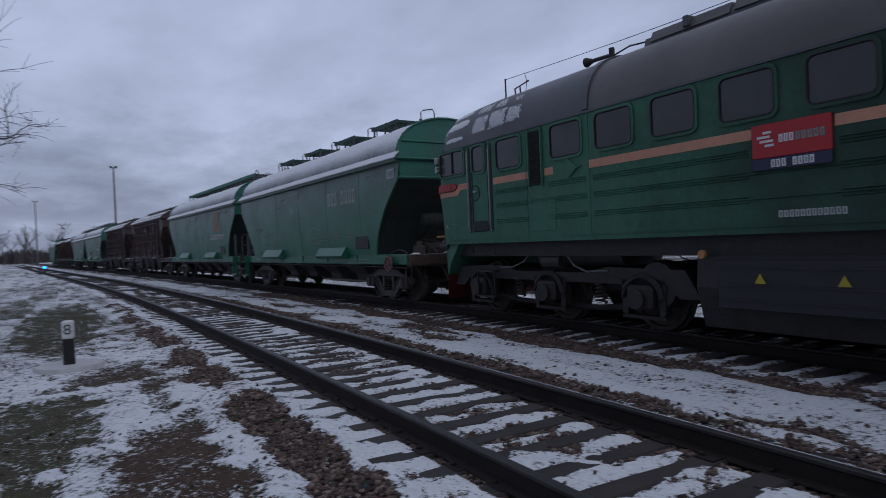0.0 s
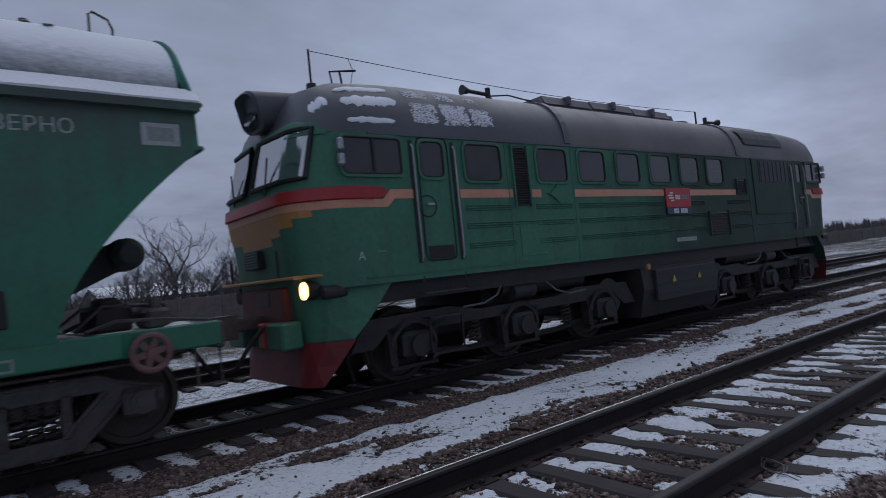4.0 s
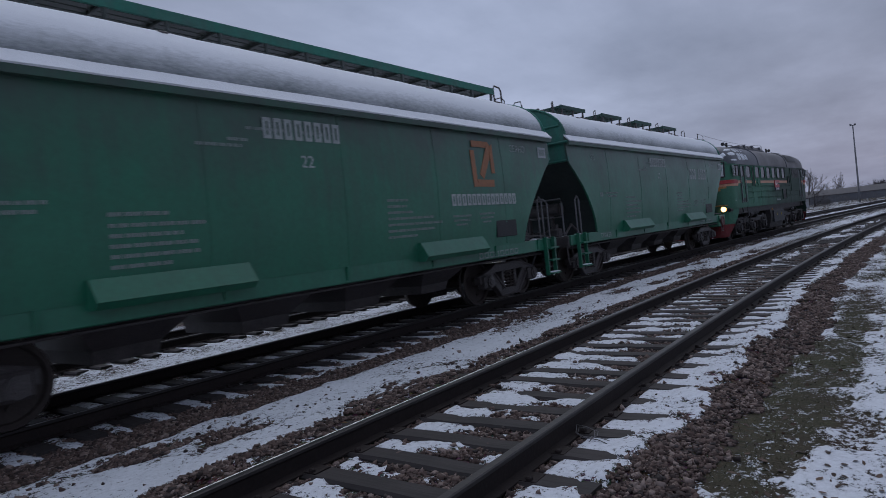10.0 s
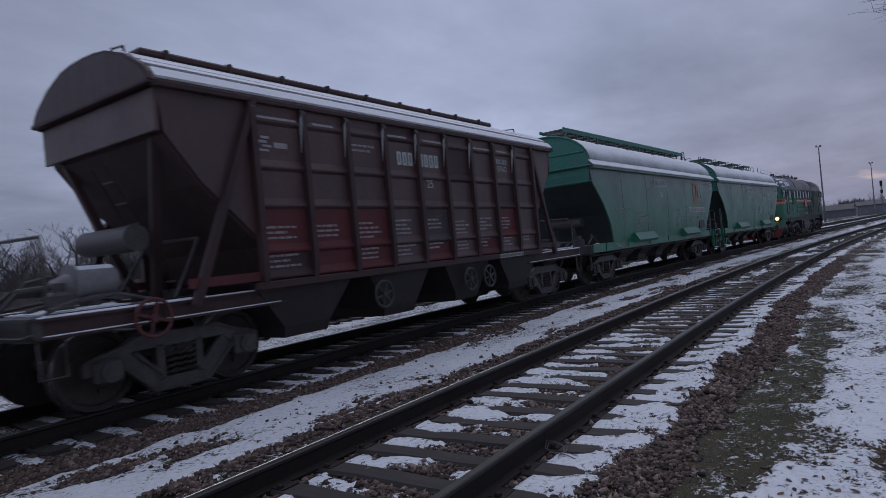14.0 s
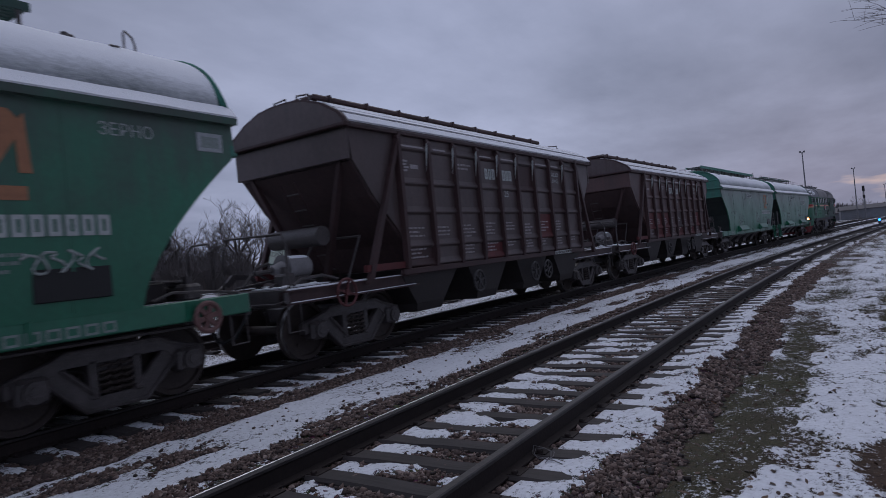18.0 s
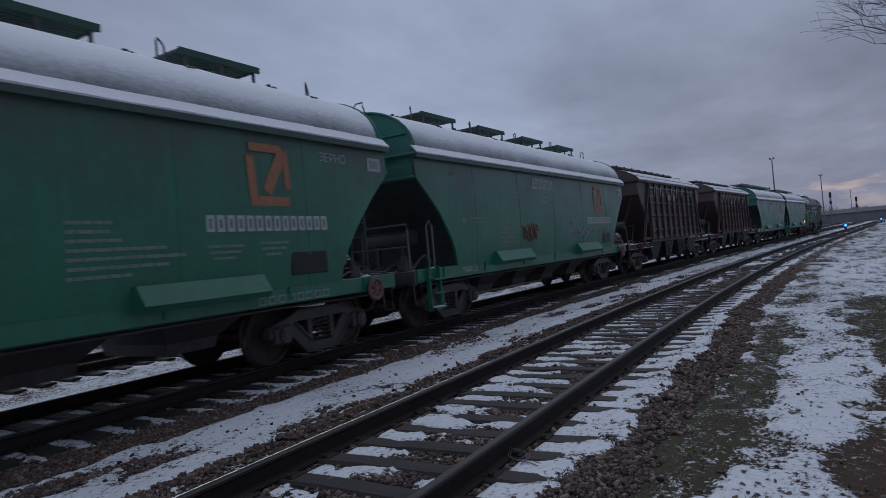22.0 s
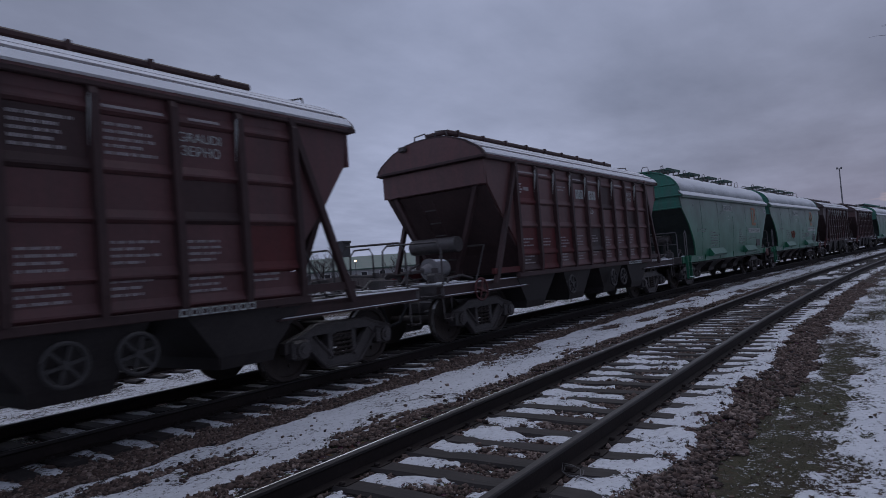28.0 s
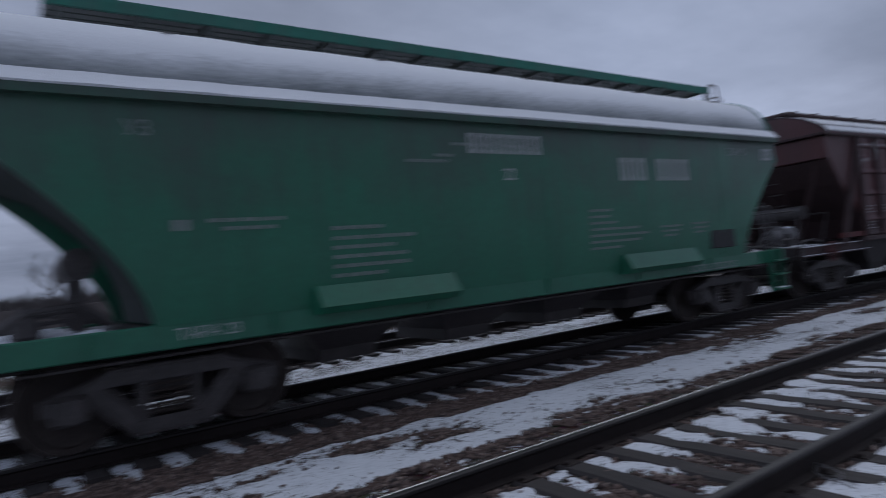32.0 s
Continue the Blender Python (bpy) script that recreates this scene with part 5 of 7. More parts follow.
def graffiti(w):
    y = -hopper_y(1.9) - 0.008
    wave = lambda x0, x1, z, turns, h: [(x0 + (x1 - x0) * k / 60 + 0.05 * math.sin(2.6 * turns * k / 60 * 6.283), z + h * math.sin(turns * k / 60 * 6.283) + 0.03 * math.cos(k * 0.7)) for k in range(61)]
    lines = [wave(1.9, 2.9, 1.86, 4.5, 0.09), wave(4.15, 4.95, 1.80, 3.5, 0.10), wave(2.0, 3.1, 1.72, 1.5, 0.03)]
    for ln in lines:
        part("sprayed_scrawl", Geo().tube([(a, y, b) for a, b in ln], 0.014, 5), MARK_SOFT, w, "pale sprayed scrawl")
    orange = plain("orange_spray_paint", (0.22, 0.065, 0.045), 0.3, 12, 0.7)
    for ln in (wave(-0.55, 0.45, 2.05, 5.5, 0.17), wave(-0.5, 0.4, 1.84, 1.5, 0.04)):
        part("sprayed_scrawl", Geo().tube([(a - 1.65, y, b - 0.15) for a, b in ln], 0.016, 5), orange, w, "rusty orange sprayed scrawl")


# ---- older hopper with ribbed sides ----
def ribbed_hopper(red_cells, label, reach=5.28, paint=None):
    """reach: half-length of the body at the roof."""
    d = reach - 5.28
    paint = paint or BROWN
    w = thing("ribbed_hopper_wagon", label, "freight wagon", "wagons of the freight train")
    part("body", Geo().prism([(-5.22 - d, 3.22), (-4.76 - d, 2.62), (-4.05, 1.78), (-3.72, 1.27), (3.72, 1.27), (4.05, 1.78), (4.76, 2.62), (5.22, 3.22), (5.28, 3.76), (-5.28 - d, 3.76)], "y", -1.43, 1.43), paint, w, "dark oxide-brown body with sloped ends")
    for e in (-1, 1):
        X = 5.28 + (d if e < 0 else 0)
        part("end_plate", Geo().box(*sorted((e * (X - 0.01), e * (X + 0.05))), -1.44, 1.44, 3.22, 3.74, 0.01), paint, w)
        h = d if e < 0 else 0
        # darker sheet over the sloped end
        part("end_slope", Geo().prism([(e * (5.20 + h), 3.21), (e * (4.76 + h), 2.62), (e * 4.05, 1.78), (e * 3.75, 1.30), (e * 3.79, 1.28), (e * 4.09, 1.76), (e * (4.80 + h), 2.60), (e * (5.235 + h), 3.19)], "y", -1.38, 1.38), END_BROWN, w, "dark end slope")
        part("end_lip", Geo().box(*sorted((e * (X - 0.01), e * (X + 0.16))), -1.53, 1.53, 3.76, 3.82, 0.01), BROWN_DARK, w)
    edges = np.linspace(-4.16, 4.14, 10)
    for s in (-1, 1):
        for k in range(9):
            a, b = edges[k] + 0.05, edges[k + 1] - 0.05
            for row, (z0, z1) in enumerate(((1.28, 1.63), (1.64, 2.27), (2.28, 2.81), (2.82, 3.46), (3.47, 3.74))):
                y0, y1 = s * 1.425, s * 1.45
                m = GREY_PATCH if (k, row) == (4, 1) and len(red_cells) > 4 else RED_PANEL if (k, row) in red_cells else (BROWN_DARK if (k * 7 + row * 3) % 11 == 0 else paint)
                part("panel", Geo().prism([(y0, z0), (y1, z0), (s * 1.492, z0 + 0.035), (s * 1.492, z0 + 0.06), (y1, z0 + 0.15), (y1, z1), (y0, z1)], "x", a, b), m, w)
        for k in range(10):
            x = edges[k]
            part("rib", Geo().prism([(s * 1.43, 1.27), (s * 1.52, 1.27), (s * 1.55, 1.5), (s * 1.55, 3.66), (s * 1.50, 3.76), (s * 1.43, 3.76)], "x", x - 0.045, x + 0.045), BROWN_DARK, w)
            # sky glint on the rib's side, drawn as a pale sliver
            if k in (1, 2, 3, 4, 5, 6, 8):
                part("frost_on_rib", Geo().prism([(s * 1.47, 3.10), (s * 1.545, 3.50), (s * 1.545, 3.66), (s * 1.50, 3.60)], "x", x - 0.051, x - 0.0455), MARK, w)
        for k in range(9):
            if (k * 5 + 2) % 3:
                # thin pale line along the top ledge of some panels
                part("frost_line", Geo().prism([(s * 1.494, 3.535), (s * 1.497, 3.54), (s * 1.478, 3.575), (s * 1.470, 3.573)], "x", edges[k] + 0.10 + 0.11 * (k % 3), edges[k + 1] - 0.12 - 0.16 * (k % 2)), MARK_BROWN, w)
        part("top_rail", Geo().box(-5.36 - d, 5.36, *sorted((s * 1.43, s * 1.525)), 3.74, 3.80, 0.012), BROWN_DARK, w)
        part("bottom_rail", Geo().box(-4.3, 4.3, *sorted((s * 1.40, s * 1.50)), 1.17, 1.28, 0.012), BROWN_DARK, w)
        for a, b in ((-7.0, -3.75), (3.75, 7.0)):
            sill = part("frame_sill", Geo().box(a, b, *sorted((s * 1.22, s * 1.34)), 0.96, 1.17, 0.012), BROWN_DARK, w, "brown channel sill with snow on its flanges")
            for z in (0.965, 1.155):
                part("flange", Geo().box(a, b, *sorted((s * 1.335, s * 1.395)), z - 0.012, z + 0.012), BROWN_DARK, sill)
            part("flange_snow", Geo().box(a + 0.1, b - 0.1, *sorted((s * 1.345, s * 1.392)), 0.978, 0.992, 0.005).box(a + 0.05, b - 0.05, *sorted((s * 1.25, s * 1.385)), 1.168, 1.186, 0.006), SNOW, sill)
        for e in (-1, 1):
            # struts from the body down to the frame
            part("side_strut", Geo().loft([[(e * (4.10 + a), s * (1.50 + b), 3.80) for a, b in ((-0.05, -0.05), (0.05, -0.05), (0.05, 0.04), (-0.05, 0.04))],
                                           [(e * (5.20 + a), s * (1.44 + b), 1.10) for a, b in ((-0.06, -0.05), (0.06, -0.05), (0.06, 0.04), (-0.06, 0.04))]]), BROWN_DARK, w)
            part("end_strut", Geo().loft([[(e * (5.27 + (d if e < 0 else 0) + a), s * (1.36 + b), 3.70) for a, b in ((-0.05, -0.05), (0.06, -0.05), (0.06, 0.05), (-0.05, 0.05))],
                                          [(e * (5.00 + a), s * (0.22 + b), 1.12) for a, b in ((-0.06, -0.05), (0.06, -0.05), (0.06, 0.05), (-0.06, 0.05))]]), BROWN_DARK, w)
            part("knee_brace", Geo().box(*sorted((e * 4.2, e * 5.25)), *sorted((s * 1.38, s * 1.46)), 1.30, 1.42), RED_PANEL if e < 0 else BROWN_DARK, w)
    half = [(1.52, 3.80), (1.47, 3.90), (1.36, 4.01), (1.0, 4.22), (0.6, 4.36), (0.3, 4.40)]
    prof = half + [(0.0, 4.41)] + [(-y, z) for y, z in half[::-1]]
    part("roof", Geo().prism(prof, "x", -5.36 - d, 5.36), paint, w)
    for e in (-1, 1):
        part("roof_end_panel", Geo().prism([(y * 0.97, 3.81 + (z - 3.81) * 0.96) for y, z in prof], "x", *sorted((e * (5.41 + (d if e < 0 else 0)), e * (5.395 + (d if e < 0 else 0))))), FROSTED if len(red_cells) > 6 and e < 0 else paint, w, "curved roof end panel")
        part("roof_end_rim", Geo().loft([[(e * (x + (d if e < 0 else 0)), y * k, 3.79 + (z - 3.79) * k) for y, z in prof] for x, k in ((5.34, 1.02), (5.40, 1.02))]), BROWN_DARK, w)
    for s in (-1, 1):
        # bands of snow lying between the roof's long corrugations
        for (ya, za), (yb, zb) in (((1.525, 3.83), (1.40, 3.985)), ((1.34, 4.03), (1.22, 4.10)), ((1.18, 4.125), (1.04, 4.205)), ((0.99, 4.235), (0.83, 4.29)), ((0.78, 4.31), (0.36, 4.41))):
            ya, za, yb, zb = ya + 0.14 * (yb - ya), za + 0.14 * (zb - za), yb + 0.14 * (ya - yb), zb + 0.14 * (za - zb)
            part("snow_band", Geo().prism([(s * (ya - 0.02), za - 0.02), (s * (ya + 0.022), za + 0.012), (s * (yb + 0.014), zb + 0.026), (s * (yb - 0.01), zb - 0.02)], "x", -5.33 - d, 5.36), SNOW, w)
    part("ridge_hatch", Geo().box(-5.0, 4.40, -0.36, 0.34, 4.51, 4.62, 0.03).box(-4.9, 4.3, -0.28, 0.26, 4.38, 4.50), BROWN_DARK, w, "long dark ridge hatch")
    for x in np.arange(-4.6, 4.4, 1.05):
        part("hatch_clamp", Geo().box(x - 0.03, x + 0.03, -0.375, 0.355, 4.48, 4.64), BROWN_DARK, w)
    part("centre_sill", Geo().box(-7.0, 7.0, -0.2, 0.2, 0.86, 1.17, 0.02), UNDER, w)
    for x, wide in ((-3.3, 1.0), (-1.1, 0.9), (1.1, 0.9), (3.3, 1.0)):
        rings = [[(x - a, -b, z), (x + a, -b, z), (x + a, b, z), (x - a, b, z)] for z, a, b in ((1.27, wide, 1.38), (0.60, 0.45, 1.30), (0.44, 0.42, 1.25))]
        part("discharge_hopper", Geo().loft(rings), SOOT, w)
    for x in (-1.75, 0.95, 1.70):
        hand_wheel(w, "discharge_wheel", "spoked hand wheel", DARK_STEEL, Matrix.Translation((x, -1.50, 0.84)), 0.22, 0.026, 6)
    for e in (-1, 1):
        part("buffer_beam", Geo().box(*sorted((e * 6.90, e * 7.0)), -1.36, 1.36, 0.93, 1.2, 0.02), UNDER, w)
        part("deck_plate", Geo().box(*sorted((e * 5.5, e * 6.95)), -1.3, -0.5, 1.17, 1.2), UNDER, w)
        part("deck_snow", Geo().box(*sorted((e * 5.0, e * 6.9)), -1.34, -1.22, 1.172, 1.195).box(*sorted((e * 5.9, e * 6.93)), -1.2, -0.55, 1.202, 1.22), SNOW, w)
        deck_clutter(w, e, 8 + e)
        part("cross_bearer", Geo().box(*sorted((e * 5.1, e * 5.3)), -1.3, 1.3, 0.95, 1.16), UNDER, w)
        coupler(w, e * 7.36)
        bogie(w, e * 5.25)
        part("slope_ladder", Geo().tube([(e * 4.55, -0.15, 1.25), (e * 5.5, -0.15, 3.0)], 0.016).tube([(e * 4.55, 0.2, 1.25), (e * 5.5, 0.2, 3.0)], 0.016), BROWN_DARK, w)
        for k in range(6):
            part("slope_rung", Geo().tube([(e * (4.60 + 0.155 * k), -0.15, 1.40 + 0.28 * k), (e * (4.60 + 0.155 * k), 0.2, 1.40 + 0.28 * k)], 0.014), UNDER, w)
        part("end_railing", Geo().tube([(e * 6.8, -1.25, 1.2), (e * 6.8, -1.25, 1.85), (e * 6.78, -1.15, 2.02), (e * 6.78, 0.15, 2.05), (e * 6.78, 0.28, 1.95), (e * 6.8, 0.3, 1.2)], 0.02).tube([(e * 6.8, 0.55, 1.2), (e * 6.8, 0.55, 1.9), (e * 6.78, 0.65, 2.03), (e * 6.78, 1.1, 2.03), (e * 6.8, 1.22, 1.9), (e * 6.8, 1.25, 1.2)], 0.02), UNDER, w, "thin tubular end railing", True)
        part("roof_grab_loop", Geo().tube([(e * 5.3, -0.55, 4.3), (e * 5.3, -0.50, 4.52), (e * 5.3, -0.22, 4.55), (e * 5.3, -0.18, 4.36)], 0.018).tube([(e * 5.3, 0.05, 4.36), (e * 5.3, 0.08, 4.55), (e * 5.3, 0.38, 4.53), (e * 5.3, 0.42, 4.34)], 0.018), UNDER, w, smooth=True)
        part("corner_bracket", Geo().box(*sorted((e * 5.3, e * 5.5)), 0.55, 0.75, 4.22, 4.34, 0.02), UNDER, w)
        part("grab_rail", Geo().tube([(e * 5.15, -0.9, 1.2), (e * 4.75, -0.9, 1.95), (e * 4.75, 0.2, 1.97)], 0.025).tube([(e * 5.35, 0.2, 1.2), (e * 4.8, 0.2, 1.97)], 0.025), UNDER, w)
    cyl = part("brake_cylinder", Geo().cyl((-6.18, -0.45, 1.50), (-5.70, -0.45, 1.50), 0.19, 20).cyl((-6.21, -0.45, 1.50), (-6.17, -0.45, 1.50), 0.23, 20).cyl((-6.42, -0.45, 1.48), (-6.21, -0.45, 1.50), 0.07, 14, 0.13), PALE_STEEL, w, "pale grey brake cylinder", True)
    part("cylinder_foot", Geo().box(-6.05, -5.80, -0.62, -0.28, 1.17, 1.36, 0.02), UNDER, cyl)
    part("piston_rod", Geo().cyl((-6.78, -0.45, 1.46), (-6.42, -0.45, 1.48), 0.035, 8), UNDER, cyl)
    part("cylinder_snow", Geo().prism([(-0.58, 1.635), (-0.52, 1.685), (-0.45, 1.705), (-0.38, 1.685), (-0.32, 1.635), (-0.45, 1.675)], "x", -6.14, -5.72), SNOW, w)
    part("air_reservoir", Geo().cyl((-5.5, -0.75, 2.0), (-5.5, 0.5, 2.0), 0.17, 16), UNDER, w, smooth=True)
    part("brake_lever", Geo().tube([(-6.9, -0.3, 1.25), (-6.6, -0.3, 1.55), (-6.35, -0.3, 1.6)], 0.03), UNDER, w)
    hand_wheel(w, "brake_wheel", "dull red spoked brake wheel", RED_DULL, Matrix.Translation((-5.75, -1.42, 1.02)), 0.22, 0.022, 4)
    g = Geo()
    for k, (z, n) in {0: (1.9, 3), 1: (1.9, 3), 2: (1.92, 4), 3: (1.95, 4), 4: (1.95, 3), 5: (1.9, 4), 6: (1.95, 4), 7: (1.95, 4)}.items():
        a = edges[k] + 0.12
        for j in range(n):
            bar_row(g, a, a + random.Random(k * 9 + j).uniform(0.35, 0.58), z + 0.12 - 0.075 * j, 0.04, -1.455, gap=0.6)
    for k, (z, n) in {0: (1.5, 4), 2: (1.5, 3), 3: (1.5, 3), 4: (1.5, 2), 5: (1.5, 3), 6: (1.52, 3), 7: (1.5, 4), 8: (1.5, 2)}.items():
        a = edges[k] + 0.10
        for j in range(n):
            bar_row(g, a, a + random.Random(k * 5 + j).uniform(0.35, 0.6), z + 0.12 - 0.075 * j, 0.04, -1.455, gap=0.6)
    for k, (z, n) in {2: (3.2, 2), 5: (3.25, 5), 6: (3.25, 5)}.items() if not red_cells or len(red_cells) < 2 else {2: (3.2, 2)}.items():
        a = edges[k] + 0.12
        for j in range(n):
            bar_row(g, a, a + random.Random(k * 3 + j).uniform(0.4, 0.62), z + 0.12 - 0.08 * j, 0.045, -1.455, gap=0.5)
    tagged(part("stencil", g, MARK_BROWN, w), kind="stuff")
    letter_blocks(w, -1.05, 0.24, 3.06, 3.30, 8, MARK, lambda z: 1.456, skip=(3,), name="running_number")
    letter_blocks(w, 2.20, 3.30, 1.18, 1.27, 8, MARK, lambda z: 1.505, name="sill_number")
    f = lambda x, z: pose(x, -1.462, z, 90, 0, 0)
    lettering("25", 0.22, w, f(-0.10, 2.74), MARK)
    lettering("GRAUDI", 0.165, w, f(2.67, 3.33), MARK)
    lettering("ЗЕРНО", 0.165, w, f(2.67, 3.16), MARK)
    # the railway's mark as plain strokes
    g = Geo()
    for z, a, b in ((3.28, 0.16, 0.30), (3.22, 0.10, 0.26), (3.16, 0.18, 0.34), (3.10, 0.12, 0.28)):
        g.box(edges[0] + a, edges[0] + b, -1.460, -1.454, z - 0.018, z + 0.018)
    g.box(edges[0] + 0.38, edges[0] + 0.62, -1.460, -1.454, 3.14, 3.22)
    part("operator_mark", g, MARK_BROWN, w)
    return w


# ---- diesel locomotive with a cab at each end ----
def outline(X, Y, r, n=7):
    """Rounded plan of the body: half-length X, half-width Y, corner radius r (longer along x)."""
    pts = []
    for cx, cy, a0 in ((X - r * 1.15, Y - r, 0), (-(X - r * 1.15), Y - r, 90), (-(X - r * 1.15), -(Y - r), 180), (X - r * 1.15, -(Y - r), 270)):
        for k in range(n):
            a = radians(a0 + 90 * k / (n - 1))
            pts.append((cx + r * 1.15 * math.cos(a), cy + r * math.sin(a)))
    # the nose is slightly bowed
    return [(x + math.copysign(0.16 * (1 - (y / Y) ** 2), x) if abs(x) > X - 0.2 else x, y) for x, y in pts]


LOCO_Z = [(1.42, 7.84, 1.475, 0.62), (2.0, 7.90, 1.475, 0.62), (2.50, 7.97, 1.475, 0.60), (2.70, 7.94, 1.475, 0.60), (3.1, 7.86, 1.475, 0.60), (3.42, 7.77, 1.475, 0.62), (3.62, 7.70, 1.44, 0.62)]


def loco_half(z):
    return [float(np.interp(z, [r[0] for r in LOCO_Z], [r[k] for r in LOCO_Z])) for k in (1, 2, 3)]


def plan_ring(z, grow=0.0, **kw):
    X, Y, r = loco_half(z)
    return [(x, y, z) for x, y in outline(X + grow, Y + grow, r + grow, **kw)]


def skirt_plan(X, Y, x0, n=15):
    """Front part of the plan, from x0 on one side round the nose to x0 on the other."""
    ring = sorted([(y, x) for x, y in outline(X, Y, 0.6, n=25) if x > 0])
    ys = np.array([p[0] for p in ring])
    xs = np.array([p[1] for p in ring])
    half = ys <= 0
    y0 = float(np.interp(x0, xs[half], ys[half])) if x0 > xs[half][0] else -Y
    out = [(x0, y0)]
    for y in np.linspace(y0, -y0, n)[1:-1]:
        out.append((max(x0, float(np.interp(y, ys, xs))), float(y)))
    return out + [(x0, -y0)]


def band(z0, z1, grow, x_from, x_to=99.0, end=-1):
    """A strip wrapped round one nose and along the sides as far as x_from."""
    g = Geo()
    rows = []
    for z, gr in ((z0, 0.002), (z0 + 0.012, grow), (z1 - 0.012, grow), (z1, 0.002)):
        pts = [(x, y) for x, y, _ in plan_ring(z, gr, n=13)]
        arc = [p for p in pts if p[0] * end > abs(x_from)]
        arc.sort(key=lambda p: math.atan2(p[1], (p[0] * end - 6.0)))
        X, Y, r = loco_half(z)
        arc = [(end * abs(x_from), -(Y + gr))] + arc + [(end * abs(x_from), Y + gr)]
        rows.append([(x, y, z) for x, y in arc])
    return g.sheet(rows)


def roof_size(x):
    """Half-width and height of the roof over the gutter at x."""
    a = abs(x)
    return (float(np.interp(a, [6.5, 7.12, 7.49, 7.70, 7.82], [1.475, 1.46, 1.36, 1.15, 0.8])), float(np.interp(a, [6.2, 7.12, 7.49, 7.70, 7.82], [0.96, 0.90, 0.76, 0.46, 0.06])))


def roof_point(x, k, lift, side=-1):
    Y, H = roof_size(x)
    return (x, side * (Y * max(math.cos(k * math.pi / 2), 0.0) ** 0.62 + lift * 0.7), 3.42 + H * math.sin(k * math.pi / 2) ** 0.95 + lift)


def roof_section(x):
    ks = np.linspace(0, 1, 12)
    return [roof_point(x, k, 0.0) for k in ks] + [roof_point(x, k, 0.0, 1) for k in ks[::-1][1:]]


def window(parent, x0, x1, z0, z1, mat=None, side=-1, r=0.09):
    """Rounded pane in a rubber frame on the side wall."""
    def rounded(a0, a1, b0, b1, rr, n=4):
        pts = []
        for cx, cz, s in ((a1 - rr, b1 - rr, 0), (a0 + rr, b1 - rr, 90), (a0 + rr, b0 + rr, 180), (a1 - rr, b0 + rr, 270)):
            for k in range(n + 1):
                an = radians(s + 90 * k / n)
                pts.append((cx + rr * math.cos(an), cz + rr * math.sin(an)))
        return pts
    y = side * 1.475
    outer, inner = rounded(x0 - 0.045, x1 + 0.045, z0 - 0.045, z1 + 0.045, r + 0.03), rounded(x0, x1, z0, z1, r)
    n = len(outer)
    g = Geo()
    v = [(a, y, b) for a, b in outer] + [(a, y + side * 0.028, b) for a, b in outer] + [(a, y + side * 0.028, b) for a, b in inner] + [(a, y, b) for a, b in inner]
    f = []
    for k in range(n):
        j = (k + 1) % n
        f += [(k, j, n + j, n + k), (n + k, n + j, 2 * n + j, 2 * n + k), (2 * n + k, 2 * n + j, 3 * n + j, 3 * n + k)]
    fr = part("window_frame", g.add(v, f), LOCO_GREEN, parent, smooth=True)
    part("gasket", Geo().tube([(a, y + side * 0.016, b) for a, b in inner + inner[:1]], 0.017, 5), RUBBER, fr, "black rubber gasket")
    part("pane", Geo().prism(inner, "y", *sorted((y, y + side * 0.009))), mat or GLASS, fr, "dark dusty glass")
    return fr


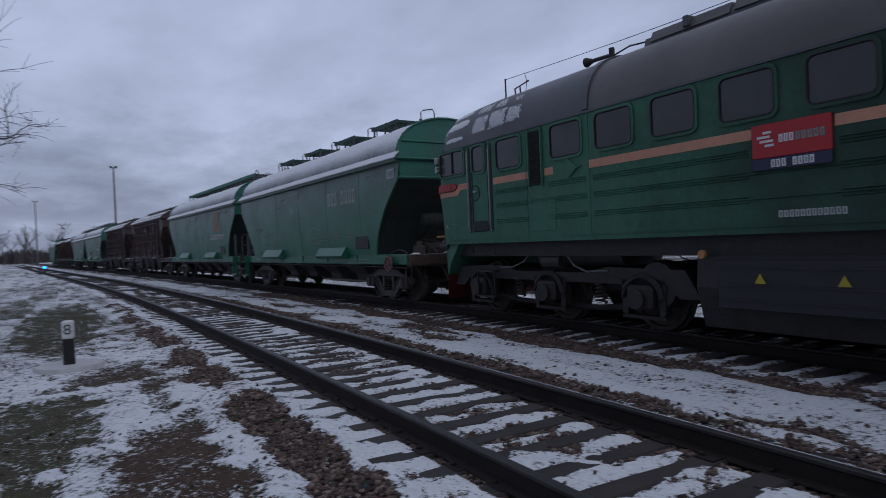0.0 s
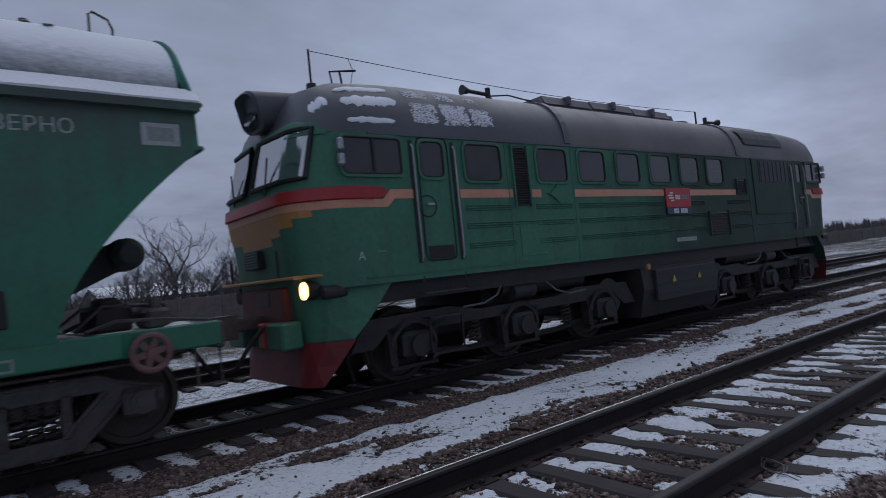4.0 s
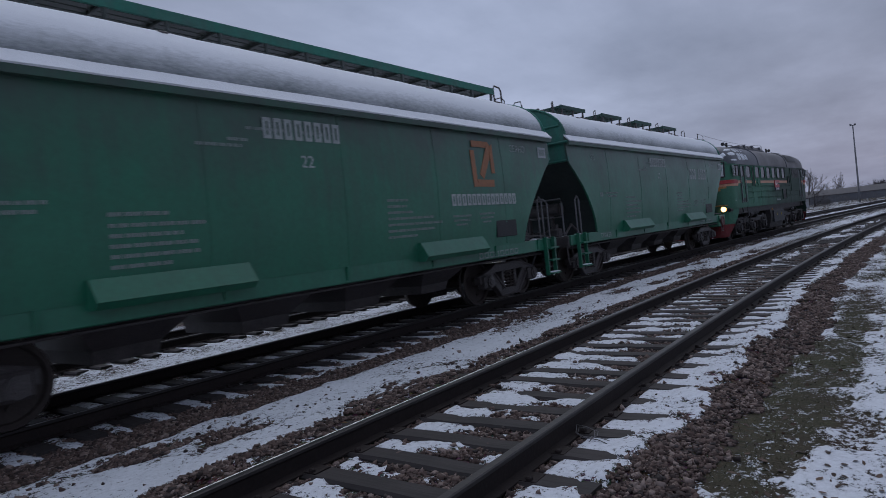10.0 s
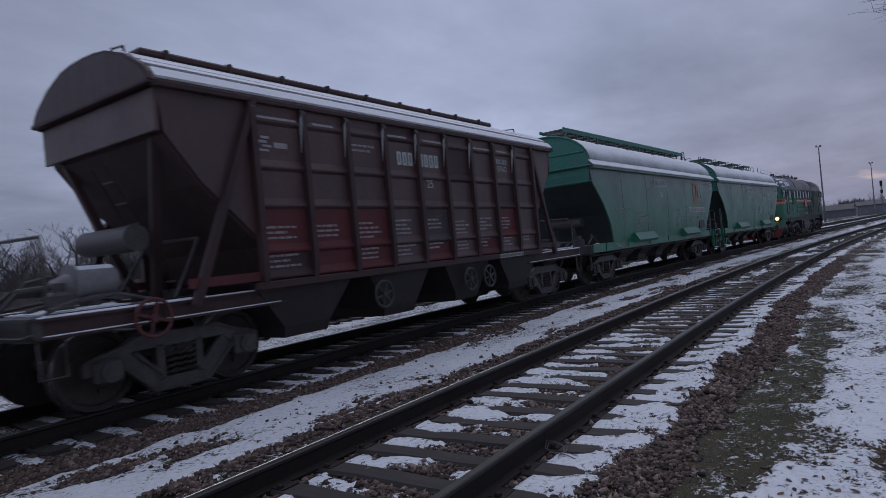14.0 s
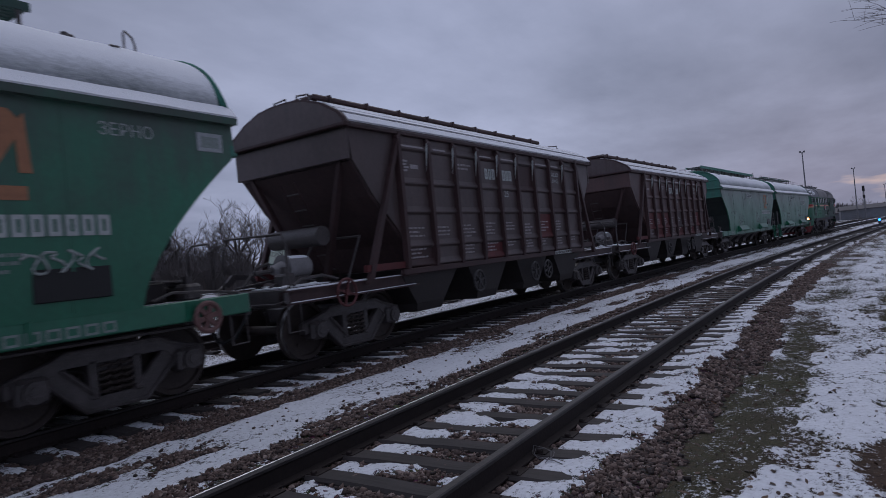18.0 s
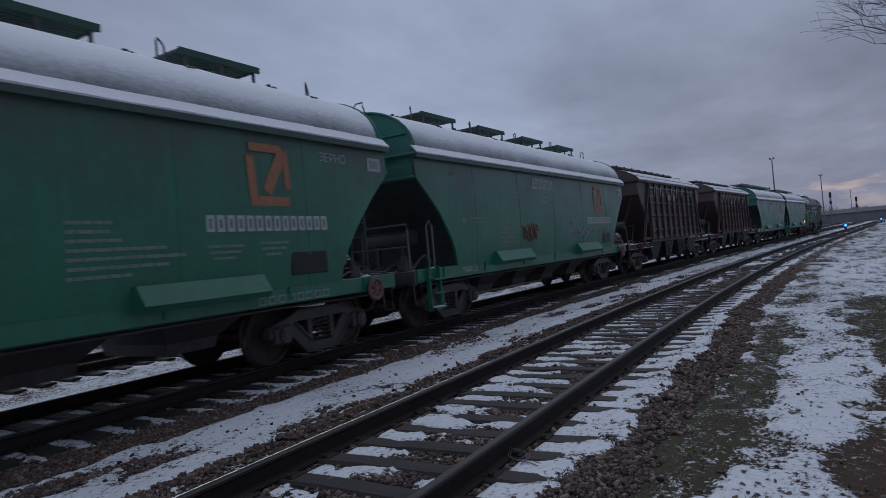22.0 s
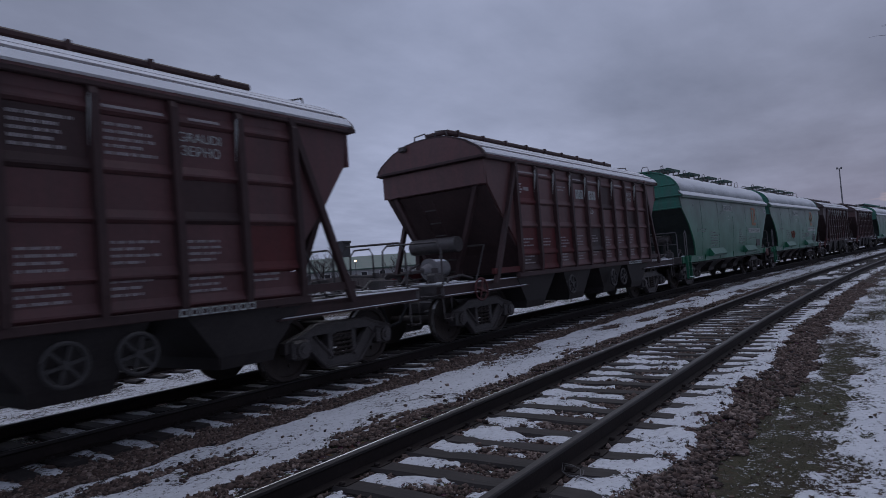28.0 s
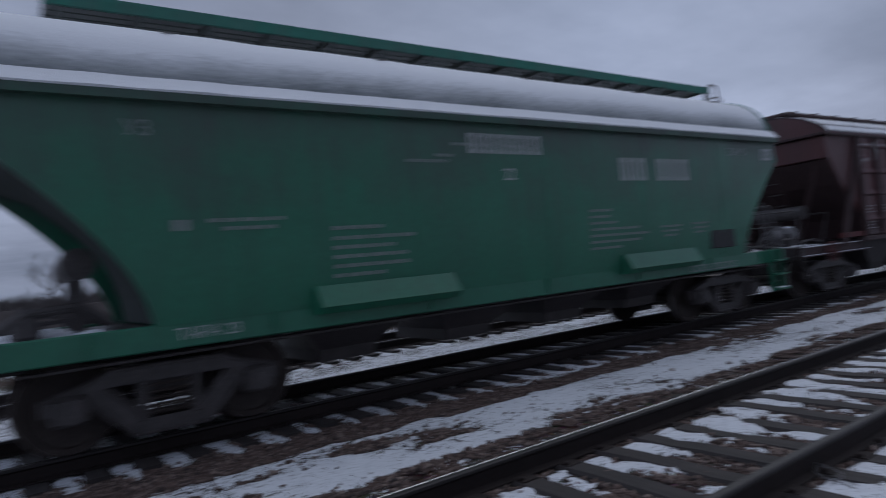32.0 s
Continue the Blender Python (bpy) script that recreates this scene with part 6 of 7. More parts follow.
def locomotive():
    w = thing("diesel_locomotive", "green two-cab diesel locomotive with orange and red bands, one headlamp lit", "locomotive")
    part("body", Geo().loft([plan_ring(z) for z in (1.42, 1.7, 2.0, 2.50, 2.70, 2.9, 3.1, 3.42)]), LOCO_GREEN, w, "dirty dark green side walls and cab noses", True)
    part("cab_roof", Geo().loft([roof_section(x) for x in (-7.82, -7.78, -7.70, -7.60, -7.49, -7.3, -7.1, -6.8, -6.4, -6.0, -5.0, -4.0, -3.0)]), LOCO_ROOF, w, "dark domed cab roof", True)
    part("roof", Geo().loft([roof_section(x) for x in (-3.0, 0, 3, 6.0, 6.4, 6.8, 7.1, 7.3, 7.49, 7.60, 7.70, 7.78, 7.82)]), LOCO_ROOF_REAR, w, "dusty grey domed roof", True)
    part("gutter", Geo().box(-7.0, 7.0, -1.50, -1.475, 3.39, 3.425), LOCO_ROOF, w)
    for x in (-3.0, 2.95):
        pts = [roof_point(x, k, 0.03) for k in np.linspace(0.0, 1, 9)]
        part("roof_band", Geo().loft([[(px - 0.07, py, pz), (px + 0.07, py, pz), (px + 0.07, py + 0.03, pz - 0.03), (px - 0.07, py + 0.03, pz - 0.03)] for px, py, pz in pts]), LOCO_ROOF, w)
    # side ribs
    g_rows = [(zc + dz, a, b) for zc in (2.38, 2.12, 1.83) for dz in (-0.034, 0.0, 0.034) for a, b in ((-5.42, -4.47), (-3.92, -3.02), (-2.86, -0.30), (0.75, 1.28), (2.25, 3.25))]
    g_rows += [(zc, a, b) for zc in (2.12, 1.83) for a, b in ((-0.30, 0.75), (3.6, 5.9))] + [(2.15, -4.42, -3.95), (2.11, -4.42, -3.95)]
    for z, a, b in g_rows:
        part("pressed_rib", Geo().prism([(-1.474, z - 0.014), (-1.492, z), (-1.474, z + 0.014)], "x", a, b), LOCO_GREEN, w)
    part("waist_ledge", Geo().box(-7.2, 7.2, -1.487, -1.474, 1.50, 1.52), LOCO_GREEN, w)
    for x in (-2.95, -4.5, 3.3, 5.98):
        part("panel_seam", Geo().box(x - 0.012, x + 0.012, -1.482, -1.474, 1.43, 3.38), LOCO_GREEN, w)
    # orange band along the side
    for a, b in ((-5.5, -4.42), (-4.0, -3.78), (-2.95, -0.24), (0.70, 2.68)):
        part("orange_band", Geo().box(a, b, -1.481, -1.474, 2.53, 2.655), ORANGE, w)
        part("orange_band", Geo().box(a, b, 1.474, 1.481, 2.53, 2.655), ORANGE, w)
    for e in (-1, 1):
        part("nose_band_orange", band(2.42, 2.53, 0.006, 6.95, end=e), ORANGE, w)
        for s in (-1, 1):
            part("red_band_tip", Geo().prism([(e * 7.01, 2.535), (e * 7.01, 2.695), (e * 6.88, 2.685), (e * 6.80, 2.65), (e * 6.79, 2.60), (e * 6.86, 2.55)], "y", *sorted((s * 1.474, s * 1.508))), RED, w)
        part("nose_band_red", band(2.53, 2.70, 0.045, 7.0, end=e), RED, w, "rounded red bumper band", True)
        for s in (-1, 1):
            y = s * 1.478
            part("stepped_band", Geo().prism([(e * 6.35, 2.53), (e * 6.35, 2.655), (e * 6.72, 2.655), (e * 6.84, 2.53), (e * 7.0, 2.53), (e * 7.0, 2.42), (e * 6.78, 2.42), (e * 6.66, 2.53)], "y", *sorted((y, y + s * 0.006))), ORANGE, w)
            # cab door with handrails and step
            d = part("cab_door", Geo().box(*sorted((e * 5.66, e * 6.24)), *sorted((s * 1.470, s * 1.480)), 1.66, 3.40), LOCO_GREEN, w)
            window(d, *sorted((e * 5.77, e * 6.18)), 2.83, 3.33, side=s)
            edge = [(e * (5.95 + a), s * 1.482, z) for a, z in ((-0.19, 1.66), (-0.25, 1.68), (-0.27, 1.75), (-0.27, 3.28), (-0.25, 3.36), (-0.18, 3.39), (0.18, 3.39), (0.25, 3.36), (0.27, 3.28), (0.27, 1.75), (0.25, 1.68), (0.19, 1.66), (-0.19, 1.66))]
            part("door_seal", Geo().tube(edge, 0.013, 5), RUBBER, d)
            part("handle_recess", Geo().cyl((e * 6.12, s * 1.48, 2.42), (e * 6.12, s * 1.484, 2.42), 0.16, 20), LOCO_GREEN, d)
            part("recess_edge", Geo().tube([(e * (6.12 + 0.15 * math.cos(a)), s * 1.486, 2.42 + 0.15 * math.sin(a)) for a in np.linspace(0, 2 * math.pi, 19)], 0.010, 5), RUBBER, d)
            part("handle", Geo().box(*sorted((e * 6.02, e * 6.15)), *sorted((s * 1.49, s * 1.53)), 2.43, 2.46), STEEL, d)
            part("kick_plate", Geo().box(*sorted((e * 5.72, e * 6.18)), *sorted((s * 1.486, s * 1.49)), 1.68, 1.86), RUBBER, d)
            for x in (5.58, 6.32):
                part("handrail_channel", Geo().box(*sorted((e * (x - 0.032), e * (x + 0.032))), *sorted((s * 1.474, s * 1.484)), 1.64, 3.34), RUBBER, w)
                part("handrail", Geo().tube([(e * x, s * 1.50, 1.66), (e * x, s * 1.53, 1.72), (e * x, s * 1.53, 3.22), (e * x, s * 1.50, 3.28)], 0.014), STEEL, w, "bright steel handrail", True)
            # driver's side window, with sliding sashes
            fr = window(w, *sorted((e * 6.50, e * 7.40)), 2.86, 3.34, side=s, r=0.06)
            part("sash_bar", Geo().box(*sorted((e * 6.92, e * 6.96)), *sorted((s * 1.48, s * 1.505)), 2.90, 3.34), RUBBER, fr)
            # headlamps of the buffer beam
            lamp = part("buffer_lamp", Geo().cyl((e * 7.6, s * 1.12, 1.425), (e * 7.92, s * 1.12, 1.425), 0.125, 20), UNDER_LOCO, w, smooth=True)
            part("lens", Geo().cyl((e * 7.921, s * 1.12, 1.425), (e * 7.932, s * 1.12, 1.425), 0.112, 20), LAMP_WARM if (e < 0 and s < 0) else GLASS, lamp, "lit warm headlamp" if (e < 0 and s < 0) else "unlit lamp glass")
            tail = part("marker_lamp", Geo().cyl((e * 7.45, s * 1.30, 1.38), (e * 7.78, s * 1.30, 1.38), 0.085, 16), UNDER_LOCO, w, smooth=True)
            part("lens", Geo().cyl((e * 7.781, s * 1.30, 1.38), (e * 7.788, s * 1.30, 1.38), 0.065, 16), GLASS, tail, "unlit lamp glass")
            # windscreen halves
            wz0, wz1 = 2.84, 3.50
            rows = []
            for z in (wz0, wz1):
                X, Y, r = loco_half(z)
                ring = [(x, y2) for x, y2 in outline(X + 0.015, Y + 0.01, r, n=13)]
                nose = sorted([p for p in ring if p[0] * e > X - 0.72 and p[1] * s > 0.1], key=lambda p: p[1] * s)
                nose = [(e * (X + 0.172), s * 0.13)] + [p for p in nose if 0.18 < abs(p[1]) < 1.28]
                rows.append([(x, y2, z) for x, y2 in nose])
            n = min(len(r_) for r_ in rows)
            part("windscreen", Geo().sheet([r_[:n] for r_ in rows]), SCREEN, w, "raked windscreen half")
            rim = [rows[0][k] for k in range(n)] + [rows[1][k] for k in range(n - 1, -1, -1)]
            part("windscreen_rim", Geo().tube(rim + [rim[0]], 0.036, 6), RUBBER, w, "black rubber windscreen surround", True)
            part("wiper", Geo().tube([(e * 8.08, s * 0.55, 2.72), (e * 8.05, s * 0.66, 3.2)], 0.012), RUBBER, w)
            part("mirror", Geo().box(*sorted((e * 7.42, e * 7.50)), *sorted((s * 1.50, s * 1.60)), 2.95, 3.10, 0.02).box(*sorted((e * 7.42, e * 7.50)), *sorted((s * 1.50, s * 1.60)), 3.14, 3.30, 0.02), STEEL, w, "pair of small mirrors")
        part("cab_brow", Geo().loft([[(e * x, y, z) for x, y in skirt_plan(X, Y, x0, 21)] for z, X, Y, x0 in ((3.40, 7.785, 1.478, 6.6), (3.50, 7.75, 1.470, 6.75), (3.58, 7.72, 1.445, 6.95), (3.65, 7.65, 1.38, 7.1))]), LOCO_GREEN, w, "green brow over the windscreens", True)
        # lower nose with its red tip
        rings = []
        for z, x0 in ((0.76, 7.42), (1.0, 7.2), (1.46, 6.80)):
            X = 7.84 - 0.10 * (1.46 - z)
            rings.append([(e * x, y, z) for x, y in skirt_plan(X, 1.47, x0)])
        part("nose_skirt", Geo().loft(rings), LOCO_GREEN, w)
        tip = []
        for z, x0 in ((0.20, 7.80), (0.45, 7.62), (0.755, 7.40)):
            X = 7.80 + 0.10 * (0.76 - z)
            tip.append([(e * x, y, z) for x, y in skirt_plan(X, 1.46, x0)])
        part("snow_plough_tip", Geo().loft(tip), PLOUGH_RED, w, "oily red painted plough tip")
        part("footboard", Geo().box(*sorted((e * 7.5, e * 8.12)), -1.25, 1.25, 1.58, 1.62, 0.01), YELLOW_OCHRE, w, "ochre footboard across the nose")
        part("buffer_beam", Geo().box(*sorted((e * 7.84, e * 8.04)), -0.72, 0.72, 1.0, 1.50, 0.03), RED_PANEL, w)
        part("beam_plate", Geo().box(*sorted((e * 8.03, e * 8.05)), -0.30, 0.12, 1.26, 1.44, 0.004), GREY_PATCH, w, "worn grey plate on the beam")
        part("beam_box", Geo().box(*sorted((e * 7.9, e * 8.2)), 0.35, 0.95, 0.70, 1.05, 0.03), LOCO_GREEN, w)
        part("beam_box", Geo().box(*sorted((e * 7.9, e * 8.2)), -0.95, -0.45, 0.70, 1.05, 0.03), LOCO_GREEN, w)
        part("red_marker", Geo().box(*sorted((e * 8.0, e * 8.215)), -0.44, -0.22, 0.72, 1.05, 0.02), RED, w)
        coupler(w, e * 8.775)
        for y in (-0.75, 0.9):
            part("nose_grab", Geo().tube([(e * 8.08, y, 1.62), (e * 8.08, y, 1.97)], 0.018), UNDER_LOCO, w)
        g = part("nose_grille", Geo().box(*sorted((e * 7.98, e * 8.09)), -0.15, 0.35, 1.78, 2.03, 0.01), RUBBER, w)
        for k in range(6):
            part("slat", Geo().box(*sorted((e * 8.08, e * 8.105)), -0.13, 0.33, 1.805 + 0.038 * k, 1.82 + 0.038 * k), LOCO_GREEN, g)
        # ochre chevron under the red band
        for z0, z1, wid in ((2.34, 2.42, 1.28), (2.24, 2.34, 1.08), (2.15, 2.24, 0.82), (2.05, 2.15, 0.52)):
            rows = []
            for z in (z0, z1):
                ring = sorted([(y, x) for x, y, _ in plan_ring(z, 0.008, n=15) if x * e > 6.9])
                ys = np.linspace(-wid, wid, 25)
                rows.append([(float(np.interp(y, [p[0] for p in ring], [p[1] for p in ring])), float(y), z) for y in ys])
            part("nose_chevron", Geo().sheet(rows), YELLOW_OCHRE, w, "stepped ochre chevron on the nose")
        # headlamp hood over the windscreen
        hood = part("headlamp_hood", Geo().loft([[(e * (x + 0.10 * math.sin(a)), 0.36 * k * math.copysign(abs(math.cos(a)) ** 0.55, math.cos(a)), zc + 0.27 * k * math.copysign(abs(math.sin(a)) ** 0.55, math.sin(a))) for a in np.linspace(0, 2 * math.pi, 20, endpoint=False)] for x, k, zc in ((6.7, 0.80, 4.02), (7.3, 0.95, 4.02), (7.96, 1.0, 3.97), (7.99, 0.86, 3.97), (7.88, 0.84, 3.97))]), LOCO_ROOF, w, "hooded roof headlamp", True)
        part("lens", Geo().cyl((e * 7.90, 0, 3.97), (e * 7.92, 0, 3.98), 0.21, 20), SCREEN, hood)
    # side windows, louvres and shutters
    for a, b in ((-5.36, -4.64), (-3.82, -3.10), (-2.78, -2.06), (-1.70, -1.00), (-0.64, 0.06), (0.43, 1.13), (1.48, 2.15)):
        window(w, a, b, 2.79, 3.33)
        window(w, a, b, 2.79, 3.33, side=1)
    def louvre(x0, x1, z0, z1, n, name="louvre"):
        p = part(name, Geo().box(x0, x1, -1.486, -1.472, z0, z1, 0.004), BLACK, w)
        for k in range(n):
            z = z0 + (z1 - z0) * (k + 0.5) / n
            part("slat", Geo().prism([(-1.484, z + 0.016), (-1.512, z - 0.012), (-1.506, z - 0.018), (-1.484, z + 0.006)], "x", x0 + 0.02, x1 - 0.02), UNDER_LOCO, p)
        for a in (x0 - 0.025, x1):
            part("louvre_frame", Geo().box(a, a + 0.025, -1.52, -1.472, z0 - 0.02, z1 + 0.02), LOCO_GREEN, p)
    louvre(-4.38, -4.06, 2.40, 3.34, 24)
    louvre(1.38, 2.18, 1.68, 2.17, 9)
    louvre(2.72, 3.12, 2.56, 2.88, 8)
    sh = part("radiator_bay", Geo().box(3.55, 5.92, -1.50, -1.472, 2.06, 3.40, 0.006), LOCO_GREEN, w)
    part("radiator_opening", Geo().box(3.85, 5.72, -1.508, -1.50, 2.82, 3.35), BLACK, sh, "dark radiator opening")
    for k in range(9):
        x = 3.92 + 0.22 * k
        part("shutter_slat", Geo().box(x - 0.012, x + 0.012, -1.515, -1.506, 2.83, 3.34), UNDER_LOCO, sh)
    rv = part("roof_shutter", Geo().sheet([[roof_point(x, k, 0.03) for x in (3.4, 4.4, 5.4)] for k in (0.18, 0.3, 0.42, 0.52)]), BLACK, w, "dark roof shutter")
    # name board: plain colour fields with strokes
    sg = part("name_board", Geo().box(-0.22, 0.68, -1.512, -1.478, 2.29, 2.68, 0.006), SIGN_RED, w, "red name board with white strokes")
    part("number_board", Geo().box(-0.22, 0.68, -1.512, -1.478, 2.15, 2.288, 0.006), SIGN_BLUE, w, "navy number board")
    g = Geo()
    for z, a, b in ((2.58, -0.08, 0.02), (2.53, -0.15, 0.0), (2.48, -0.12, 0.04), (2.43, -0.06, 0.05)):
        g.box(a, b, -1.518, -1.510, z - 0.014, z + 0.014)
    part("emblem", g, WHITE, sg)
    letter_blocks(sg, 0.10, 0.28, 2.45, 2.54, 3, WHITE, lambda z: 1.510, name="company_name")
    letter_blocks(sg, 0.29, 0.62, 2.45, 2.54, 5, MARK_DIM, lambda z: 1.510, name="company_name")
    letter_blocks(w, 0.0, 0.50, 2.175, 2.265, 8, WHITE, lambda z: 1.510, skip=(3,), name="engine_number")
    letter_blocks(w, 0.05, 0.80, 1.60, 1.68, 12, MARK, lambda z: 1.4745, name="long_number")
    lettering("A", 0.16, w, pose(-7.25, -1.479, 1.79, 90), MARK)
    part("stencil", bar_row(Geo(), -7.0, -6.86, 1.84, 0.02, -1.479), MARK_DIM, w)
    part("emblem_badge", Geo().prism([(-3.66, 2.59), (-3.55, 2.60), (-3.38, 2.73), (-3.21, 2.60), (-3.10, 2.59), (-3.21, 2.56), (-3.38, 2.44), (-3.55, 2.56)], "y", -1.508, -1.474), LOCO_GREEN, w, "green diamond badge")
    part("access_hatch", Geo().box(-4.35, -3.75, -1.484, -1.474, 1.60, 2.12, 0.003), LOCO_GREEN, w)
    # roof gear
    hood = part("exhaust_casing", Geo().loft([[(x, y, z) for y, z in ((-0.62, 4.28), (-0.55, 4.52), (0.55, 4.52), (0.62, 4.28))] for x in (-2.55, -2.35, 1.75, 1.95)]), LOCO_ROOF, w, "long grey casing on the roof")
    for x, lift in ((-1.75, 0.0), (-0.32, 0.015), (1.10, -0.01)):
        part("casing_cover", Geo().loft([[(x + dx, y, z + lift) for y, z in ((-0.60, 4.44), (-0.52, 4.60), (0.52, 4.60), (0.60, 4.44))] for dx in (-0.68, -0.60, 0.60, 0.68)]), LOCO_ROOF_REAR, hood)
        part("cover_bar", Geo().box(x - 0.05, x + 0.05, -0.64, 0.64, 4.46 + lift, 4.625 + lift, 0.015), LOCO_ROOF, hood)
    part("roof_cover", Geo().cyl((2.75, 0, 4.33), (2.75, 0, 4.50), 0.50, 20, 0.42), LOCO_ROOF, w, smooth=True)
    part("fan_casing", Geo().box(4.2, 6.1, -0.55, 0.55, 4.28, 4.46, 0.05), LOCO_ROOF, w)
    for x, e in ((-3.55, -1), (4.0, 1)):
        part("horn", Geo().cyl((x, -0.25, 4.59), (x + e * 0.45, -0.25, 4.61), 0.035, 12).cyl((x + e * 0.45, -0.25, 4.61), (x + e * 0.62, -0.25, 4.62), 0.035, 14, 0.09).cyl((x, -0.25, 4.51), (x, -0.25, 4.71), 0.05, 10).box(x - 0.05, x + 0.05, -0.3, -0.2, 4.31, 4.53), UNDER_LOCO, w, "air horn")
    part("horn_pipe", Geo().tube([(-3.5, -0.25, 4.57), (-3.1, -0.3, 4.61), (-2.7, -0.3, 4.57), (-2.4, -0.35, 4.53)], 0.014), UNDER_LOCO, w)
    part("aerial_post", Geo().cyl((-6.95, 0.0, 4.20), (-6.95, 0.0, 4.50), 0.10, 12, 0.075).cyl((-6.95, 0.0, 4.50), (-6.95, 0.0, 5.03), 0.018, 8), UNDER_LOCO, w)
    part("aerial_bracket", Geo().tube([(-6.56, 0.0, 4.34), (-6.62, 0.0, 4.73), (-6.15, 0.0, 4.80)], 0.018).tube([(-6.40, 0.0, 4.34), (-6.44, 0.0, 4.74)], 0.018).box(-6.64, -6.28, -0.06, 0.06, 4.30, 4.42), UNDER_LOCO, w)
    part("aerial_post", Geo().cyl((4.02, 0, 4.41), (4.02, 0, 4.93), 0.022, 8), UNDER_LOCO, w)
    wire = [(-6.95 + 10.97 * k / 16, 0.0, 5.01 - 0.08 * k / 16 - 0.13 * math.sin(math.pi * k / 16)) for k in range(17)]
    part("aerial_wire", Geo().tube(wire, 0.007, 4), UNDER_LOCO, w)
    part("aerial_lead", Geo().tube([wire[1], (-6.2, 0.0, 4.80), (-6.25, 0.0, 4.6), (-6.35, 0.0, 4.42)], 0.006, 4), UNDER_LOCO, w)
    # snow left on the roof
    for x0, x1, k0, k1 in ((-7.26, -6.40, 0.26, 0.38), (-7.24, -6.52, 0.08, 0.13), (-7.26, -6.44, 0.46, 0.54), (-7.62, -7.42, 0.30, 0.44), (7.1, 7.4, 0.28, 0.43)):
        cols, lo = 44, 7.3 * x0
        rows = []
        for i in range(cols + 1):
            u = i / cols
            x, mid = x0 + (x1 - x0) * u, (k0 + k1) / 2 + 0.02 * noise.noise(Vector((u * 3, lo, 0)))
            taper = (1 - abs(2 * u - 1) ** 6) ** 0.5
            lower, upper = [0.5 * (k1 - k0) * taper * (1 + 0.5 * noise.noise(Vector((u * 9, lo, q))) + 0.5 * noise.noise(Vector((u * 30, lo, q + 9)))) for q in (3, 5)]
            rows.append([roof_point(x, mid - lower, 0.001), roof_point(x, mid - 0.8 * lower, 0.010), roof_point(x, mid, 0.014), roof_point(x, mid + 0.8 * upper, 0.010), roof_point(x, mid + upper, 0.001)])
        part("roof_snow_patch", Geo().sheet(rows), SNOW, w, "strip of old snow", True)
    # broken crumbs of snow between the roof's ribs
    r = random.Random(3)
    for x0, x1, k0, k1, count in ((-6.20, -5.73, 0.11, 0.33, 800), (-5.64, -5.13, 0.11, 0.35, 1200), (-5.08, -4.65, 0.13, 0.33, 700), (-6.20, -5.75, 0.40, 0.55, 300), (-5.60, -5.27, 0.40, 0.54, 220), (-5.05, -4.80, 0.42, 0.50, 60)):
        g = Geo()
        for i in range(count):
            u, q = r.random(), r.random()
            x, k, size = x0 + (x1 - x0) * u, k0 + (k1 - k0) * q, r.uniform(0.004, 0.015)
            if noise.noise(Vector((x * 5, k * 9, 4))) * 0.7 + min(u, 1 - u, q, 1 - q) * 2.0 + r.uniform(-0.25, 0.35) > 0.05:
                turn = r.uniform(0, 6.283)
                rim = [(x + size * r.uniform(0.7, 1.5) * math.cos(turn + a), k + size * 0.55 * r.uniform(0.7, 1.3) * math.sin(turn + a)) for a in (0, 1.26, 2.51, 3.77, 5.03)]
                g.add([roof_point(px, max(pk, 0.0), 0.001) for px, pk in rim] + [roof_point(x, k, 0.008)], [(j, (j + 1) % 5, 5) for j in range(5)])
        tagged(part("crumbled_snow", g, SNOW, w, "crumbs of old snow"), kind="stuff")
    # underneath
    part("underframe", Geo().box(-7.3, 7.3, -1.30, 1.30, 1.16, 1.42), UNDER_LOCO, w)
    for x in (-1.95, 1.95):
        part("air_reservoir", Geo().cyl((x, -1.2, 0.72), (x, 1.2, 0.72), 0.34, 18), UNDER_LOCO, w, smooth=True)
    tank = part("fuel_tank", Geo().loft([[(x, -1.36, 1.16), (x, -1.40, 0.75), (x, -1.25, 0.22), (x, 1.25, 0.22), (x, 1.40, 0.75), (x, 1.36, 1.16)] for x in (-1.13, 1.61)]), UNDER_LOCO, w)
    part("battery_cover", Geo().box(-0.78, 1.42, -1.46, -1.38, 0.50, 1.10, 0.015), plain("battery_box_grey", (0.019, 0.018, 0.023), 0.3, 4, 0.55), w, "dark grey battery cover")
    for z in (1.02, 0.80, 0.62):
        part("cover_strip", Geo().box(-0.72, 1.36, -1.472, -1.46, z - 0.012, z + 0.012), UNDER_LOCO, tank)
    for x in (-0.20, 0.74):
        part("warning_sign", Geo().prism([(x - 0.07, 0.83), (x + 0.07, 0.83), (x, 0.95)], "y", -1.480, -1.468), WARN, w, "yellow warning triangle")
    part("gauge_lamp", Geo().cyl((-1.0, -1.42, 1.18), (-1.0, -1.47, 1.18), 0.055, 16), YELLOW_OCHRE, w, smooth=True)
    for x in (-3.6, 3.4):
        part("air_tank", Geo().cyl((x - 1.0, -1.05, 1.16), (x + 1.0, -1.05, 1.16), 0.17, 16), UNDER_LOCO, w, smooth=True)
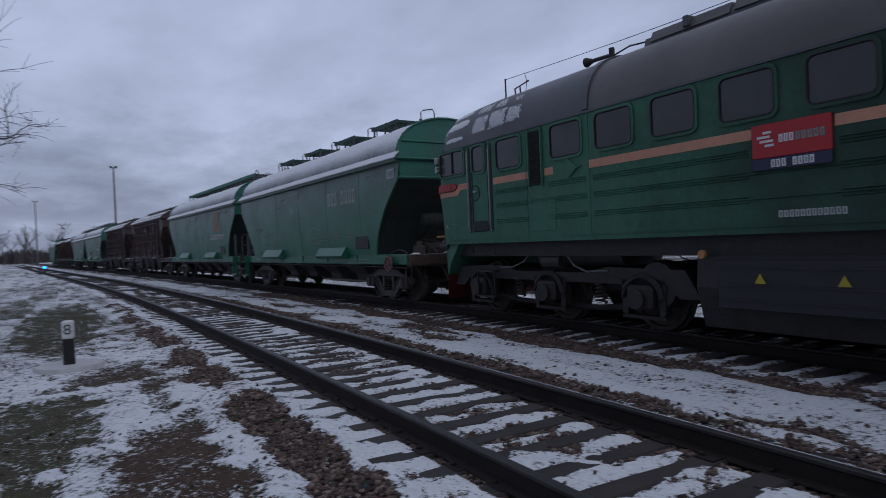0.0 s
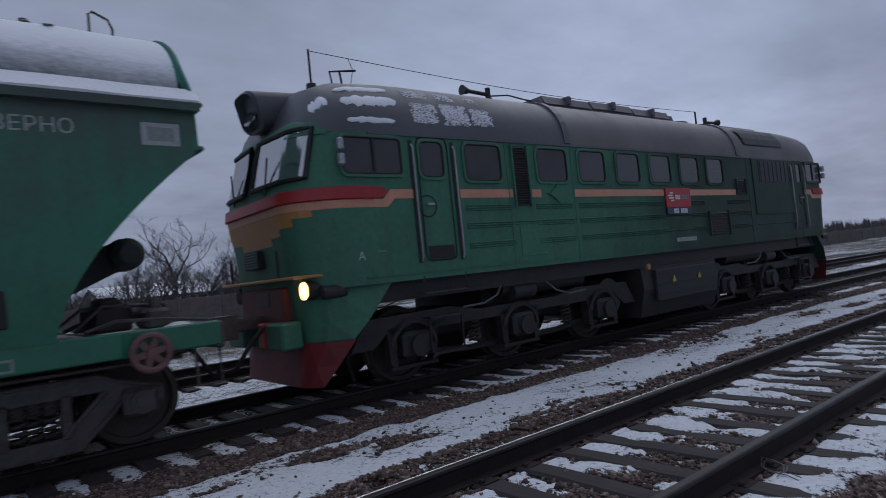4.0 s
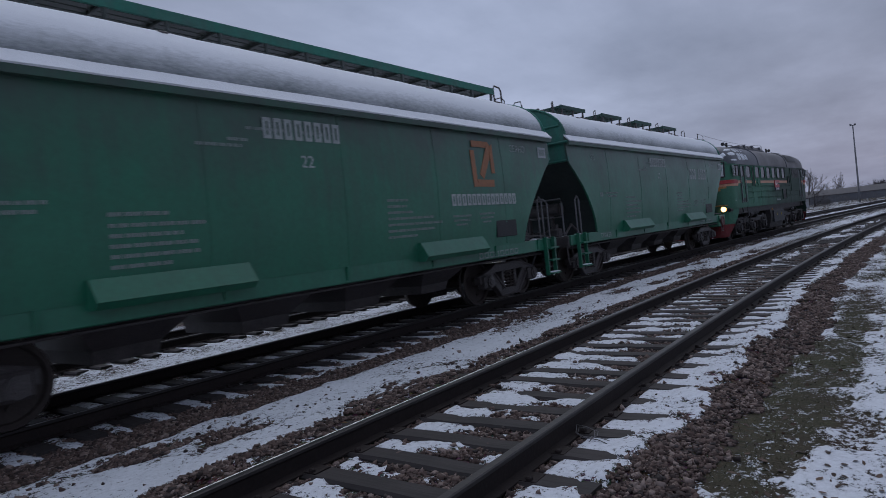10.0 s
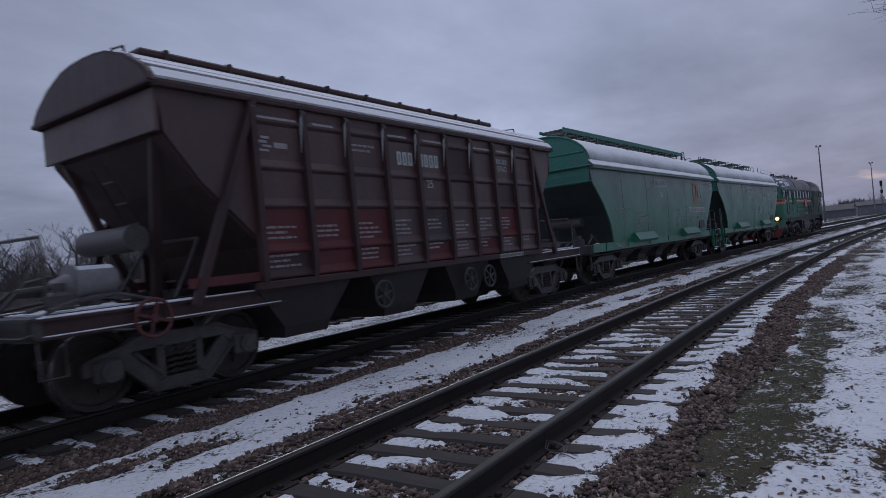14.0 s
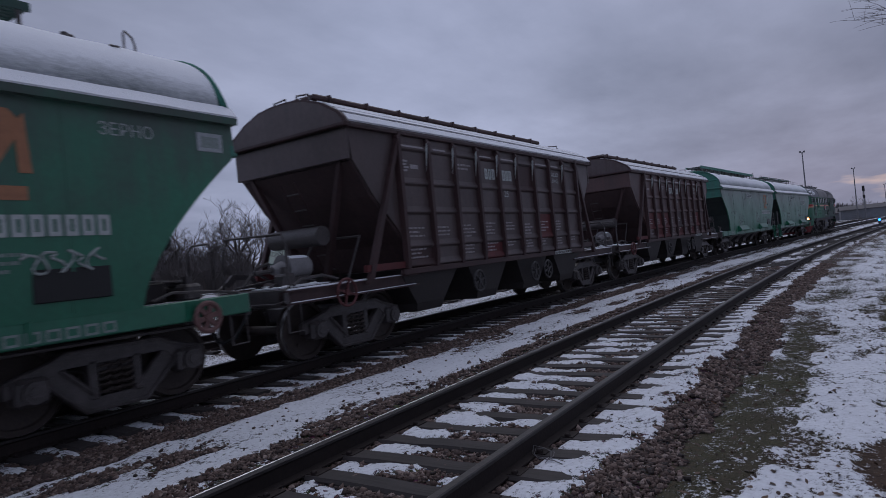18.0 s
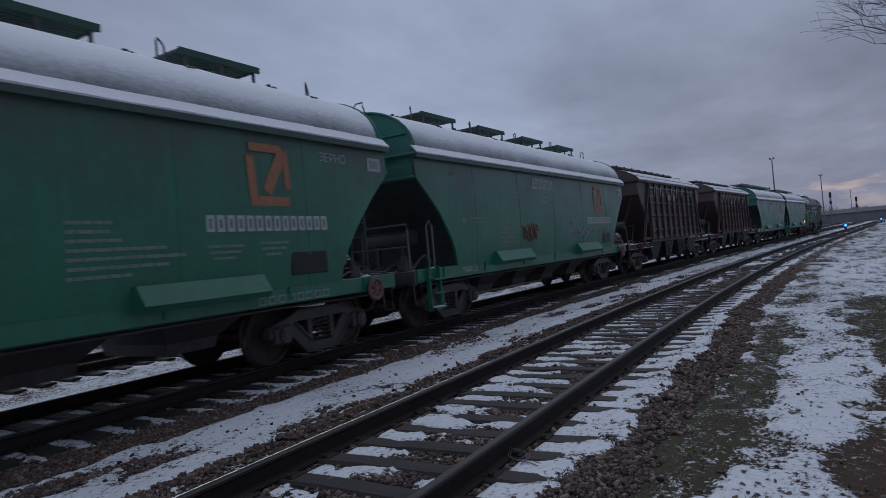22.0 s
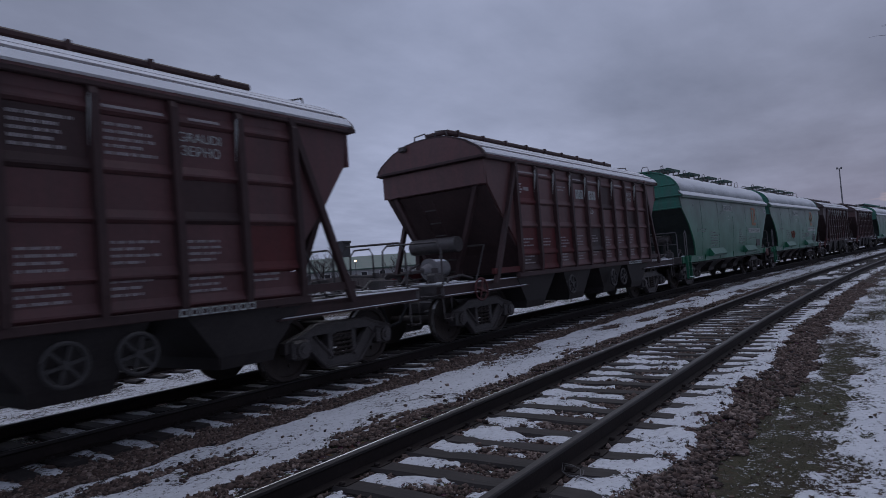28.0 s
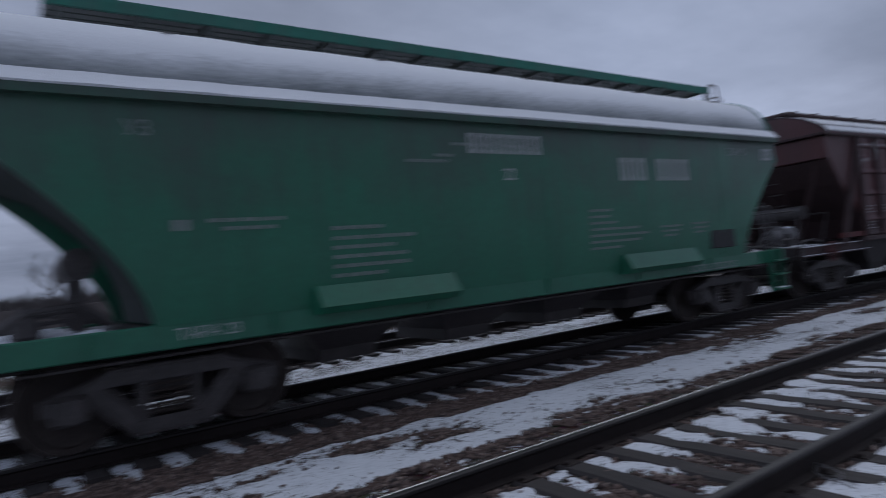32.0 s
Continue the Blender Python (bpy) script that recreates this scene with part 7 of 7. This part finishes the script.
    for e in (-1, 1):
        b = part("bogie", Geo().box(-3.0, 3.0, -0.68, 0.68, 0.52, 0.92, 0.04).box(-0.5, 0.5, -0.9, 0.9, 0.9, 1.17), UNDER_LOCO, w, at=Matrix.Translation((e * 4.3, 0, 0)))
        for s in (-1, 1):
            y0, y1 = sorted((s * 1.08, s * 1.22))
            g = Geo().prism([(-3.1, 0.55), (-2.85, 0.95), (-1.4, 0.98), (-0.9, 0.88), (0.9, 0.88), (1.4, 0.98), (2.85, 0.95), (3.1, 0.55), (2.75, 0.55), (2.55, 0.72), (-2.55, 0.72), (-2.75, 0.55)], "y", y0, y1)
            part("side_frame", g, UNDER_LOCO, b)
            for ax in (-2.1, 0.0, 2.1):
                box = Geo().box(ax - 0.24, ax + 0.24, *sorted((s * 1.06, s * 1.34)), 0.36, 0.72, 0.05)
                box.cyl((ax, s * 1.30, 0.525), (ax, s * 1.40, 0.525), 0.15, 16)
                part("axle_box", box, UNDER_LOCO, b)
                part("axle_guard", Geo().prism([(ax - 0.42, 0.80), (ax + 0.42, 0.80), (ax + 0.40, 0.30), (ax + 0.30, 0.25), (ax + 0.27, 0.72), (ax - 0.27, 0.72), (ax - 0.30, 0.25), (ax - 0.40, 0.30)], "y", y0, y1), UNDER_LOCO, b)
                part("axle_tie", Geo().box(ax - 0.40, ax + 0.40, y0, y1, 0.22, 0.27), UNDER_LOCO, b)
            for sx in (-0.92, 1.17):
                part("coil_spring", spring_geo(sx, s * 1.14, 0.40, 0.72, 0.085, 5), WHEEL, b)
            for ax in (-2.1, 0.0, 2.1):
                arc = [(ax + 0.36 * math.cos(a), s * 1.24, 0.50 + 0.36 * math.sin(a)) for a in np.linspace(0.1, math.pi - 0.1, 11)]
                part("axle_arch", Geo().tube(arc, 0.045, 6), UNDER_LOCO, b, smooth=True)
            part("equaliser", Geo().tube([(-2.1, s * 1.0, 0.40), (-1.0, s * 1.0, 0.30), (1.0, s * 1.0, 0.30), (2.1, s * 1.0, 0.40)], 0.05), UNDER_LOCO, b)
            part("brake_cylinder", Geo().cyl((-0.12, s * 1.18, 1.06), (0.36, s * 1.18, 1.06), 0.13, 16), UNDER_LOCO, b, smooth=True)
            part("sand_pipe", Geo().tube([(-2.9, s * 1.0, 0.9), (-2.95, s * 0.85, 0.4), (-2.85, s * 0.80, 0.12)], 0.025), UNDER_LOCO, b)
            part("cab_step", Geo().box(*sorted((e * 1.35, e * 1.95)), *sorted((s * 1.30, s * 1.46)), 0.86, 0.89).box(*sorted((e * 1.35, e * 1.95)), *sorted((s * 1.30, s * 1.46)), 0.36, 0.39).box(*sorted((e * 1.35, e * 1.37)), *sorted((s * 1.40, s * 1.43)), 0.36, 0.89).box(*sorted((e * 1.93, e * 1.95)), *sorted((s * 1.40, s * 1.43)), 0.36, 0.89), UNDER_LOCO, b)
            part("sill_step", Geo().tube([(e * 1.25, s * 1.46, 1.46), (e * 1.25, s * 1.47, 1.21), (e * 2.0, s * 1.47, 1.21), (e * 2.0, s * 1.46, 1.46)], 0.022, 6), UNDER_LOCO, b)
            part("air_pipe", Geo().tube([(-0.43, s * 1.30, 1.18), (-0.55, s * 1.34, 1.06), (-0.85, s * 1.36, 0.96), (-1.25, s * 1.34, 0.95)], 0.016), STEEL_DULL, b, "shiny bent air pipe", True)
            part("air_pipe", Geo().tube([(0.59, s * 1.30, 1.16), (0.78, s * 1.34, 1.0), (1.09, s * 1.36, 0.91), (1.54, s * 1.34, 0.93)], 0.016), STEEL_DULL, b, "shiny bent air pipe", True)
        for ax in (-2.1, 0.0, 2.1):
            part("wheelset", LOCO_WHEELS, None, b, at=Matrix.Translation((ax, 0, 0.525)))
    return w


loco = locomotive()
plain_green = green_hopper()
greens = [plain_green] + [copy_thing(plain_green, Matrix()) for _ in range(4)]
for g_ in (greens[0], greens[2], greens[3]):
    end_steps(g_, -1)
    brake_end(g_, 1)
    roof_patches(g_)
for g_ in (greens[1], greens[4]):
    end_steps(g_, 1)
    roof_walkway(g_)
owner_blocks(greens[0], 2.50)
owner_blocks(greens[4], 1.75)
for g_ in (greens[1], greens[2], greens[3]):
    arrow_emblem(g_)
graffiti(greens[2])
greens[0]["label"] = "green grain hopper wagon with short roof platforms and snow"
greens[1]["label"] = "green grain hopper wagon, long roof walkway, orange arrow emblem"
greens[2]["label"] = "green grain hopper wagon with orange arrow emblem and pale scrawled graffiti"
greens[3]["label"] = "green grain hopper wagon with orange arrow emblem and short roof platforms"
greens[4]["label"] = "green grain hopper wagon with a long snowy roof walkway"
browns = [ribbed_hopper({(0, 1), (1, 0), (1, 1), (2, 0), (2, 1), (4, 0), (6, 0), (7, 1)}, "oxide-brown ribbed hopper wagon with reddish patched panels and snowy roof", 5.48, BROWN_MID),
          ribbed_hopper({(3, 0), (6, 1)}, "very dark brown ribbed hopper wagon with faded stencils and snowy roof", 5.40, BROWN_BLACK),
          ribbed_hopper({(0, 1), (1, 1), (2, 1), (1, 0), (0, 3)}, "oxide-brown ribbed hopper wagon with reddish stencilled panels below a snowy roof"),
          ribbed_hopper({(8, 1)}, "oxide-brown ribbed hopper wagon with pale cargo stencils and snowy roof", 5.52, BROWN_DEEP)]


# ---- trackside ----
def kilometre_post(x, y):
    w = thing("marker_post", "short white and black marker post on a round snowy base", "marker post")
    part("base", Geo().cyl((0, 0, -0.06), (0, 0, 0.03), 0.50, 28, 0.46), plain("pale_concrete", (0.45, 0.45, 0.46), 0.2, 8, 0.8), w, smooth=True)
    part("post", Geo().box(-0.06, 0.06, -0.075, 0.075, 0.02, 0.42, 0.01), BLACK, w)
    top = part("head", Geo().box(-0.065, 0.065, -0.08, 0.08, 0.42, 0.70, 0.02), WHITE, w)
    lettering("8", 0.22, top, pose(0.067, 0, 0.56, 90, 0, 90), BLACK)
    w.matrix_basis = pose(x, y, 0, 0, 0, -8)


kilometre_post(-12.11, -0.33)


def loose_wire(x, y):
    w = thing("wire_loop", "thin loop of loose wire lying against the rail", "wire")
    pts = [(0.0, 0.0, 0.02), (0.10, -0.10, 0.05), (0.22, -0.13, 0.08), (0.34, -0.06, 0.10), (0.42, 0.06, 0.12), (0.30, 0.10, 0.05), (0.16, 0.05, 0.03), (0.05, -0.12, 0.02), (-0.10, -0.20, 0.01)]
    part("strand", Geo().tube(pts, 0.006, 5), STEEL_DULL, w, smooth=True)
    part("strand", Geo().tube([(a * 0.8 + 0.05, b * 1.1 - 0.03, c * 0.7 + 0.01) for a, b, c in pts[::-1]], 0.005, 5), STEEL_DULL, w, smooth=True)
    w.matrix_basis = pose(x, y, 0.0, 0, 0, 35) @ Matrix.Scale(0.6, 4)


loose_wire(4.55, 2.10)


def light_mast(x, y, h):
    w = thing("light_mast", "tall grey floodlight mast beside the railway yard", "light mast", "yard light masts")
    part("pole", Geo().cyl((0, 0, -0.5), (0, 0, h), 0.20, 12, 0.10), MAST, w, smooth=True)
    part("crosshead", Geo().box(-0.10, 0.10, -0.50, 0.50, h - 0.08, h + 0.04), MAST, w)
    for s in (-0.36, 0.36):
        part("floodlight", Geo().box(-0.28, 0.12, s - 0.18, s + 0.18, h + 0.04, h + 0.30, 0.05), MAST, w)
    w.matrix_basis = pose(x, y, 0)


for px_, py_, h_ in ((150, 5.4, 15.3), (223, -4.6, 15.0), (-110, 4.8, 15.2), (-176, -8.9, 15.0), (360, -19, 14)):
    light_mast(px_, py_, h_)


def dwarf_signal(x, y, lit, turn):
    w = thing("dwarf_signal", "low railway signal with a glowing blue lamp", "signal", "blue shunting signals")
    part("post", Geo().cyl((0, 0, -0.1), (0, 0, 0.35), 0.06, 10), UNDER, w)
    head = part("housing", Geo().box(-0.16, 0.16, -0.16, 0.16, 0.3, 0.95, 0.04), UNDER, w)
    part("lens", Geo().cyl((0.16, 0, 0.72), (0.175, 0, 0.72), 0.13, 18), LAMP_BLUE, head, "glowing blue lens")
    w.matrix_basis = pose(x, y, 0, 0, 0, turn)


dwarf_signal(-80, -3.5, True, 4)
dwarf_signal(89, -3.85, True, 178)
dwarf_signal(150, -12.5, True, 176)


def tall_signal(x, y, h):
    w = thing("railway_signal", "railway signal mast with dark lamp housings", "signal", "yard signals")
    part("mast", Geo().cyl((0, 0, -0.3), (0, 0, h), 0.09, 10), MAST, w)
    for z, n in ((h - 0.2, 2), (h - 2.0, 1)):
        hd = part("lamp_housing", Geo().box(-0.15, 0.15, -0.22, 0.22, z - 0.42 * n, z + 0.22, 0.06), BLACK, w)
        for k in range(n + 1):
            part("visor", Geo().cyl((-0.15, 0, z - 0.38 * k), (-0.34, 0, z - 0.38 * k), 0.10, 12), BLACK, hd)
    part("ladder", Geo().box(0.12, 0.16, -0.2, -0.16, 0, h - 1).box(0.12, 0.16, 0.16, 0.2, 0, h - 1), MAST, w)
    w.matrix_basis = pose(x, y, 0)


tall_signal(175, -10.2, 6.2)
tall_signal(150, -4.4, 7.0)


# ---- bare trees ----
def bare_tree(seed, h, spread=1.0, droop=0.0, depth=5, split=3, girth=0.020, name="bare_tree", label="leafless tree with fine dark twigs behind the tracks"):
    r = random.Random(seed)
    wood, twigs = Geo(), Geo()

    def limb(g, p, d, length, rad, n, seg=3):
        pts = [p]
        for i in range(seg):
            d = (d + Vector((r.uniform(-1, 1), r.uniform(-1, 1), r.uniform(-0.4, 0.9))) * 0.16 - Vector((0, 0, droop * (5 - n) * 0.05))).normalized()
            pts.append(pts[-1] + d * length / seg)
        v, f = [], []
        for i, q in enumerate(pts):
            rr = rad * (1 - 0.45 * i / seg)
            s = d.orthogonal().normalized()
            t = d.cross(s)
            v += [q + (s * math.cos(2.094 * k) + t * math.sin(2.094 * k)) * rr for k in range(3)]
        for i in range(seg):
            f += [(i * 3 + k, i * 3 + (k + 1) % 3, i * 3 + 3 + (k + 1) % 3, i * 3 + 3 + k) for k in range(3)]
        g.add(v, f)
        return pts, d

    def grow(p, d, length, rad, n):
        pts, d2 = limb(wood if n >= depth - 1 else twigs, p, d, length, rad, n)
        if n == 0:
            return
        for k in range(split if n > 1 else split + 2):
            at_ = pts[r.randint(1, 3)] if k else pts[-1]
            side = Vector((r.uniform(-1, 1), r.uniform(-1, 1), r.uniform(-0.15, 0.7))).normalized()
            nd = (d2 * 0.75 + side * 0.85 * spread).normalized()
            grow(at_, nd, length * r.uniform(0.58, 0.78), rad * 0.55, n - 1)

    w = thing(name, label, "tree", "bare trees")
    grow(Vector((0, 0, -0.3)), Vector((r.uniform(-0.1, 0.1), r.uniform(-0.1, 0.1), 1)), h * 0.30, h * girth, depth)
    part("trunk", wood, BARK, w)
    part("crown", twigs, TWIG, w)
    return w


r_ = random.Random(77)
trees = [bare_tree(k, h, sp) for k, (h, sp) in enumerate(((8.0, 1.15), (7.0, 0.9), (9.5, 1.2), (6.0, 1.3), (8.5, 0.7)))]
spots = []
for b, d, s in ((-33.4, 58, 1.0), (-31.0, 66, 0.8), (-28.5, 70, 0.75), (6.1, 50, 1.15), (9.9, 52, 0.9), (8.0, 56, 1.1), (-19.8, 60, 0.9), (-17.0, 60, 0.9), (-14.5, 70, 0.6)):
    spots.append((b, d, s))
for k in range(48):
    spots.append((r_.uniform(-62, 30), r_.uniform(62, 95), r_.uniform(0.45, 0.75)))
for k in range(60):
    spots.append((r_.uniform(-38, -8), r_.uniform(50, 64), r_.uniform(0.40, 0.62)))
for k in range(34):
    spots.append((r_.uniform(-41, -26), r_.uniform(54, 70), r_.uniform(0.60, 0.80)))
for k in range(10):
    spots.append((r_.uniform(-85.2, -82.8), r_.uniform(150, 185), r_.uniform(0.6, 0.95)))
for k in range(14):
    spots.append((r_.uniform(-92, -85), r_.uniform(260, 330), r_.uniform(0.7, 1.1)))
for k in range(16):
    spots.append((r_.uniform(86, 96), r_.uniform(190, 250), r_.uniform(0.9, 1.3)))
for i, (b, d, s) in enumerate(spots):
    a = radians(b)
    m = pose(-math.sin(a) * d, math.cos(a) * d, -0.3, 0, 0, r_.uniform(0, 360))
    t_ = trees[i % 5] if i < 5 else copy_thing(trees[i % 5], m)
    t_.matrix_basis = m
    s *= 1.5
    t_.scale = (s, s, s * r_.uniform(0.9, 1.1))
    t_["label"] = "leafless tree with fine dark twigs beyond the fence" if d < 100 else "distant leafless tree on the horizon"

near_tree = bare_tree(41, 11.0, 1.0, 0.6, 5, 3, 0.011, "roadside_tree", "leafless tree beside the track, branches reaching overhead")
near_tree.matrix_basis = pose(-17.8, -4.1, 0, 0, 0, 40)
birch = bare_tree(43, 14.5, 0.9, 0.6, 5, 4, 0.007, "birch_tree", "leafless birch with thin drooping twigs beside the track")
birch.matrix_basis = pose(17.9, -4.3, 0, 0, 0, 120)


# ---- fence, sheds and houses beyond the yard ----
def panel_fence():
    w = thing("panel_fence", "long grey concrete panel fence beyond the tracks", "fence", kind="structure")
    board = Geo().box(-1.45, 1.45, -0.06, 0.06, -0.4, 1.75, 0.02).mesh("panel", FENCE)
    post = Geo().box(-0.10, 0.10, -0.12, 0.12, -0.4, 1.9, 0.02).mesh("post", FENCE)
    for k in range(58):
        x = -48 + 3.0 * k
        y = 44 - 0.0012 * (x - 15) ** 2
        for me, dx in ((board, 0), (post, 1.5)):
            ob = new(me.name, me)
            ob.parent, ob.matrix_basis = w, pose(x + dx, y, -0.15, 0, 0, math.degrees(-0.0024 * (x - 15)))


panel_fence()


def house(x, y, turn, L, W_, H_, rise, wall, roof, label, category="house", windows=4, name="house", snow_top=True):
    w = thing(name, label, category)
    part("wall", Geo().prism([(-W_ / 2, -0.6), (W_ / 2, -0.6), (W_ / 2, H_), (0, H_ + rise * 0.97), (-W_ / 2, H_)], "x", -L / 2, L / 2), wall, w)
    for s in (-1, 1):
        part("roof", Geo().prism([(0, H_ + rise), (s * (W_ / 2 + 0.4), H_ - 0.25), (s * (W_ / 2 + 0.4), H_ - 0.05), (0, H_ + rise + 0.22)], "x", -L / 2 - 0.3, L / 2 + 0.3), roof, w)
        if snow_top:
            part("roof_snow", Geo().prism([(0, H_ + rise + 0.23), (s * (W_ / 2 + 0.38), H_ - 0.04), (s * (W_ / 2 + 0.38), H_ + 0.02), (0, H_ + rise + 0.30)], "x", -L / 2 - 0.28, L / 2 + 0.28), SNOW, w)
        for k in range(windows):
            xx = -L / 2 + L * (k + 0.5) / windows
            fr = part("window", Geo().box(xx - 0.55, xx + 0.55, *sorted((s * W_ / 2, s * (W_ / 2 + 0.05))), H_ * 0.40, H_ * 0.40 + 1.2), WHITE, w)
            part("pane", Geo().box(xx - 0.46, xx + 0.46, *sorted((s * (W_ / 2 + 0.05), s * (W_ / 2 + 0.06))), H_ * 0.40 + 0.08, H_ * 0.40 + 1.12), GLASS, fr)
    w.matrix_basis = pose(x, y, -0.2, 0, 0, turn)
    return w


def polar(b, d):
    return -math.sin(radians(b)) * d, math.cos(radians(b)) * d


def thicket(b0, b1, d0, d1, h, count, seed):
    """Dense bushes: fans of thin bent stems."""
    r = random.Random(seed)
    g = Geo()
    for k in range(count):
        x, y = polar(r.uniform(b0, b1), r.uniform(d0, d1))
        tall = h * r.uniform(0.6, 1.15)
        for j in range(46):
            a, lean = r.uniform(0, 6.283), r.uniform(0.03, 0.42)
            px, py, pz = x + r.uniform(-0.5, 0.5), y + r.uniform(-0.5, 0.5), -0.5
            top = tall * r.uniform(0.55, 1.0)
            wd = r.uniform(0.012, 0.030)
            mx, my, mz = px + math.cos(a) * lean * top * 0.4, py + math.sin(a) * lean * top * 0.4, top * 0.55
            qx, qy = px + math.cos(a + r.uniform(-0.5, 0.5)) * lean * top, py + math.sin(a) * lean * top
            g.add([(px - wd, py, pz), (px + wd, py, pz), (mx - wd, my, mz), (mx + wd, my, mz), (qx, qy, top)], [(0, 1, 3, 2), (2, 3, 4)])
            for i in range(3):
                b, sx = r.uniform(0, 6.283), r.uniform(0.3, 0.95)
                ox, oy, oz = px + (qx - px) * sx, py + (qy - py) * sx, top * sx
                ln = top * r.uniform(0.12, 0.3)
                g.add([(ox - 0.012, oy, oz), (ox + 0.012, oy, oz), (ox + math.cos(b) * ln * 0.6, oy + math.sin(b) * ln * 0.6, oz + ln)], [(0, 1, 2)])
    tagged(new("thicket", g.mesh("thicket", TWIG)), "dense leafless bushes beyond the fence", "bushes", kind="stuff")


house(*polar(23.5, 78), -8, 12, 7, 3.5, 1.7, WALL, ROOF_DARK, "low pale house with a dark snowy roof behind the fence")
house(*polar(-15, 85), 6, 13, 7, 2.4, 1.3, WALL, ROOF_DARK, "low pale shed with a snowy roof among the trees", "shed", name="shed")
house(*polar(-30.5, 82), 12, 16, 8, 2.2, 0.7, SHED, ROOF_DARK, "low pale building half hidden by bare trees", "building", name="building")
depot = house(*polar(-48.5, 112), -44, 24, 16, 2.9, 2.0, WALL, ROOF_GREEN, "long depot with a dull green roof behind the yard", "depot", 8, "depot", False)
tower = thing("chimney_tower", "short dark brick tower rising behind the depot roof", "chimney")
part("shaft", Geo().box(-1.0, 1.0, -1.0, 1.0, -0.5, 8.0, 0.08), ROOF_DARK, tower)
part("cap", Geo().box(-1.2, 1.2, -1.2, 1.2, 8.0, 8.5, 0.1), ROOF_DARK, tower)
tower.matrix_basis = pose(*polar(-46.3, 125), 0)
lamp_ = thing("street_lamp", "small warm yard lamp glowing on a thin pole", "lamp")
part("pole", Geo().cyl((0, 0, -0.2), (0, 0, 3.8), 0.06, 8), MAST, lamp_)
part("bulb", Geo().box(-0.14, 0.14, -0.14, 0.14, 3.7, 3.95, 0.05), LAMP_DIM, lamp_)
lamp_.matrix_basis = pose(*polar(-47.3, 97), 0)
house(*polar(-87.2, 255), -84, 34, 14, 2.6, 1.6, SHED, ROOF_DARK, "wide warehouse with a dark roof far down the line", "warehouse", 0, "warehouse", False)
thicket(-91.3, -83.5, 140, 190, 2.7, 170, 7)
house(*polar(-93.2, 235), -88, 26, 14, 3.2, 1.0, SHED, ROOF_DARK, "pale flat shed far down the line", "shed", 0, "shed", False)
house(*polar(-84.3, 150), -80, 1.6, 1.4, 2.2, 0.2, WALL, ROOF_DARK, "small white relay hut beside the far track", "hut", 0, "relay_hut", False)


def tree_line(b0, b1, d, h, seed, name="distant_woods"):
    """Far woods: many upright ragged twig tufts as one mass."""
    r = random.Random(seed)
    g = Geo()
    for k in range(2600):
        b, dd = r.uniform(b0, b1), d * r.uniform(0.95, 1.1)
        x, y = polar(b, dd)
        hh = h * (0.55 + 0.45 * noise.noise(Vector((b * 0.35, seed, 0)))) * r.uniform(0.55, 1.1)
        wd = r.uniform(0.25, 0.9) * h * 0.12
        g.add([(x - wd, y - wd, -1), (x + wd, y + wd, -1), (x + r.uniform(-1, 1) * wd, y + r.uniform(-1, 1) * wd, hh)], [(0, 1, 2)])
        g.add([(x + wd, y - wd, -1), (x - wd, y + wd, -1), (x + r.uniform(-1, 1) * wd, y + r.uniform(-1, 1) * wd, hh)], [(0, 1, 2)])
    tagged(new(name, g.mesh(name, TWIG)), "far leafless woods along the horizon", "woods", kind="stuff")


thicket(-34, -21, 48, 66, 3.4, 80, 5)
thicket(-21, -9, 52, 66, 2.4, 34, 12)
thicket(-9, 19, 48, 66, 2.8, 80, 8)
thicket(-40.5, -30, 52, 68, 4.4, 70, 6)
tree_line(-84, -20, 210, 7.5, 1)
tree_line(-104, -84, 420, 11, 2)
tree_line(80, 112, 320, 11, 3)
tree_line(-20, 80, 190, 8.0, 4)


# ---- the train's run ----
def run(t):
    """Distance travelled along the line by the first wagon's leading edge."""
    return -14.524 + 4.18617 * t + 0.0118505 * t * t + 2.3647e-06 * t ** 3


def on_track(t, offset, half):
    s = run(t) + offset
    a, b = train_line.at(s - half), train_line.at(s + half)
    return pose((a[0] + b[0]) / 2, (a[1] + b[1]) / 2, RAIL_Z, 0, 0, math.degrees(math.atan2(b[1] - a[1], b[0] - a[0])))


def motions():
    train = [(loco, 9.30, 4.3, 0.525)]
    for k, w in enumerate((greens[0], greens[1], browns[0], browns[1], greens[2], greens[3], browns[2], browns[3], greens[4])):
        train.append((w, -6.835 - 14.72 * k - (0.20 if k == 8 else 0.0), 5.25, 0.475))
    for w, offset, half, radius in train:
        walk(w, [(t, on_track(t, offset, half)) for t in range(33)])
        for ob in w.children_recursive:
            if ob.name.startswith("wheelset"):
                home = ob.matrix_basis.translation.copy()
                rows = []
                for k in range(241):
                    t = k * 4 / 30
                    rows.append((t, Matrix.Translation(home) @ Matrix.Rotation(run(t) / radius, 4, "Y")))
                walk(ob, rows)


motions()
